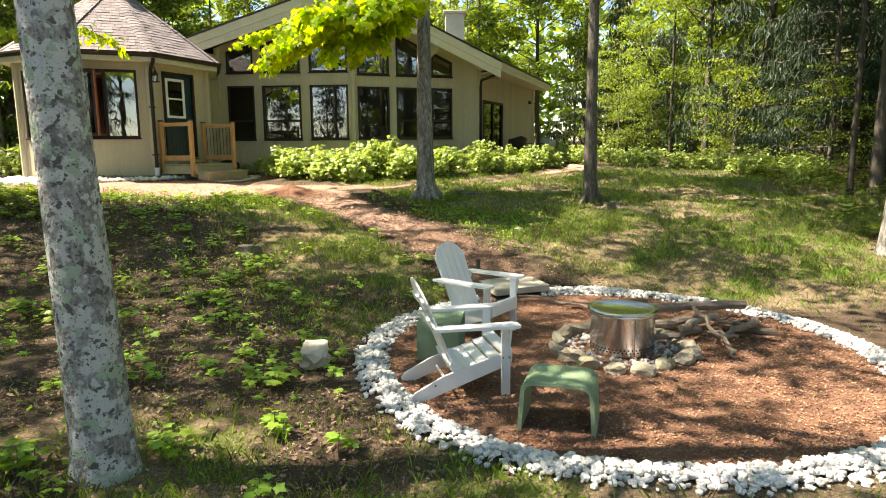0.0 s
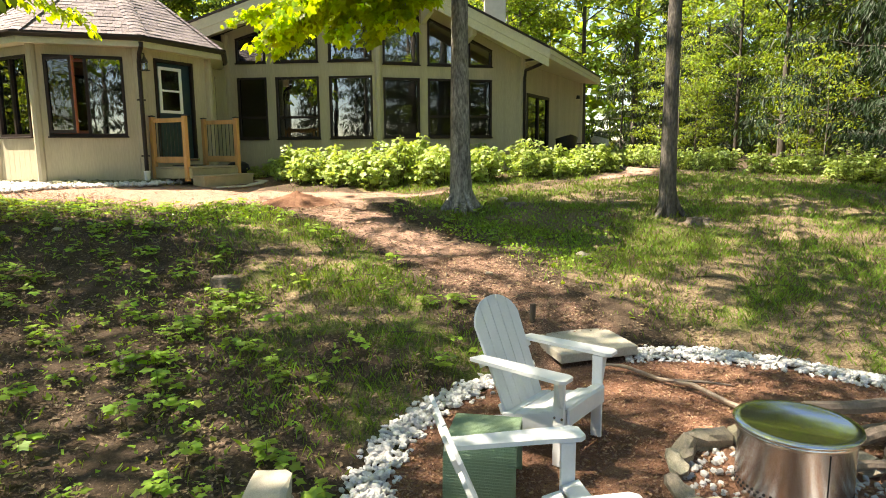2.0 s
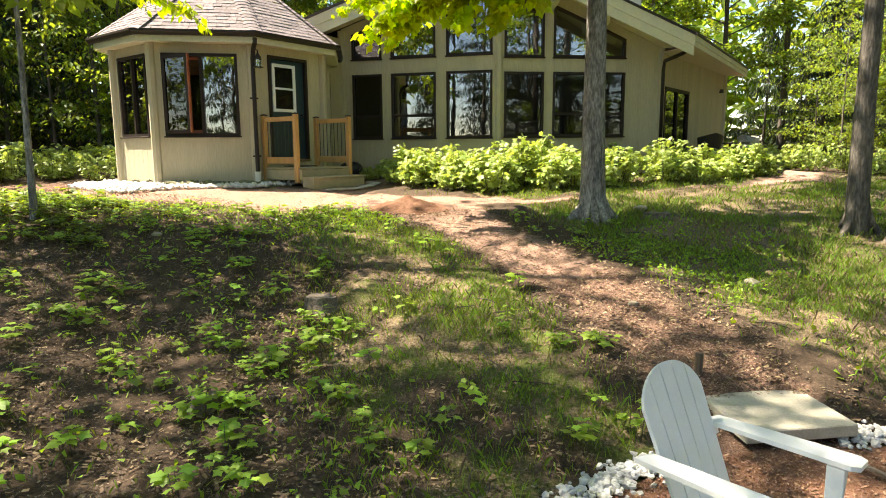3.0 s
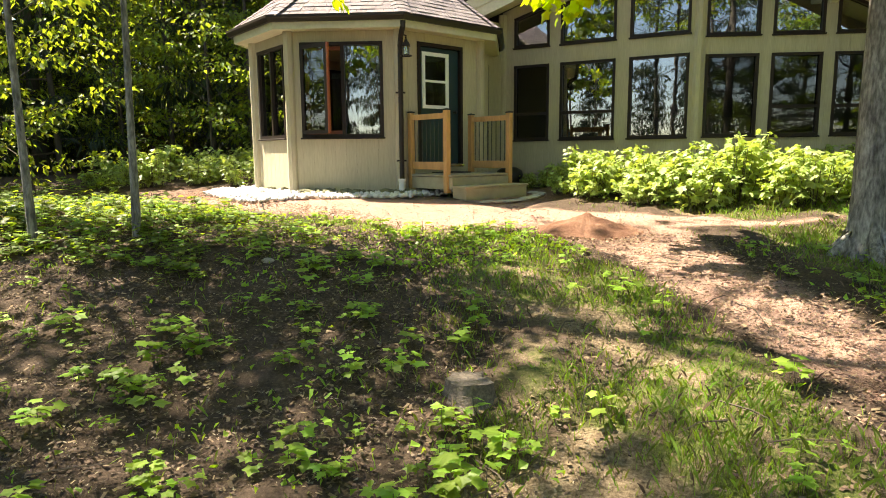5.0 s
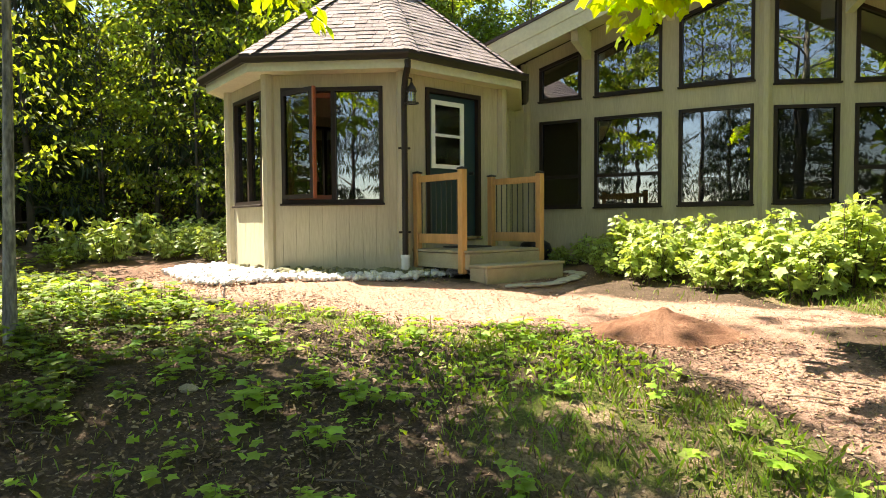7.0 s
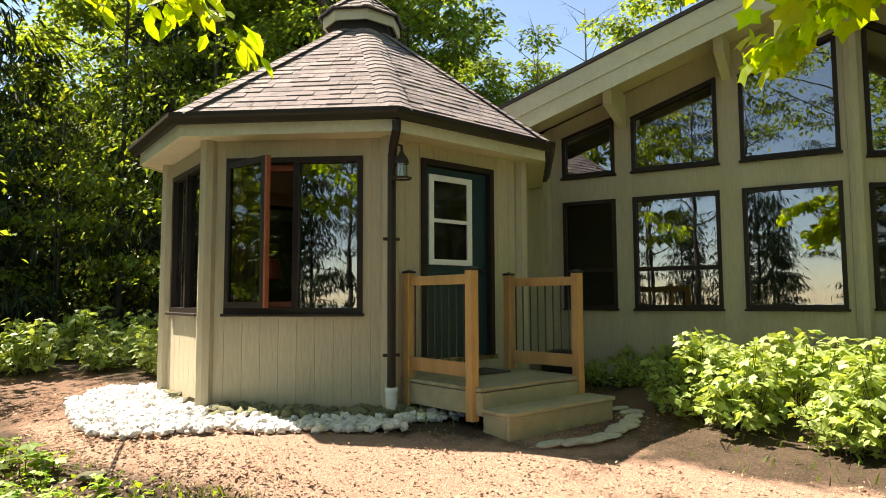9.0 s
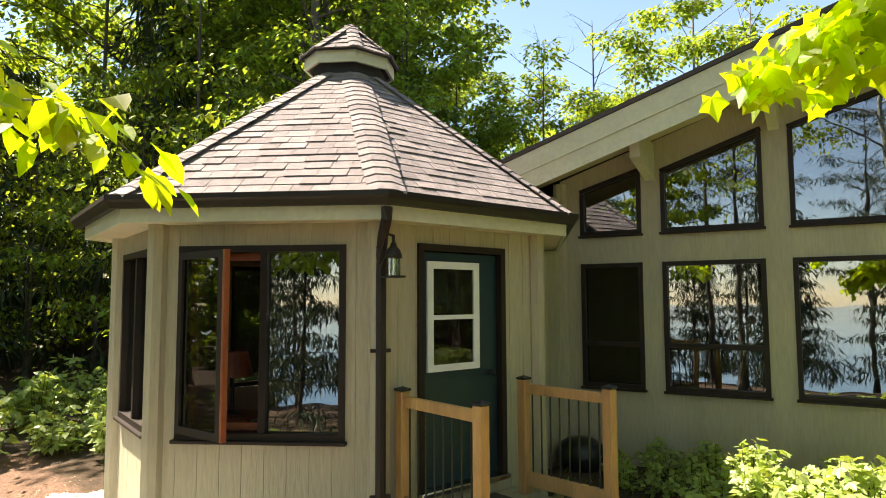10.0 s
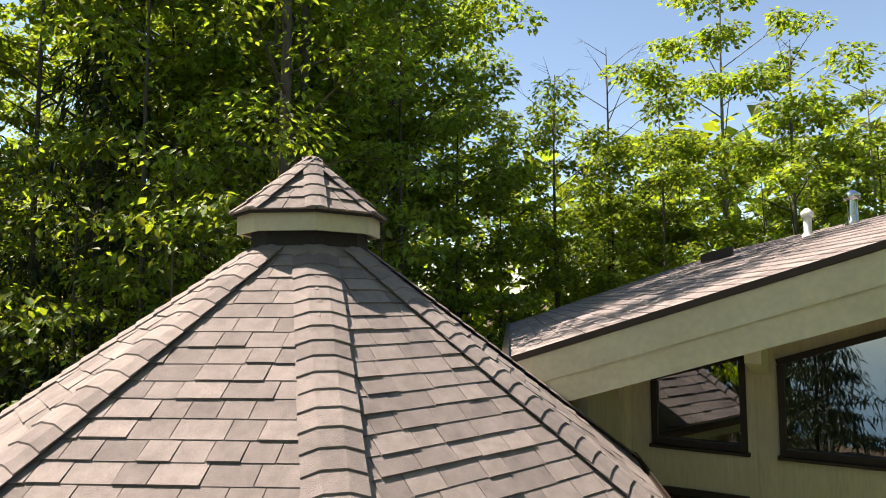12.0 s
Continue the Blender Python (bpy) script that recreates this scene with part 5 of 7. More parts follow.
put("seam", b, [M_HOLE], t)

M_MOSSR = mat("greenish_field_stone", (0.30, 0.28, 0.19), 0.9, var=0.6, scale=9, bump=0.6, bscale=50, per=0.25, fine=0.4)
FST = []
for i in range(6):
    me = stone_mesh(60 + i, 0.62, 2, 0.5, 0.8)
    me.materials.append(M_STONEG if i % 3 else M_MOSSR)
    FST.append(me)
rng = random.Random(3)
for i in range(16):
    a = 2 * math.pi * i / 16 + rng.uniform(-0.1, 0.1)
    r = 0.66 + rng.uniform(-0.05, 0.06)
    s = rng.uniform(0.17, 0.27)
    x, y = SP.x + r * math.cos(a), SP.y + r * math.sin(a)
    o = put("fieldstone", FST[rng.randrange(6)], None, m=Matrix.Translation((x, y, gh(x, y) + 0.045)) @ Euler((rng.uniform(-0.2, 0.2), rng.uniform(-0.2, 0.2), a + 1.57 + rng.uniform(-0.4, 0.4))).to_matrix().to_4x4() @ Matrix.Diagonal((s * 1.2, s, s * 0.95, 1)))
    tagged(o, "mossy tan fieldstone edging the fire pit", "stone", "fire pit stones")
b = MB()
for i in range(260):
    a, r = rng.uniform(0, 6.3), rng.uniform(0.31, 0.58)
    x, y = SP.x + r * math.cos(a), SP.y + r * math.sin(a)
    s = rng.uniform(0.03, 0.07)
    j = rng.randrange(6)
    m = Matrix.Translation((x, y, gh(x, y) + 0.012 + rng.random() * 0.012)) @ Euler((rng.random(), rng.random(), rng.random() * 6)).to_matrix().to_4x4() @ Matrix.Scale(s, 4)
    b.add([m @ v for v in WD[j][0]], WD[j][1])
tagged(put("pebbles", b, [mat("grey_pebble", (0.40, 0.395, 0.385), 0.8, var=0.4, scale=10, per=0.35, bump=0.2)]), "grey and white pebbles round the fire pit", "pebbles", kind="stuff")


def log(p, q, r0, r1, seed, label, name="log", mt=None, bend=0.03, n=7):
    rnd = random.Random(seed)
    p, q = Vector(p), Vector(q)
    pts, rad = [], []
    for i in range(n):
        f = i / (n - 1)
        pts.append(p.lerp(q, f) + Vector((rnd.uniform(-bend, bend), rnd.uniform(-bend, bend), rnd.uniform(-bend, bend) * 0.5)) * (4 * f * (1 - f) + 0.2))
        rad.append((r0 + (r1 - r0) * f) * 0.62)
    b = MB()
    b.tube(pts, rad, 8, wob=0.12, rnd=rnd)
    return tagged(put(name, b, [mt or M_DRIFT]), label, "firewood", "wood pile")


G0 = -0.2
log((2.15, 7.0, G0 + 0.29), (3.38, 7.12, G0 + 0.29), 0.075, 0.085, 1, "long weathered grey log across the pile")
log((2.2, 6.75, G0 + 0.15), (2.72, 6.92, G0 + 0.17), 0.07, 0.075, 2, "short barkless log on mulch")
log((2.5, 6.62, G0 + 0.16), (3.0, 6.95, G0 + 0.2), 0.06, 0.065, 3, "split weathered firewood log")
log((2.75, 6.95, G0 + 0.30), (2.86, 6.28, G0 + 0.07), 0.035, 0.03, 4, "leaning forked branch of firewood")
log((2.95, 6.6, G0 + 0.07), (3.35, 6.75, G0 + 0.2), 0.05, 0.07, 5, "curved stub of weathered wood")
log((3.05, 6.85, G0 + 0.08), (3.5, 6.65, G0 + 0.1), 0.06, 0.07, 6, "charred log end in the pile", mt=M_TWIG)
log((2.2, 6.55, G0 + 0.08), (2.75, 6.75, G0 + 0.1), 0.055, 0.05, 7, "grey driftwood log in the pile")
log((2.86, 6.30, G0 + 0.05), (2.83, 6.05, G0 + 0.02), 0.03, 0.02, 8, "fork tip of a firewood branch")
log((2.4, 7.05, G0 + 0.1), (3.1, 7.25, G0 + 0.12), 0.06, 0.05, 9, "weathered log at the back of the pile")
for i in range(5):
    x, y = 2.3 + rng.random() * 1.1, 6.5 + rng.random() * 0.7
    a = rng.uniform(-0.6, 0.6)
    log((x, y, G0 + 0.05 + rng.random() * 0.12), (x + 0.3 * math.cos(a), y + 0.3 * math.sin(a), G0 + 0.08 + rng.random() * 0.12), 0.02, 0.03, 30 + i, "thin grey stick in the wood pile", name="stick")
# long crooked branch on the mulch
b = MB()
pts = [(1.0, 8.45, -0.10), (1.25, 8.36, -0.09), (1.5, 8.12, -0.12), (1.72, 7.93, -0.10), (1.9, 7.62, -0.13), (2.12, 7.3, -0.14), (2.2, 7.1, -0.15)]
b.tube(pts, [0.012, 0.015, 0.018, 0.017, 0.022, 0.025, 0.024], 7, wob=0.15, rnd=random.Random(9))
b.tube([(1.55, 8.05, -0.11), (1.8, 7.95, -0.08), (2.0, 7.85, -0.07)], [0.02, 0.014, 0.008], 6)
tagged(put("branch", b, [M_DRIFT]), "long crooked grey branch lying on the mulch", "branch")

# concrete slab at the gap of the ring, and a dark stake behind it
b = MB()
b.box((0.80, 0.78, 0.09), pose(0.95, 8.93, -0.045, 1, -1, 19), bev=0.008)
tagged(put("stone_slab", b, [M_SLAB]), "square pale stepping slab at the path's end", "slab")
b = MB()
b.tube([(0.50, 9.25, -0.02), (0.51, 9.26, 0.26)], [0.03, 0.03], 7, wob=0.1, rnd=rng)
tagged(put("stake", b, [M_TWIG]), "dark weathered wooden stake in the ground", "stake")

# two stacked flat stones beside the ring
for i, (sx, sy, sz, dz, rz) in enumerate(((0.34, 0.28, 0.15, 0.05, 10), (0.40, 0.32, 0.19, 0.155, 30))):
    me = stone_mesh(80 + i, 0.7, 2, 0.3, 0.6)
    me.materials.append(M_SLAB)
    x, y = -1.24, 6.02
    tagged(put("flat_stone", me, None, m=Matrix.Translation((x, y, gh(x, y) + dz)) @ Euler((0.05, 0.1, rz)).to_matrix().to_4x4() @ Matrix.Diagonal((sx, sy, sz, 1))), "pale stone stacked at the edge of the weeds", "stone", "stacked stones")
for x, y, s in ((-6.0, 11.5, 0.15), (0.08, 10.7, 0.1), (1.35, 11.5, 0.2), (0.4, 14.9, 0.25), (-2.47, 8.05, 0.07)):
    me = stone_mesh(int(100 + x * 7 + y), 0.5, 2, 0.3)
    me.materials.append(M_STONEG)
    tagged(put("stone", me, None, m=Matrix.Translation((x, y, gh(x, y) + s * 0.1)) @ Matrix.Scale(s, 4)), "pale stone half buried in the bank", "stone", "loose stones")


def stump(x, y, r, h, seed):
    rnd = random.Random(seed)
    t = thing("tree_stump", "old grey cut tree stump in the grass", "stump", "stumps", m=Matrix.Translation((x, y, gh(x, y) - 0.03)))
    b = MB()
    n = 18
    prof = [(1.45, 0), (1.15, 0.25), (1.0, 0.6), (0.97, 1.0)]
    wob = [1 + 0.16 * math.sin(3 * k2 + seed) + rnd.uniform(-0.12, 0.12) for k2 in range(n)]
    vs = [(r * f * wob[k2] * math.cos(2 * math.pi * k2 / n), r * f * wob[k2] * math.sin(2 * math.pi * k2 / n), h * z + (rnd.uniform(-0.014, 0.01) if z == 1 else 0)) for f, z in prof for k2 in range(n)]
    b.add(vs, [(i * n + k2, i * n + (k2 + 1) % n, (i + 1) * n + (k2 + 1) % n, (i + 1) * n + k2) for i in range(3) for k2 in range(n)])
    put("bark", b, [M_STUMP], t)
    b = MB()
    b.add([(v[0], v[1], v[2]) for v in vs[-n:]] + [(0, 0, h * 0.96)], [(k2, (k2 + 1) % n, n) for k2 in range(n)])
    put("cut_face", b, [M_STUMP], t)


stump(-3.08, 10.14, 0.15, 0.17, 2)
stump(-3.15, 8.15, 0.11, 0.12, 5)
stump(3.5, 13.35, 0.17, 0.1, 7)
stump(0.62, 14.5, 0.19, 0.09, 8)

# rock apron round the foot of the porch: white rounded stones outside, dark olive ones near the wall
rng = random.Random(77)
ra = thing("rock_apron", "drip bed of white stones round the porch", "stone bed", kind="structure")
wb_ = MB()
whole = 0
mb_ = MB()
for i in range(3600):
    a = rng.uniform(-150, 12)
    d = rng.uniform(0.03, float(np.interp(a, [-150, -100, -80, -50, 12], [1.0, 1.15, 1.05, 0.85, 0.7])))
    if a > -45 and d > 0.62:
        continue
    p = oc(a, OR) + odir(a) * d
    s = rng.uniform(0.05, 0.115)
    # stones close to the wall are larger and a darker olive
    greener = (a > -84 and d < 0.42) or (a <= -84 and d < 0.08)
    if greener and rng.random() < 0.5:
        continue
    if greener:
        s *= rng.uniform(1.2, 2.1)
    j = rng.randrange(6)
    m = Matrix.Translation((p.x, p.y, gh(p.x, p.y) + 0.03 + (0.06 if d < 0.5 else 0.03) * rng.random())) @ Euler((rng.uniform(-0.5, 0.5), rng.uniform(-0.5, 0.5), rng.uniform(0, 6.3))).to_matrix().to_4x4() @ Matrix.Scale(s, 4)
    if not greener and -100 < a < -40 and d > 0.3 and whole < 290:
        put("stone", WST[j], None, ra, m=m)
        whole += 1
        continue
    (mb_ if greener else wb_).add([m @ v for v in WD[j][0]], WD[j][1])
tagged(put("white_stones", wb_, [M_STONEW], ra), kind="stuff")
tagged(put("mossy_stones", mb_, [M_OLIVE], ra), kind="stuff")
for i, (u, v) in enumerate(((0.42, -1.72), (0.60, -1.80), (0.80, -1.84), (1.0, -1.84), (1.2, -1.81), (1.40, -1.76), (1.6, -1.70), (1.78, -1.62), (1.95, -1.50), (2.02, -1.30))):
    me = stone_mesh(140 + i, 0.35, 2, 0.25)
    me.materials.append(M_SLAB)
    p = DO @ Vector((u, v, 0))
    tagged(put("edging_stone", me, None, m=Matrix.Translation((p.x, p.y, gh(p.x, p.y) + 0.02)) @ Matrix.Rotation(math.atan2(DO[1][0], DO[0][0]) + 0.15 * math.sin(i * 2.1), 4, "Z") @ Matrix.Diagonal((0.33, 0.22, 0.15, 1))), "flat pale edging stone before the step", "stone", "step edging")

# garden chairs and table on the side terrace
b = MB()
b.prism([B1 + DC * 0.3 + outC * 0.1 + Vector((0, 0, 1.28)), B1 + DC * 6.0 + outC * 0.1 + Vector((0, 0, 1.28)), B1 + DC * 6.0 + outC * 2.2 + Vector((0, 0, 1.28)), B1 + DC * 0.3 + outC * 2.2 + Vector((0, 0, 1.28))], (0, 0, -0.5))
tagged(put("terrace", b, [M_SLAB]), "low paved terrace beside the house", "terrace", kind="structure")


def patio_chair(m, mt, label):
    t = thing("patio_chair", label, "chair", "terrace chairs", m=m)
    b = MB()
    b.box((0.55, 0.5, 0.06), pose(0, 0, 0.42), bev=0.02)
    put("seat", b, [mt], t)
    b = MB()
    n = 9
    vs = []
    for k2 in range(n):
        a = math.pi * (0.1 + 0.8 * k2 / (n - 1))
        vs += [(0.3 * math.cos(a), 0.1 + 0.25 * math.sin(a), 0.42), (0.38 * math.cos(a), 0.12 + 0.36 * math.sin(a), 0.95 - 0.12 * abs(k2 - 4) / 4)]
    b.add(vs, [(2 * k2, 2 * k2 + 2, 2 * k2 + 3, 2 * k2 + 1) for k2 in range(n - 1)])
    put("backrest", b, [mt], t)
    for sx in (-0.22, 0.22):
        for sy in (-0.2, 0.2):
            b = MB()
            b.tube([(sx, sy, 0.42), (sx * 1.15, sy * 1.15, 0)], [0.02, 0.018], 6)
            put("leg", b, [mt], t)


p = B1 + DC * 1.0 + outC * 0.9
patio_chair(pose(p.x, p.y, 1.28, 0, 0, 200), M_BLACK, "black garden chair on the terrace")
p = B1 + DC * 3.9 + outC * 1.5
patio_chair(pose(p.x, p.y, 1.28, 0, 0, 130), M_STONEW, "pale shell-backed garden chair on the terrace")
p = B1 + DC * 2.4 + outC * 1.2
t = thing("patio_table", "dark round garden table on the terrace", "table", m=pose(p.x, p.y, 1.28))
b = MB()
b.lathe([(0.0, 0.68), (0.5, 0.68), (0.5, 0.71), (0.0, 0.71)], 24)
put("tabletop", b, [M_BLACK], t)
b = MB()
b.lathe([(0.25, 0.0), (0.05, 0.05), (0.04, 0.68)], 12)
put("pedestal", b, [M_BLACK], t)

# black edging strip between apron and path, with a dark flat stone
b = MB()
pts = [(-8.75, 14.95), (-8.98, 14.78), (-8.55, 14.3), (-8.2, 13.95), (-7.7, 13.8), (-6.96, 13.9)]
b.tube([(x, y, gh(x, y) + 0.015) for x, y in pts], [0.009] * 6, 6)
tagged(put("garden_edging", b, [M_BLACK]), "black plastic edging strip along the mulch", "edging")
me = stone_mesh(171, 0.5, 2, 0.25, 0.8)
me.materials.append(M_OLIVE)
tagged(put("flat_stone", me, None, m=Matrix.Translation((-8.25, 13.85, gh(-8.25, 13.85) + 0.03)) @ Matrix.Rotation(0.6, 4, "Z") @ Matrix.Diagonal((0.2, 0.16, 0.12, 1))), "dark flat stone beside the edging strip", "stone", "loose stones")

# ---- leaves ----
def palmate(size, lobes=5, tilt=0.25):
    """A lobed maple-like leaf: a fan of points about the origin, tip along +y."""
    pts = []
    span = radians(285)
    n = lobes * 2 - 1
    for i in range(n):
        a = math.pi / 2 - span / 2 + span * i / (n - 1)
        mid = 1 - abs(i - (n - 1) / 2) / ((n - 1) / 2)
        r = (0.62 + 0.38 * mid) if i % 2 == 0 else (0.42 + 0.2 * mid)
        pts.append(Vector((r * math.cos(a), r * math.sin(a) + 0.25, -tilt * r * r * 0.5)) * size)
    base = Vector((0, 0.0, 0.0))
    return [base] + pts, [(0, i, i + 1) for i in range(1, n)]


def quadleaf(size):
    """A simple folded leaf of four triangles."""
    s = size
    return [Vector((0, 0, 0)), Vector((0.3 * s, 0.45 * s, 0.08 * s)), Vector((0, s, -0.06 * s)), Vector((-0.3 * s, 0.45 * s, 0.08 * s))], [(0, 1, 2), (0, 2, 3)]


def needle_spray(size):
    """A narrow drooping spray of needles."""
    s = size
    return [Vector((0, 0, 0)), Vector((0.085 * s, 0.4 * s, 0.02 * s)), Vector((0, s, -0.1 * s)), Vector((-0.085 * s, 0.4 * s, 0.02 * s))], [(0, 1, 2), (0, 2, 3)]


def add_leaf(b, shape, p, d, up, sc=1.0, mi=0):
    """Adds a leaf at p pointing along d, its face towards up."""
    d = d.normalized()
    x = d.cross(up)
    if x.length < 1e-3:
        x = d.cross(Vector((1, 0.2, 0)))
    x.normalize()
    z = x.cross(d)
    vs, fs = shape
    b.add([p + (x * v.x + d * v.y + z * v.z) * sc for v in vs], fs, mi)


# ---- trees ----
def trunk_points(h, lean, rnd, bend=0.25, n=9):
    pts = []
    ox, oy = rnd.uniform(-1, 1) * bend, rnd.uniform(-1, 1) * bend
    for i in range(n):
        f = i / (n - 1)
        pts.append(Vector((lean[0] * f * h + ox * math.sin(f * 3.0) * f, lean[1] * f * h + oy * math.sin(f * 2.4 + 1) * f, f * h)))
    return pts


def tree_meshes(seed, h, r, crown0, spread, leaves, lsize, mats, lean=(0, 0), shape="round", lobed=False, flare=1.6, limbs=16, hang=0.35, sides=9, clump=1.0, roots=0, puff=0.0, needles=False):
    """Trunk and limbs as one mesh, the leaves as another; the foot stands at the origin."""
    rnd = random.Random(seed)
    wood, crown = MB(), MB()
    tp = trunk_points(h, lean, rnd)
    rad = [r * max(0.1, (1 - (i / 8) * 0.88)) for i in range(9)]
    low = tp[0].lerp(tp[1], 0.12)
    pts = [tp[0] - Vector((0, 0, 0.25)), tp[0], low, tp[0].lerp(tp[1], 0.35)] + tp[1:]
    rads = [r * flare * 1.1, r * flare, r * (1 + 0.22 * (flare - 1)), r * 1.0] + rad[1:]
    wood.tube(pts, rads, sides, wob=0.07, rnd=rnd)
    for i in range(roots):
        a = i * 6.283 / roots + rnd.uniform(-0.3, 0.3)
        c, s2 = math.cos(a), math.sin(a)
        ln = r * rnd.uniform(2.4, 3.4)
        wood.tube([(c * r * 0.55, s2 * r * 0.55, 0.5), (c * r * 1.15, s2 * r * 1.15, 0.2), (c * r * 1.9, s2 * r * 1.9, 0.07), (c * ln, s2 * ln, -0.03)], [r * 0.35, r * 0.45, r * 0.36, r * 0.15], 6, cap=False)
    tips = []
    for i in range(limbs):
        f = crown0 + (0.98 - crown0) * (i + rnd.random()) / limbs
        k2 = min(7, int(f * 8))
        p = tp[k2].lerp(tp[k2 + 1], f * 8 - k2)
        a = i * 2.4 + rnd.uniform(-0.5, 0.5)
        g = (f - crown0) / (1 - crown0)
        if shape == "cone":
            ln = spread * (1.05 - g) * rnd.uniform(0.8, 1.1)
            rise = -0.12
        elif shape == "open":
            ln = spread * (0.5 + 0.6 * math.sin(math.pi * min(1, g * 0.9 + 0.12))) * rnd.uniform(0.7, 1.15)
            rise = 0.45
        else:
            ln = spread * (0.45 + 0.6 * math.sin(math.pi * min(1, g * 0.85 + 0.15))) * rnd.uniform(0.75, 1.15)
            rise = 0.3 + 0.35 * g
        d = Vector((math.cos(a), math.sin(a), rise + rnd.uniform(-0.12, 0.2))).normalized()
        q1 = p + d * ln * 0.5 + Vector((0, 0, 0.04 * ln))
        q2 = p + d * ln + Vector((0, 0, rnd.uniform(-0.1, 0.1) * ln))
        lr = max(0.012, r * 0.32 * (1 - f * 0.6))
        wood.tube([p, q1, q2], [lr, lr * 0.6, lr * 0.2], 5, cap=False)
        tips.append((p.lerp(q1, 0.6), q1, 0.6))
        tips.append((q1, q2, 1.0))
        for s in range(3):
            e = q1.lerp(q2, rnd.uniform(0.0, 0.8))
            a2 = a + rnd.choice((-1, 1)) * rnd.uniform(0.5, 1.2)
            d2 = Vector((math.cos(a2), math.sin(a2), rnd.uniform(-0.1, 0.45))).normalized()
            e2 = e + d2 * ln * rnd.uniform(0.25, 0.5)
            wood.tube([e, e2], [lr * 0.35, lr * 0.1], 4, cap=False)
            tips.append((e, e2, 0.9))
    sh = palmate(lsize, 3) if lobed else needle_spray(lsize) if needles else quadleaf(lsize)
    tot = sum(t[2] * (t[1] - t[0]).length for t in tips)
    up = Vector((0, 0, 1))
    if puff:
        # rounded clumps of leaves at the ends of the limbs, with gaps between them
        ends = [t for t in tips if t[2] > 0.7]
        count = max(1, round(leaves / 80))
        for i in range(count):
            p, q, w = ends[i % len(ends)]
            c = p.lerp(q, rnd.uniform(0.55, 1.05))
            R = rnd.uniform(0.5, 0.95) * (0.45 + 0.13 * spread) * puff
            for k2 in range(80):
                o = Vector((rnd.gauss(0, 1), rnd.gauss(0, 1), rnd.gauss(0.35, 1))).normalized()
                pos = c + Vector((o.x, o.y, o.z * 0.55)) * R * rnd.uniform(0.55, 1.05)
                d = Vector((o.x, o.y, -hang)) + Vector((rnd.gauss(0, 0.5), rnd.gauss(0, 0.5), rnd.gauss(0, 0.3)))
                add_leaf(crown, sh, pos, d, o * 0.7 + Vector((rnd.gauss(0, 0.3), rnd.gauss(0, 0.3), 0.8)), rnd.uniform(0.65, 1.2))
    per_spray = 11
    for p, q, w in tips if not puff else ():
        L = (q - p).length
        n = max(1, round(leaves * w * L / tot / per_spray))
        for i in range(n):
            f = 1.05 * rnd.random() ** 0.6
            c = p.lerp(q, f) + Vector((rnd.gauss(0, 1), rnd.gauss(0, 1), rnd.gauss(0, 0.5))) * (0.06 + 0.11 * L) * clump
            wide = rnd.uniform(0.22, 0.42) * (0.55 + 0.1 * spread)
            for k2 in range(per_spray):
                off = Vector((rnd.gauss(0, 1), rnd.gauss(0, 1), 0)) * wide
                off.z = rnd.gauss(0, 0.22) * wide - 0.18 * off.length
                d = off * 1.5 + Vector((rnd.gauss(0, 0.35), rnd.gauss(0, 0.35), rnd.gauss(-hang, 0.3)))
                add_leaf(crown, sh, c + off, d, up + Vector((rnd.gauss(0, 0.4), rnd.gauss(0, 0.4), 0)), rnd.uniform(0.65, 1.25))
    return wood.mesh("trunk", [mats[0]], True), crown.mesh("crown", [mats[1]])


def place_tree(name, meshes, x, y, rz, s, label, group="", sz=None, dz=0.0):
    t = thing(name, label, "tree", group, m=Matrix.Translation((x, y, gh(x, y) - 0.05 + dz)) @ Matrix.Rotation(rz, 4, "Z") @ Matrix.Diagonal((s, s, sz or s, 1)))
    put("trunk", meshes[0], None, t)
    put("crown", meshes[1], None, t)
    return t


# lichen bark of the maple passed at the start
def lichen_bark():
    mt = mat("lichen_bark", (0.40, 0.39, 0.37), 0.9, var=0.6, scale=9, bump=1.0, bscale=48, stretch=(1, 1, 0.6), fine=0.6, dark=(0.09, 0.08, 0.07))
    n, l = mt.node_tree.nodes, mt.node_tree.links
    bs = n["Principled BSDF"]
    src = bs.inputs["Base Color"].links[0].from_socket
    tc = n.new("ShaderNodeTexCoord")
    for sc, col, lo, hi in ((6.0, (0.54, 0.54, 0.53, 1), 0.50, 0.54), (7.5, (0.36, 0.44, 0.33, 1), 0.55, 0.58), (11.0, (0.54, 0.56, 0.52, 1), 0.57, 0.60), (17.0, (0.12, 0.11, 0.10, 1), 0.585, 0.625), (55.0, (0.10, 0.095, 0.085, 1), 0.60, 0.66)):
        t = n.new("ShaderNodeTexNoise")
        t.inputs["Scale"].default_value, t.inputs["Detail"].default_value = sc, 4
        l.new(tc.outputs["Object"], t.inputs["Vector"])
        r = n.new("ShaderNodeMapRange")
        r.inputs["From Min"].default_value, r.inputs["From Max"].default_value = lo, hi
        l.new(t.outputs["Fac"], r.inputs["Value"])
        m = n.new("ShaderNodeMix")
        m.data_type = "RGBA"
        m.inputs["B"].default_value = col
        l.new(r.outputs[0], m.inputs["Factor"])
        l.new(src, m.inputs["A"])
        src = m.outputs["Result"]
    l.new(src, bs.inputs["Base Color"])
    return mt


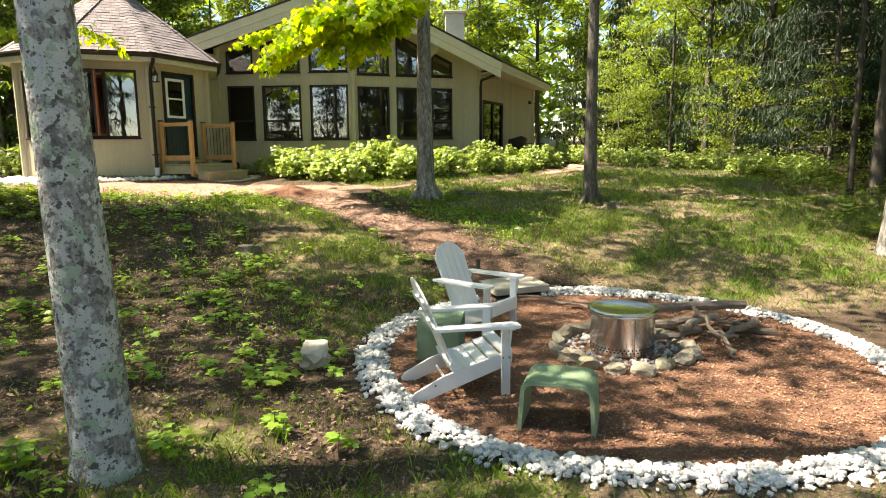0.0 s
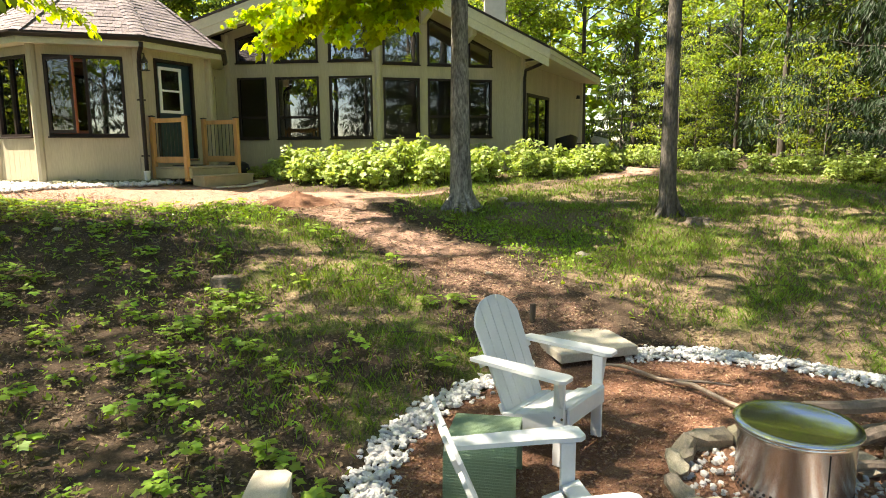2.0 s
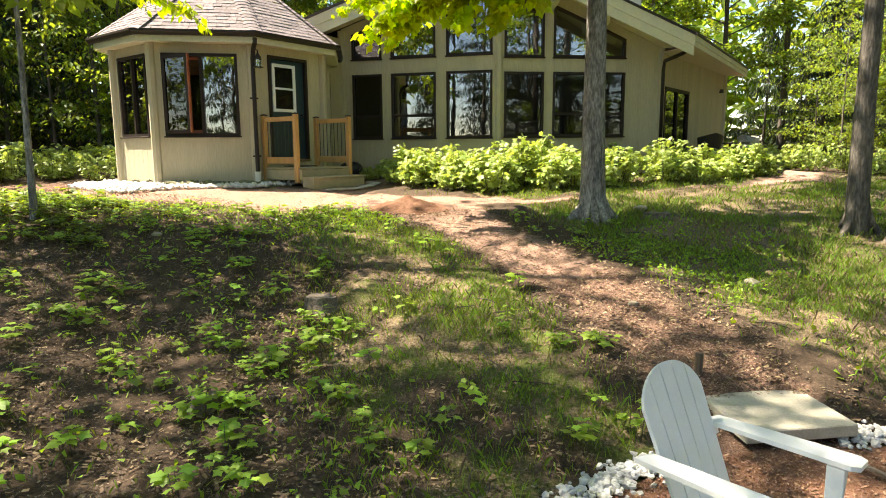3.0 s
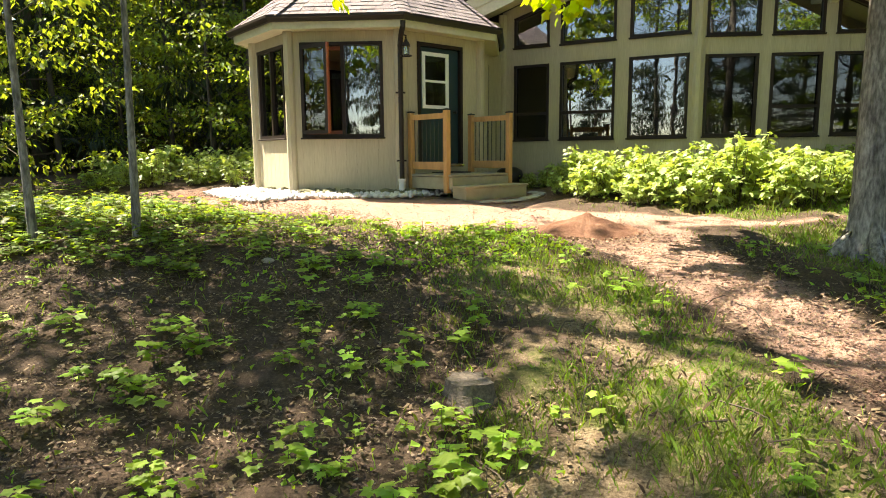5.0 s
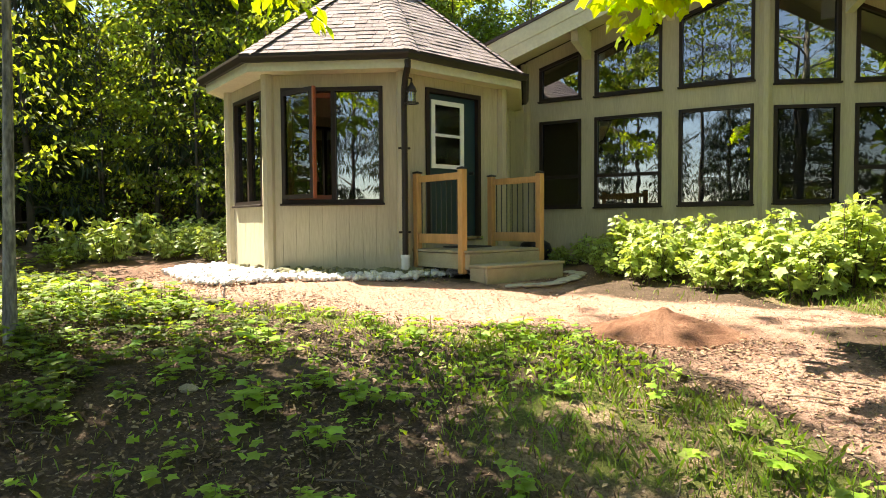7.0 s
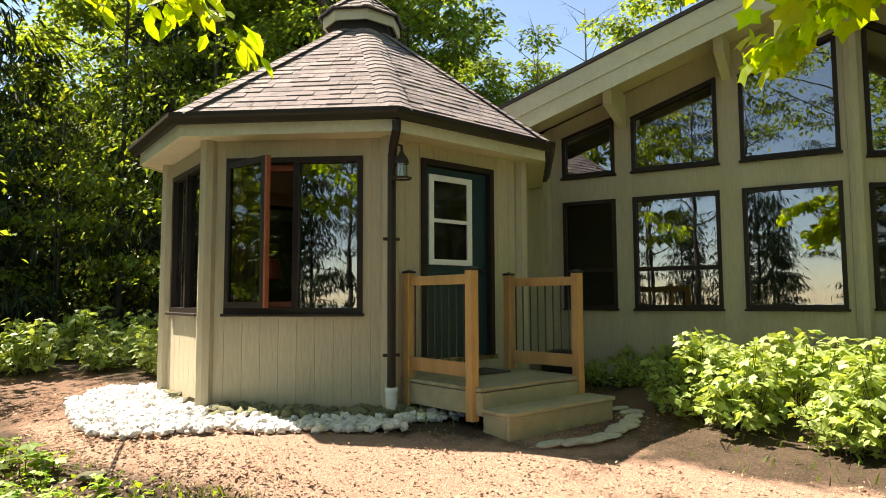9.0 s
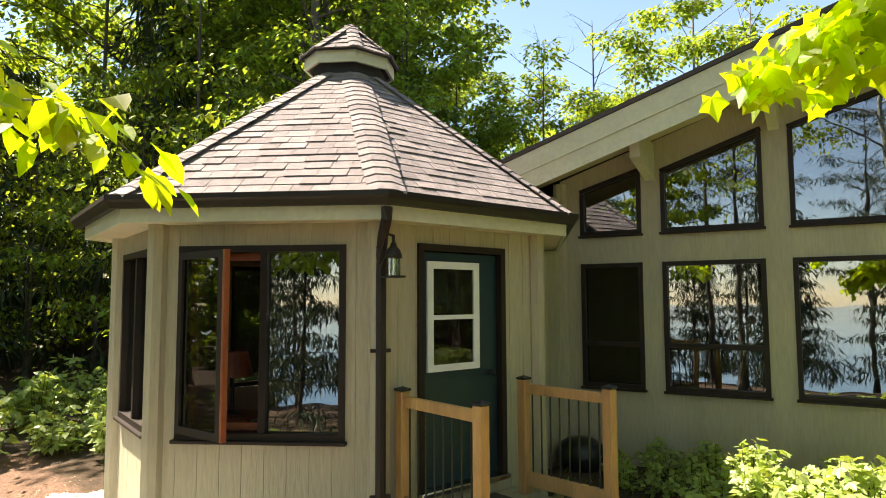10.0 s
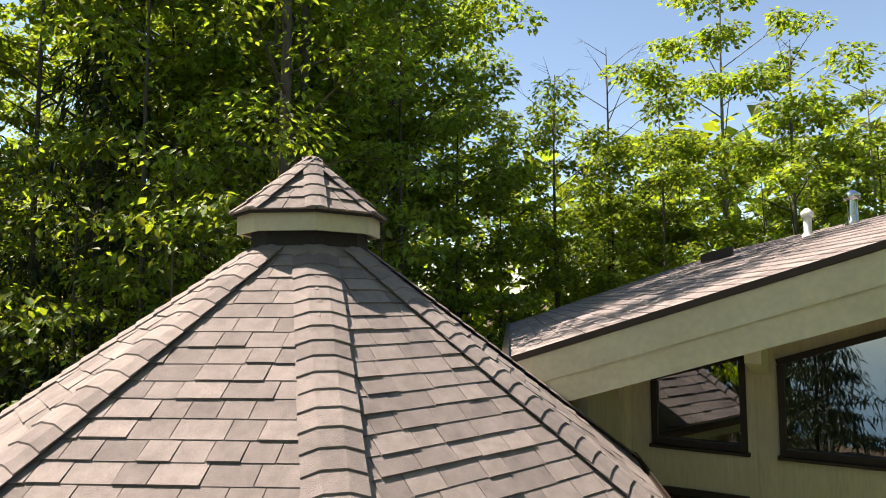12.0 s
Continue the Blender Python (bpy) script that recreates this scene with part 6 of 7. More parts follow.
M_LICHEN = lichen_bark()
MAPLE = tree_meshes(1, 15.0, 0.185, 0.5, 5.4, 5200, 0.19, (M_LICHEN, M_LEAF), lean=(-0.032, 0.0), flare=1.25, sides=20, clump=0.55)
place_tree("maple_tree", MAPLE, -2.23, 4.0, 0.0, 1.0, "grey maple trunk blotched with pale lichen", "yard trees")
MAPLE1 = tree_meshes(2, 15.5, 0.18, 0.46, 6.4, 20000, 0.2, (M_BARK, M_LEAF), flare=1.7, sides=16, lean=(-0.008, 0), clump=0.55, roots=6)
place_tree("maple_tree", MAPLE1, -0.36, 14.35, 0.4, 1.0, "straight maple with ridged grey bark and flared roots", "yard trees")
MAPLE2 = tree_meshes(3, 14.5, 0.135, 0.5, 4.2, 6000, 0.19, (M_BARKD, M_LEAF), flare=1.25, sides=16, lean=(0.012, 0), clump=0.55, roots=3)
place_tree("maple_tree", MAPLE2, 3.12, 13.75, 1.9, 1.0, "slim maple with dark grey bark on the lawn", "yard trees")
MAPLE3 = tree_meshes(4, 14.0, 0.2, 0.5, 3.4, 4000, 0.16, (M_BARK, M_LEAF), flare=1.25, sides=14, lean=(0.06, 0))
place_tree("maple_tree", MAPLE3, 7.1, 10.15, 0.2, 1.0, "grey maple trunk at the lawn's edge", "yard trees")
SAPL = tree_meshes(5, 6.4, 0.05, 0.45, 1.05, 1100, 0.125, (M_BARK, M_LEAF), flare=1.2, lobed=True, hang=0.7, limbs=12)
place_tree("maple_sapling", SAPL, -7.8, 11.36, 0.3, 1.0, "young maple with spreading yellow-green leaves", "young trees")
place_tree("maple_sapling", SAPL, -8.9, 10.85, 2.1, 1.05, "young maple with spreading yellow-green leaves", "young trees")

# canopy trees of the wood
W1 = tree_meshes(11, 19.0, 0.2, 0.30, 4.2, 6600, 0.245, (M_BARKF, M_LEAFD), limbs=26, puff=1.0)
W2 = tree_meshes(12, 17.0, 0.15, 0.22, 3.6, 6200, 0.233, (M_BARKF, M_LEAFD), shape="open", limbs=26, puff=1.0)
W3 = tree_meshes(13, 21.0, 0.24, 0.36, 4.6, 6800, 0.25, (M_BARKF, M_LEAFD), limbs=28, puff=1.0)
W4 = tree_meshes(14, 14.0, 0.13, 0.15, 3.0, 7600, 0.236, (M_BARKF, M_LEAFD), limbs=30, puff=1.05)
W5 = tree_meshes(19, 16.0, 0.15, 0.22, 3.3, 7400, 0.237, (M_BARK, M_LEAFD), shape="open", limbs=24, puff=1.0)
W6 = tree_meshes(20, 20.0, 0.17, 0.24, 2.7, 9500, 0.17, (M_BARKF, M_LEAFD), limbs=34, puff=1.15)
U1 = tree_meshes(15, 5.0, 0.035, 0.06, 1.8, 1700, 0.15, (M_BARKF, M_LEAF), limbs=20)
U2 = tree_meshes(16, 7.0, 0.05, 0.08, 2.2, 2000, 0.16, (M_BARKF, M_LEAFD), limbs=20, shape="open")
C1T = tree_meshes(17, 15.0, 0.17, 0.08, 3.0, 9000, 0.32, (M_BARKF, M_NEEDLE), shape="cone", limbs=60, hang=0.7, needles=True)
PINE = tree_meshes(21, 15.0, 0.16, 0.36, 3.0, 3600, 0.31, (M_BARKF, M_SILHOUETTE), shape="open", limbs=20, hang=0.4, needles=True)
SPRUCE = tree_meshes(22, 6.5, 0.07, 0.06, 1.5, 1800, 0.3, (M_BARKF, M_SILHOUETTE), shape="cone", limbs=34, hang=0.7, needles=True)
POLE = tree_meshes(18, 16.0, 0.09, 0.5, 2.4, 2500, 0.24, (M_BARKF, M_LEAFD), limbs=14)
rng = random.Random(42)


def clear_of(x, y):
    """Keeps the wood off the house, the yard, the walk and the sun's way to the roof."""
    if -9.5 < x < 6.4 and 12 < y < 33:
        return False
    if math.hypot(x - OC.x, y - OC.y) < 5.2:
        return False
    if -11.8 < x < 8.0 and -9 < y < 19:
        return False
    u, v = x - OC.x, y - OC.y
    if -12.0 < u < 0 and -3.6 < v < 3.8:
        return False
    return True


spots = []


def bearing(x, y):
    return math.degrees(math.atan2(-(x + 5.1), y - 13.4))


def growth(x, y):
    """How tall the wood grows behind the house, where the skyline has a gap."""
    az = bearing(x, y)
    return 0.5 if 20.0 < az < 30.0 else 0.7 if az <= 20.0 else 1.0


def scatter(n, box_, kinds, mind, label, name="forest_tree", group="wood", size=1.0):
    x0, x1, y0, y1 = box_
    done, tries = 0, 0
    rng = random.Random(int(x0 * 31 + y1 * 7 + n * 3) + 5)
    while done < n and tries < n * 60:
        tries += 1
        x, y = rng.uniform(x0, x1), rng.uniform(y0, y1)
        if name in ("forest_tree", "pole_tree") and y > 20 and 16.0 < bearing(x, y) < 29.5:
            continue
        if not clear_of(x, y) or any((x - a) ** 2 + (y - c) ** 2 < mind * mind for a, c in spots):
            continue
        spots.append((x, y))
        s = rng.uniform(0.82, 1.15) * size * growth(x, y)
        place_tree(name, rng.choice(kinds), x, y, rng.uniform(0, 6.3), s, label, group, sz=s * rng.uniform(0.9, 1.1))
        done += 1


T_LAB = "tall leafy tree with a dark trunk in the wood"
E_LAB = "leafy young tree at the wood's edge"
P_LAB = "slender dark pole tree at the wood's edge"
# right of the lawn
for x, y, r in ((12.2, 19.4, 0.2), (13.6, 16.6, 1.4), (13.4, 22.0, 2.2), (15.6, 18.6, 3.5), (11.4, 23.4, 4.2), (14.2, 13.0, 5.0)):
    place_tree("spruce_tree", C1T, x, y, r, 1.0, "dark spruce at the shady edge of the lawn", "wood")
    spots.append((x, y))
scatter(9, (8.8, 19, 10, 26), [W1, W2, W3, C1T], 2.1, T_LAB)
scatter(12, (6.8, 22, 24, 38), [W1, W2, W4, W3], 2.3, T_LAB)
scatter(14, (8.6, 17, 12, 30), [POLE, POLE, U2], 1.0, P_LAB, "pole_tree", "pole trees")
scatter(18, (6.8, 20, 24, 36), [U1, U2, U2], 1.0, E_LAB, "young_tree", "young growth")
scatter(12, (9.0, 17, 12, 26), [U1, U2, U2], 1.0, E_LAB, "young_tree", "young growth")
scatter(20, (8.5, 30, 26, 46), [SPRUCE], 1.4, "dark young spruce deep in the wood", "young_spruce", "young growth", size=1.8)
# behind the house
scatter(14, (-14, 14, 35, 46), [W2, W4, W4], 2.6, T_LAB, size=0.92)
# airy sunlit trees just behind the house
for x, y, kd, r, s in ((-11.9, 35.3, W4, 0.4, 0.86), (-10.9, 38.6, W4, 2.4, 1.0), (-8.5, 35.1, W4, 4.1, 0.74), (-6.8, 38.3, W5, 1.1, 0.96), (-4.7, 36.4, W4, 1.1, 0.88), (-2.4, 39.3, W5, 5.0, 0.72), (2.0, 37.0, W4, 3.0, 1.0), (5.2, 36.0, W4, 1.4, 1.1), (-13.3, 30.5, W4, 0.7, 0.74), (-13.4, 33.8, W4, 2.2, 0.64), (-14.6, 28.6, W4, 3.6, 0.72), (-13.0, 22.7, W6, 2.0, 0.9), (-15.2, 26.0, W6, 4.4, 1.0), (-17.6, 28.2, W3, 0.7, 1.0), (-21.2, 24.8, W1, 3.1, 1.0), (-24.0, 20.5, W3, 1.6, 1.0), (-22.5, 28.4, W3, 5.2, 1.0)):
    place_tree("forest_tree", kd, x, y, r, s, "airy sunlit tree behind the house", "wood")
scatter(16, (-15, 4, 33.5, 40), [U2, U2, U1], 1.4, E_LAB, "young_tree", "young growth")
# left wood, beyond a sunny clearing
scatter(12, (-27, -10.5, 26, 42), [W1, W3, W2, W3], 2.2, T_LAB)
scatter(9, (-38, -26, 8, 22), [W1, W3, C1T, W2], 2.2, T_LAB)
scatter(8, (-22, -12, 21, 32), [POLE, POLE, U2], 1.1, P_LAB, "pole_tree", "pole trees")
scatter(16, (-29, -17, 13, 27), [U2, SPRUCE, U2], 1.2, E_LAB, "young_tree", "young growth")
scatter(22, (-33, -19, 17, 36), [SPRUCE], 1.3, "dark young spruce deep in the wood", "young_spruce", "young growth", size=1.6)
scatter(7, (-36, -21, 29, 44), [W1, W3], 2.6, T_LAB)
# shore trees behind the start and beside it, mirrored in the panes; trees added out of view dapple the bank
# SHADE: tall crown added outside the view only to cast dappled shade
SHADE = tree_meshes(8, 20.5, 0.2, 0.6, 4.4, 2600, 0.2, (M_BARK, M_LEAF), limbs=20, clump=0.5)
for x, y, kd, r in ((-14.8, 24.6, POLE, 1.0), (-11.3, 5.4, SHADE, 0.7), (-14.8, 9.0, MAPLE2, 2.6), (-7.6, 0.5, MAPLE2, 2.0), (-27.5, 16.0, W1, 2.0), (-28.0, 11.0, W3, 4.0), (-12.6, 6.2, SHADE, 4.0), (-15.6, 5.0, SHADE, 2.0), (-14.4, 8.0, SHADE, 5.2), ):
    place_tree("added_tree", kd, x, y, r, 1.0, "tall tree at the yard's edge, mostly unseen and added for shade", "yard trees")
place_tree("added_tree", SHADE, -12.6, 11.3, 3.1, 1.22, "tall tree at the yard's edge, mostly unseen and added for shade", "yard trees")
# dark needles put the backlit silhouettes mirrored in the panes into the colour
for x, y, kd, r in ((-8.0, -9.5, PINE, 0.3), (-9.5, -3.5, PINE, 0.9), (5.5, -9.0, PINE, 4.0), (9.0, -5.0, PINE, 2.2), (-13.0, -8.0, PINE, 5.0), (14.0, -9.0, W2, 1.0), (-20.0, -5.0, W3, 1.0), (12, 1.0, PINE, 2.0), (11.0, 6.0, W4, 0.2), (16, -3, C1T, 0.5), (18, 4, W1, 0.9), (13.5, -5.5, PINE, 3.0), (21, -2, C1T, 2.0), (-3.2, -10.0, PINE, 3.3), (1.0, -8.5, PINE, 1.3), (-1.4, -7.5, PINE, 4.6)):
    place_tree("shore_tree", kd, x, y, r, 1.0, "tall shore tree for the panes, mostly coloured dark as if backlit", "yard trees")
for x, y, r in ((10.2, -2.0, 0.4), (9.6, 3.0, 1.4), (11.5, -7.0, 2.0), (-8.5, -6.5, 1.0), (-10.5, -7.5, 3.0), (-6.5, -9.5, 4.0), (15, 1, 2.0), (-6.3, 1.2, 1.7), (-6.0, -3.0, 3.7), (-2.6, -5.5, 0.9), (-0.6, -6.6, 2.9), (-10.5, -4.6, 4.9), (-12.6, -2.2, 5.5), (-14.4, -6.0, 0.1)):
    place_tree("young_spruce", SPRUCE, x, y, r, 1.2, "young spruce near the shore, added dark for the panes", "young growth")
for x, y, kd, r in ((-13.2, 22.6, U2, 0.2), (-12.2, 24.6, U2, 2.2), (-17.0, 8.0, U2, 0.3), (-19.0, 10.5, U2, 1.3), (-16.2, 13.8, U2, 2.3), (-20.5, 8.0, U2, 3.3), (-14.9, 14.6, U1, 5.0), (-14.4, 21.6, U2, 1.8), (-16.0, 23.6, U2, 3.4), (-21.0, 21.5, U2, 5.4)):
    place_tree("young_tree", kd, x, y, r, 1.0, "leafy young tree in a patch of sun", "young growth")

# the wood's far depth, leaf masses too distant to tell apart
far = MB()
frnd = random.Random(6)
for i in range(40000):
    a = radians(frnd.uniform(-35, 205))
    r = frnd.uniform(44, 62)
    x, y = r * math.cos(a) - 3, r * math.sin(a) + 14
    z = 1.0 + 16.0 * frnd.random() ** 1.9 + 1.5 * math.sin(a * 9) + 1.0 * math.sin(a * 23)
    if z < 0.8:
        continue
    add_leaf(far, quadleaf(1.0), Vector((x, y, z)), Vector((frnd.gauss(0, 1), frnd.gauss(0, 1), frnd.gauss(-0.3, 0.5))), Vector((frnd.gauss(0, 0.6), frnd.gauss(0, 0.6), 1)), frnd.uniform(0.8, 1.9))
tagged(put("far_woods", far, [M_LEAFD]), "distant green depth of the wood", "woods", kind="stuff")

# a small shed deep in the left wood
t = thing("shed", "small dark wooden shed in the wood", "shed", m=pose(-24.5, 26.0, 1.2, 0, 0, 30))
b = MB()
b.box((2.4, 2.8, 2.2), pose(0, 0, 1.1))
put("wall", b, [M_INTD], t)
b = MB()
b.prism([(-1.5, -1.7, 2.1), (0, -1.7, 3.0), (1.5, -1.7, 2.1), (1.5, -1.7, 2.2), (0, -1.7, 3.1), (-1.5, -1.7, 2.2)], (0, 3.4, 0))
put("roof", b, [M_SLAB], t)

# ---- hanging sprays of leaves close to the walk ----
BIGLEAF = palmate(0.085, 5, 0.4)
OVAL = ([Vector((0, 0, 0)), Vector((0.03, 0.035, 0.006)), Vector((0.024, 0.08, 0.0)), Vector((0, 0.12, -0.012)), Vector((-0.024, 0.08, 0.0)), Vector((-0.03, 0.035, 0.006))], [(0, 1, 2, 3), (0, 3, 4, 5)])
# brighter than the crown leaves: the sunlit look is put into the colour
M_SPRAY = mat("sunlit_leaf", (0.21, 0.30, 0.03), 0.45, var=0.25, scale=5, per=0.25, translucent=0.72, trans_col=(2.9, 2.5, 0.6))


def spray(name, label, pts, r, n, shape, seed, sub=6, sublen=0.6, sag=0.5, big=1.0, flat=0.25):
    """A leafy branch along points with side twigs."""
    rnd = random.Random(seed)
    pts = [Vector(p) for p in pts]
    t = thing(name, label, "branch", "leafy branches")
    w, lv = MB(), MB()
    w.tube(pts, [r * (1 - 0.85 * i / (len(pts) - 1)) for i in range(len(pts))], 6, cap=False)
    twigs = []
    for i in range(sub):
        f = 0.2 + 0.8 * (i + rnd.random()) / sub
        k2 = min(len(pts) - 2, int(f * (len(pts) - 1)))
        p = pts[k2].lerp(pts[k2 + 1], f * (len(pts) - 1) - k2)
        d = (pts[k2 + 1] - pts[k2]).normalized()
        sd = Vector((-d.y, d.x, 0)) * rnd.choice((-1, 1))
        q = p + (d * 0.5 + sd * rnd.uniform(0.4, 1.0) + Vector((0, 0, rnd.uniform(-flat - 0.2, flat * 0.6)))) * sublen * rnd.uniform(0.5, 1.1)
        w.tube([p, q], [r * 0.3, r * 0.08], 4, cap=False)
        twigs.append((p, q))
    twigs.append((pts[-2], pts[-1]))
    for i in range(n):
        p, q = rnd.choice(twigs)
        c = p.lerp(q, rnd.random() ** 0.6) + Vector((rnd.gauss(0, 1), rnd.gauss(0, 1), rnd.gauss(0, 0.6))) * 0.07 * big
        d = (q - p).normalized() * 0.6 + Vector((rnd.gauss(0, 0.6), rnd.gauss(0, 0.6), rnd.gauss(-sag, 0.3)))
        add_leaf(lv, shape, c, d, Vector((rnd.gauss(0, 0.4), rnd.gauss(0, 0.4), 1)), rnd.uniform(0.7, 1.3) * big)
    put("bough", w, [M_BARK], t)
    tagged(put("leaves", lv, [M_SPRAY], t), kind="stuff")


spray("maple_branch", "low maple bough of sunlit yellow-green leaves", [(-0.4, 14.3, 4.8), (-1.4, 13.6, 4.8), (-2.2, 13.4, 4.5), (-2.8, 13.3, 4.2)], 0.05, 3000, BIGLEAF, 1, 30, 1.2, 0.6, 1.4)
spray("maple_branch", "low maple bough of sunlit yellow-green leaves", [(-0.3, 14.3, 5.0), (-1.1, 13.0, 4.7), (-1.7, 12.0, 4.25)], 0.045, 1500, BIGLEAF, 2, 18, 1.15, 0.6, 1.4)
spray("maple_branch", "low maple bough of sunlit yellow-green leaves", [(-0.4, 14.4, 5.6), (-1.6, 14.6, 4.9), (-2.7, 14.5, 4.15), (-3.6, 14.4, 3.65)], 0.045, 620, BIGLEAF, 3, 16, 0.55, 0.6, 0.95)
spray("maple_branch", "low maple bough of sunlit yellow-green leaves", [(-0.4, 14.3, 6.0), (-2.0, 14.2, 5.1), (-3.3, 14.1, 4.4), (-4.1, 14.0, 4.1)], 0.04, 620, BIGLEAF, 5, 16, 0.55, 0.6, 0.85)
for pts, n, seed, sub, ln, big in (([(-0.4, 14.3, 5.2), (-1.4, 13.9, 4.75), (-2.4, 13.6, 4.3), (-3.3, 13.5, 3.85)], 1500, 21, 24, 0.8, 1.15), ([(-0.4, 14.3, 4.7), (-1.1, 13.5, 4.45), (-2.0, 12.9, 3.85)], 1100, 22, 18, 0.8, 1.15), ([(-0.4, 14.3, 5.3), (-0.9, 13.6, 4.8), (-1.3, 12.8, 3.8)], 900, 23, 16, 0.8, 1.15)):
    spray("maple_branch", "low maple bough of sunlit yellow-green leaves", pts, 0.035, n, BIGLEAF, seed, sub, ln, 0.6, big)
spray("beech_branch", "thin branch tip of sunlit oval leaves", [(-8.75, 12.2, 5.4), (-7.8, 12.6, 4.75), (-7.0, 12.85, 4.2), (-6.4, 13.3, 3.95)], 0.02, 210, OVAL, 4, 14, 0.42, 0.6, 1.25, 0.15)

# ---- thimbleberry bed along the house ----
BERRY, BERRYF = palmate(0.064, 5, 0.55), palmate(0.075, 3, 0.5)


def berry_mesh(seed, n=330, h=0.9, w=0.5, leaf=BERRY):
    rnd = random.Random(seed)
    b, wood = MB(), MB()
    stems = []
    for i in range(17):
        a, r = rnd.uniform(0, 6.3), w * math.sqrt(rnd.random())
        top = Vector((r * math.cos(a), r * math.sin(a), h * (1 - 0.4 * (r / w) ** 2) * rnd.uniform(0.55, 1.15)))
        foot = Vector((top.x * 0.5, top.y * 0.5, 0))
        wood.tube([foot, top], [0.007, 0.004], 3, cap=False)
        stems.append((foot, top))
    for i in range(n):
        foot, top = stems[i % 17]
        f = 1 - 0.75 * rnd.random() ** 1.6
        p = foot.lerp(top, f)
        a = rnd.uniform(0, 6.3)
        reach = rnd.uniform(0.03, 0.15) * (1.25 - 0.6 * f)
        p = p + Vector((math.cos(a) * reach, math.sin(a) * reach, rnd.uniform(-0.03, 0.05)))
        d = Vector((math.cos(a) + rnd.gauss(0, 0.3), math.sin(a) + rnd.gauss(0, 0.3), rnd.uniform(-0.9, 0.25)))
        add_leaf(b, leaf, p, d, Vector((rnd.gauss(0, 0.45), rnd.gauss(0, 0.45), 1)), rnd.uniform(0.7, 1.75))
    return wood.mesh("stalk", [M_TWIG]), b.mesh("foliage", [M_BERRY])


BM = [berry_mesh(200 + i) for i in range(5)]
BE = [berry_mesh(220 + i, 210, leaf=BERRYF) for i in range(4)]
rng = random.Random(9)


def bush(x, y, s, label, group):
    t = thing("thimbleberry_bush", label, "shrub", group, m=Matrix.Translation((x, y, gh(x, y) - 0.03)) @ Matrix.Rotation(rng.random() * 6.3, 4, "Z") @ Matrix.Scale(s, 4))
    st, fo = rng.choice(BE if group == "edge shrubs" else BM)
    put("stalk", st, None, t)
    put("foliage", fo, None, t)


BED = [(-4.35, 17.4), (-3.8, 16.5), (-3.3, 16.1), (-2.2, 16.35), (-0.6, 17.0), (0.8, 17.6), (2.0, 18.4), (3.2, 19.6)]
n = 0
for i in range(260):
    x = rng.uniform(-4.5, 3.6)
    yf = np.interp(x, [p[0] for p in BED], [p[1] for p in BED])
    yb = 19.7 if x < -2.7 else 19.8 + 0.36 * (x + 2.7)
    yb = min(yb, 21.2)
    if x < -3.9:
        yb = min(yb, 18.8)
    if yb - yf < 0.2:
        continue
    y = yf + (yb - yf) * rng.random() ** 1.15
    bush(x, y, rng.uniform(0.55, 1.1) * (0.72 if x > 1.2 else 1.0), "pale green broad-leaved shrub along the house", "shrub bed")
    n += 1
    if n > 110:
        break
# the shrubs run on past the terrace to the wood and lie in the far left clearing
for i in range(95):
    f = rng.random()
    if i < 55:
        x, y = 3.5 + 6.5 * f + rng.gauss(0, 0.3), 22.5 - 7.0 * f + rng.uniform(-0.3, 3.0)
    else:
        x, y = rng.uniform(-17, -11.6), rng.uniform(16.6, 22)
    bush(x, y, rng.uniform(0.7, 1.15) * (0.75 if i < 55 else 1.0), "pale green broad-leaved shrub at the wood's edge", "edge shrubs")
# low leafy plants in the shade beside the steps
for x, y, q in ((-4.9, 18.7, 0.5), (-5.4, 19.2, 0.45), (-4.6, 19.3, 0.6), (-5.8, 19.4, 0.4), (-4.9, 19.8, 0.6), (-5.5, 19.9, 0.5), (-4.5, 18.4, 0.55), (-5.1, 19.4, 0.5), (-6.0, 19.9, 0.4)):
    bush(x, y, q, "low leafy plant in the shade beside the steps", "shade plants")

# ---- maple seedlings on the bank ----
SEEDL = palmate(0.05, 5, 0.25)


def seedling_mesh(seed, h=0.16):
    rnd = random.Random(seed)
    b = MB()
    k2 = rnd.randint(1, 3)
    for s in range(k2):
        a0 = rnd.uniform(0, 6.3)
        bx, by = rnd.uniform(-0.06, 0.06), rnd.uniform(-0.06, 0.06)
        hh = h * rnd.uniform(0.6, 1.3)
        b.tube([(bx, by, -0.02), (bx * 1.4, by * 1.4, hh)], [0.003, 0.002], 4, mi=1, cap=False)
        for i in range(rnd.randint(4, 7)):
            a = a0 + i * 1.6 + rnd.uniform(-0.3, 0.3)
            z = hh * (0.55 + 0.5 * rnd.random())
            p = Vector((bx * 1.4 + 0.035 * math.cos(a), by * 1.4 + 0.035 * math.sin(a), z))
            add_leaf(b, SEEDL, p, Vector((math.cos(a), math.sin(a), rnd.uniform(-0.35, 0.15))), Vector((rnd.gauss(0, 0.25), rnd.gauss(0, 0.25), 1)), rnd.uniform(0.7, 1.5))
    return b.mesh("seedling", [M_SEED, M_TWIG])


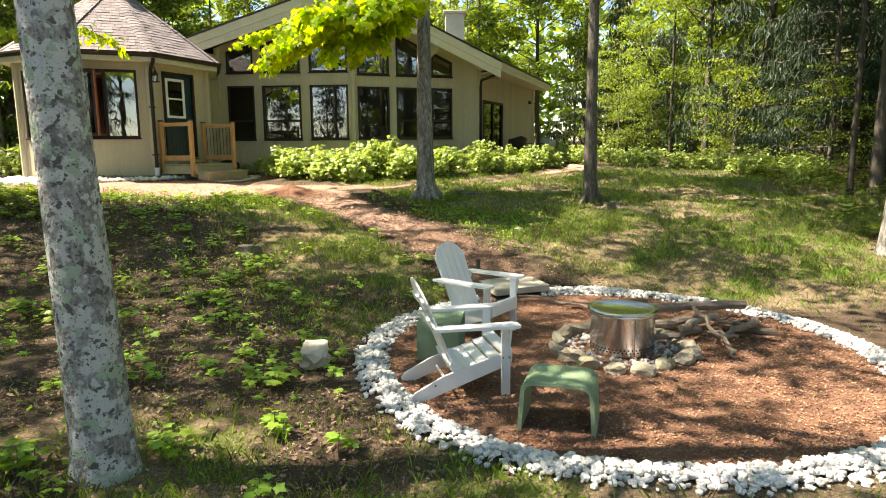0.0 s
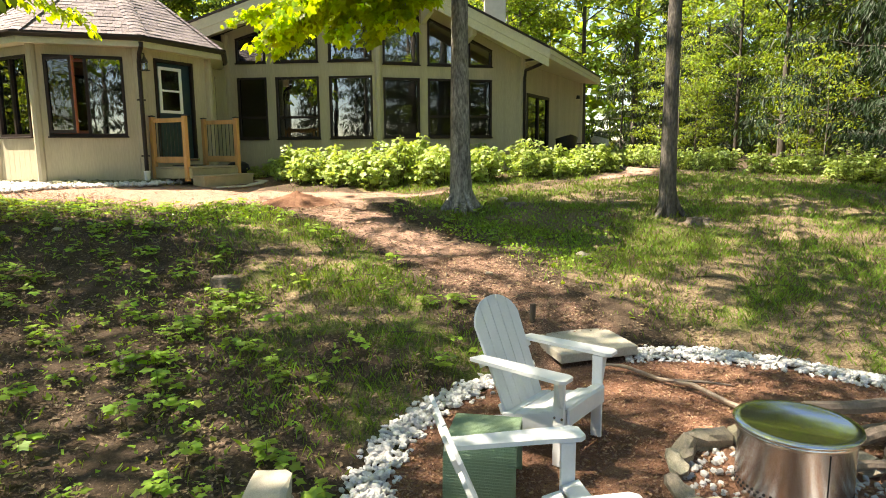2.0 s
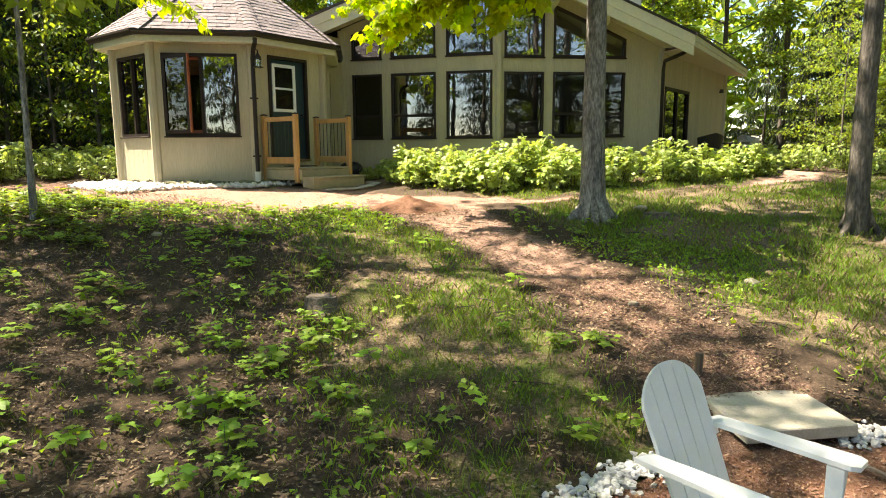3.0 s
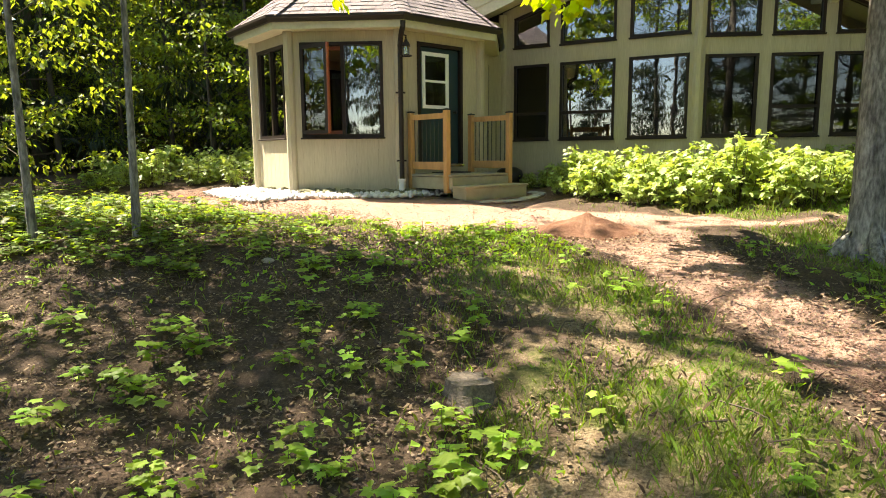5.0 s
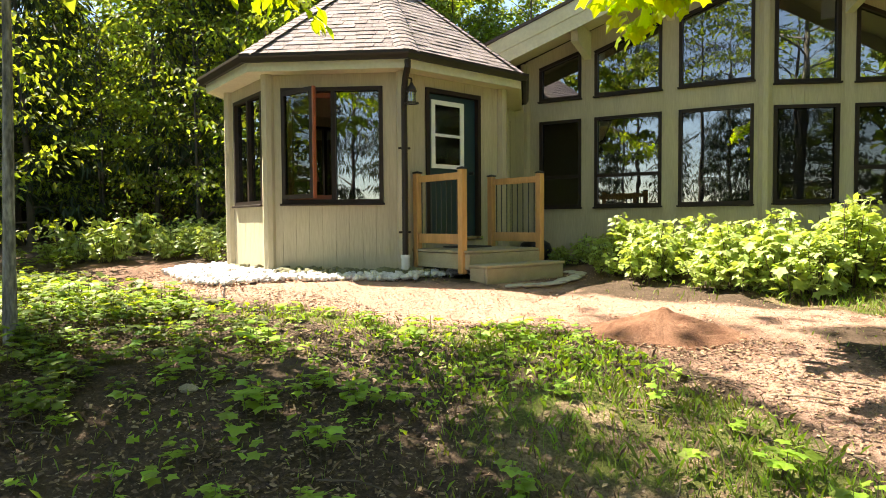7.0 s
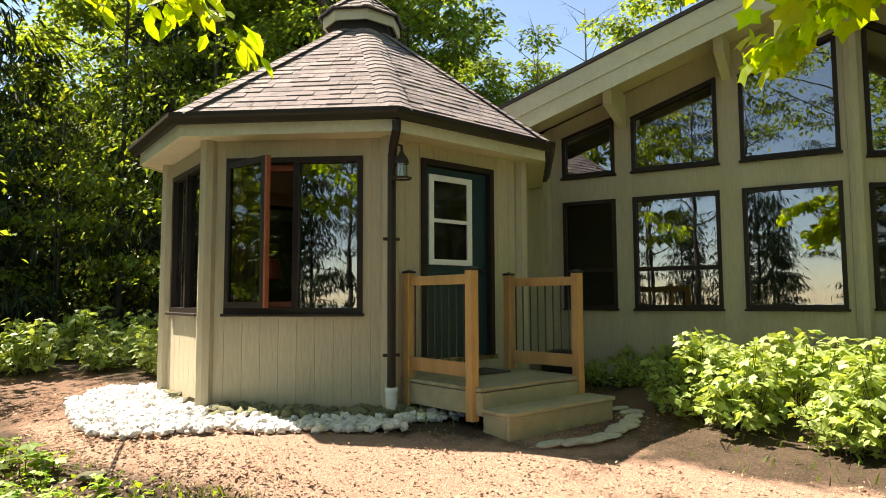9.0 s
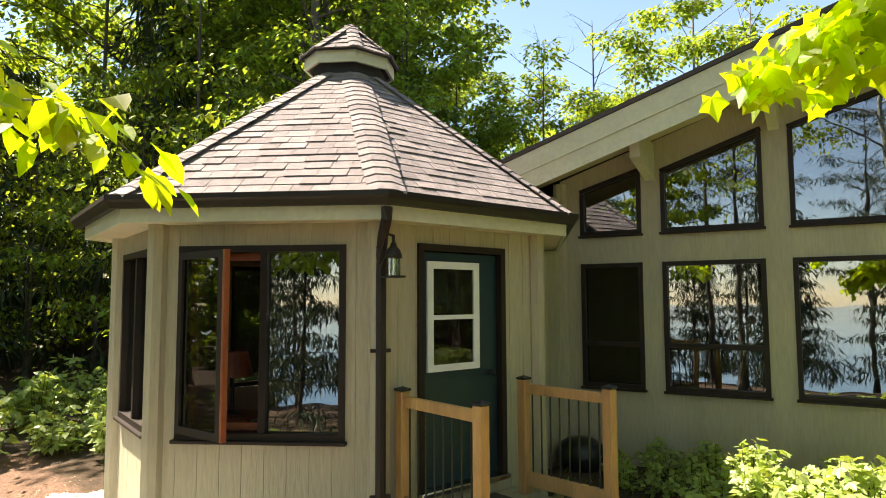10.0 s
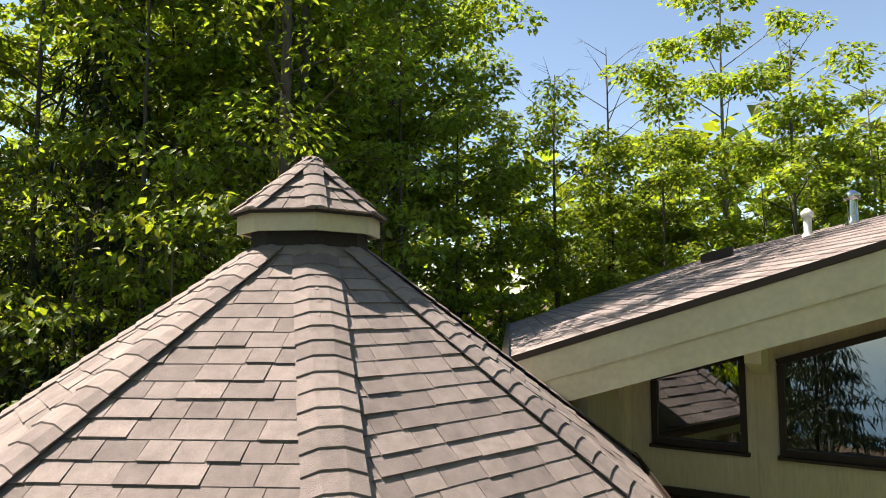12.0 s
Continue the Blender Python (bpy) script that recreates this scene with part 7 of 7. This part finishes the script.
SM = [seedling_mesh(300 + i) for i in range(7)]
SD = [([v.co.copy() for v in me.vertices], [tuple(p.vertices) for p in me.polygons], [p.material_index for p in me.polygons]) for me in SM]
rng = random.Random(31)
rest = MB()
n = 0
for i in range(5600):
    x, y = rng.uniform(-11, 0.3), rng.uniform(3.0, 14.4)
    if x < -9:
        y = rng.uniform(8, 14.5)
    if math.hypot(x - PIT[0], y - PIT[1]) < 2.75 or mulch_at(np.array(x), np.array(y)) > 0.25:
        continue
    cl = noise.noise((x * 0.9, y * 0.9, 3.0))
    dens = 0.2 + 0.4 * cl - 0.2 * float(grass_at(np.array(x), np.array(y)))
    if y > 12.2:
        dens += 0.05
    if rng.random() > dens:
        continue
    s = rng.uniform(0.5, 1.25)
    m = Matrix.Translation((x, y, gh(x, y))) @ Matrix.Rotation(rng.random() * 6.3, 4, "Z") @ Matrix.Scale(s, 4)
    j = rng.randrange(7)
    o = len(rest.v)
    rest.v.extend([tuple(m @ v) for v in SD[j][0]])
    rest.f.extend([tuple(o + q for q in f) for f in SD[j][1]])
    rest.m.extend(SD[j][2])
tagged(put("ground_seedlings", rest, [M_SEED, M_TWIG]), "bright green seedlings scattered over the bank", "undergrowth", kind="stuff")

# weeds in the wood and at its edge
rest = MB()
for i in range(2600):
    if i % 3 == 0:
        x, y = rng.uniform(5.5, 16), rng.uniform(9.5, 24)
        if x < 7.2 + 0.12 * (y - 10):
            continue
    elif i % 3 == 1:
        x, y = rng.uniform(-18, -8.6), rng.uniform(10, 24)
        if math.hypot(x - OC.x, y - OC.y) < 4.2 or mulch_at(np.array(x), np.array(y)) > 0.2:
            continue
    else:
        x, y = rng.uniform(-13, -6), rng.uniform(10.5, 13.1)
        if x > -7 + rng.random() or mulch_at(np.array(x), np.array(y)) > 0.2:
            continue
    s = rng.uniform(0.9, 1.7) if i % 3 < 2 else rng.uniform(0.5, 1.05)
    m = Matrix.Translation((x, y, gh(x, y))) @ Matrix.Rotation(rng.random() * 6.3, 4, "Z") @ Matrix.Scale(s, 4)
    j = rng.randrange(7)
    o = len(rest.v)
    rest.v.extend([tuple(m @ v) for v in SD[j][0]])
    rest.f.extend([tuple(o + q for q in f) for f in SD[j][1]])
    rest.m.extend(SD[j][2])
tagged(put("undergrowth", rest, [M_LEAFD, M_TWIG]), "leafy green undergrowth at the wood's edge", "undergrowth", kind="stuff")

# ---- grass ----
gr = np.random.default_rng(8)
N = 620000
gx = gr.uniform(-9, 11.5, N)
gy = gr.uniform(1.5, 20, N)
keep = gr.random(N) < np.clip(grass_at(gx, gy) * 1.1 - 0.05, 0.03, 1) * np.clip(1.4 - (gy - 6) * 0.06, 0.45, 1)
keep &= np.hypot(gx - PIT[0], gy - PIT[1]) > 2.68
keep &= mulch_at(gx, gy) < 0.45
keep &= gr.random(N) > 0.82 * dry_at(gx, gy)
keep &= np.abs(gx * 0 + np.sin(gx * 1.7 + 0.6 * np.sin(gy * 1.1)) + np.sin(gy * 1.3 + 2.0) ) + gr.random(N) * 1.4 > 0.55
gx, gy = gx[keep], gy[keep]
K = len(gx)
gzv = gz(gx, gy)
hh = gr.uniform(0.025, 0.085, K) * (1 + 0.5 * (gr.random(K) > 0.9))
aa = gr.uniform(0, 6.283, K)
lean = gr.uniform(0.2, 0.9, K) * hh
w = gr.uniform(0.002, 0.0042, K) * np.clip(0.6 + (gy - 4) * 0.09, 0.8, 2.0)
ba = gr.uniform(0, 6.283, K)
V = np.zeros((K, 4, 3))
sx, sy = np.cos(ba) * w, np.sin(ba) * w
lx, ly = np.cos(aa) * lean, np.sin(aa) * lean
V[:, 0] = np.stack([gx - sx, gy - sy, gzv - 0.01], 1)
V[:, 1] = np.stack([gx + sx, gy + sy, gzv - 0.01], 1)
V[:, 2] = np.stack([gx + lx * 0.4 + sx * 0.7, gy + ly * 0.4 + sy * 0.7, gzv + hh * 0.65], 1)
V[:, 3] = np.stack([gx + lx, gy + ly, gzv + hh], 1)
idx = np.arange(K)[:, None] * 4
T = np.concatenate([idx + np.array([[0, 1, 2]]), idx + np.array([[0, 2, 3]])], 0)
me = bpy.data.meshes.new("grass")
me.from_pydata(V.reshape(-1, 3).tolist(), [], T.tolist())
me.materials.append(M_GRASS)
me.materials.append(M_STRAW)
sm = (gr.random(K) < 0.16).astype(np.int32)
me.polygons.foreach_set("material_index", np.concatenate([sm, sm]))
tagged(new("grass", me), "thin patchy lawn grass on the bank", "grass", kind="stuff")


def litter(name, label, n, region, size, mt, seed, cat_, lift=0.0):
    """Flat curled bits strewn over the ground."""
    g = np.random.default_rng(seed)
    x, y = region(g, n)
    z = gz(x, y)
    k2 = len(x)
    L = g.uniform(0.5, 1.3, k2) * size
    W_ = L * g.uniform(0.18, 0.6, k2)
    a = g.uniform(0, 6.283, k2)
    tl = g.uniform(-0.35, 0.35, k2)
    cx, sx_ = np.cos(a), np.sin(a)
    P = np.zeros((k2, 4, 3))
    for q, (u, v) in enumerate(((-1, -1), (1, -1), (1, 1), (-1, 1))):
        P[:, q, 0] = x + cx * u * L / 2 - sx_ * v * W_ / 2
        P[:, q, 1] = y + sx_ * u * L / 2 + cx * v * W_ / 2
        P[:, q, 2] = z + 0.016 + lift * g.random(k2) + g.uniform(0, 0.012, k2) + u * L / 2 * tl + v * W_ * 0.1
    me = bpy.data.meshes.new(name)
    me.from_pydata(P.reshape(-1, 3).tolist(), [], (np.arange(k2)[:, None] * 4 + np.array([[0, 1, 2, 3]])).tolist())
    me.materials.append(mt)
    tagged(new(name, me), label, cat_, kind="stuff")


def on_bank(g, n):
    x, y = g.uniform(-10, 2.5, n), g.uniform(2.5, 14.5, n)
    k2 = (np.hypot(x - PIT[0], y - PIT[1]) > 2.7) & (g.random(n) > grass_at(x, y) * 0.75)
    return x[k2], y[k2]


def on_pad(g, n):
    a, r = g.uniform(0, 6.283, n), 2.4 * np.sqrt(g.random(n))
    return PIT[0] + r * np.cos(a), PIT[1] + r * np.sin(a)


def on_path(g, n):
    x, y = g.uniform(-12, 3, n), g.uniform(8.5, 17.5, n)
    k2 = g.random(n) < mulch_at(x, y) - 0.15
    return x[k2], y[k2]


def on_weeds(g, n):
    x, y = g.uniform(-9.5, 2.0, n), g.uniform(3.0, 14.2, n)
    p = np.sin(x * 1.3 + 1.4 * np.sin(y * 0.7)) + np.sin(y * 1.1 + 1.7 * np.sin(x * 0.8 + 1.0)) + 0.6 * np.sin(x * 3.1 - y * 2.3)
    k2 = (np.hypot(x - PIT[0], y - PIT[1]) > 2.8) & (mulch_at(x, y) < 0.3) & (g.random(n) < np.clip(0.16 + 0.34 * p, 0.0, 0.75) * (0.25 + 0.75 * np.clip(grass_at(x, y) * 1.5 + (y - 11.5) * 0.4, 0, 1)))
    return x[k2], y[k2]


litter("ground_weeds", "tiny green weed leaves close to the soil", 60000, on_weeds, 0.042, M_SEED, 14, "undergrowth", 0.05)
litter("leaf_litter", "dry brown leaves and needles on the soil", 60000, on_bank, 0.036, M_STRAW, 3, "leaf litter")
litter("soil_crumbs", "small dark and pale crumbs of litter on the soil", 60000, on_bank, 0.02, M_CRUMB, 9, "leaf litter")
litter("mulch_chips", "reddish bark chips strewn over the pad", 34000, on_pad, 0.021, M_CHIP, 4, "mulch")
litter("path_chips", "reddish bark chips strewn along the path", 60000, on_path, 0.024, M_GRIT, 5, "mulch")
rng = random.Random(12)
b = MB()
for i in range(260):
    x, y = rng.uniform(-9, 6), rng.uniform(3, 14)
    if math.hypot(x - PIT[0], y - PIT[1]) < 2.7:
        continue
    a, L = rng.uniform(0, 6.3), rng.uniform(0.1, 0.5)
    z = gh(x, y) + 0.03
    x2, y2 = x + L * math.cos(a), y + L * math.sin(a)
    b.tube([(x, y, z), ((x + x2) / 2 + rng.uniform(-0.03, 0.03), (y + y2) / 2, z + 0.01), (x2, y2, gh(x2, y2) + 0.02)], [0.006, 0.005, 0.003], 4, cap=False)
tagged(put("fallen_twigs", b, [M_TWIG]), "thin fallen twigs on the bank", "twigs", kind="stuff")
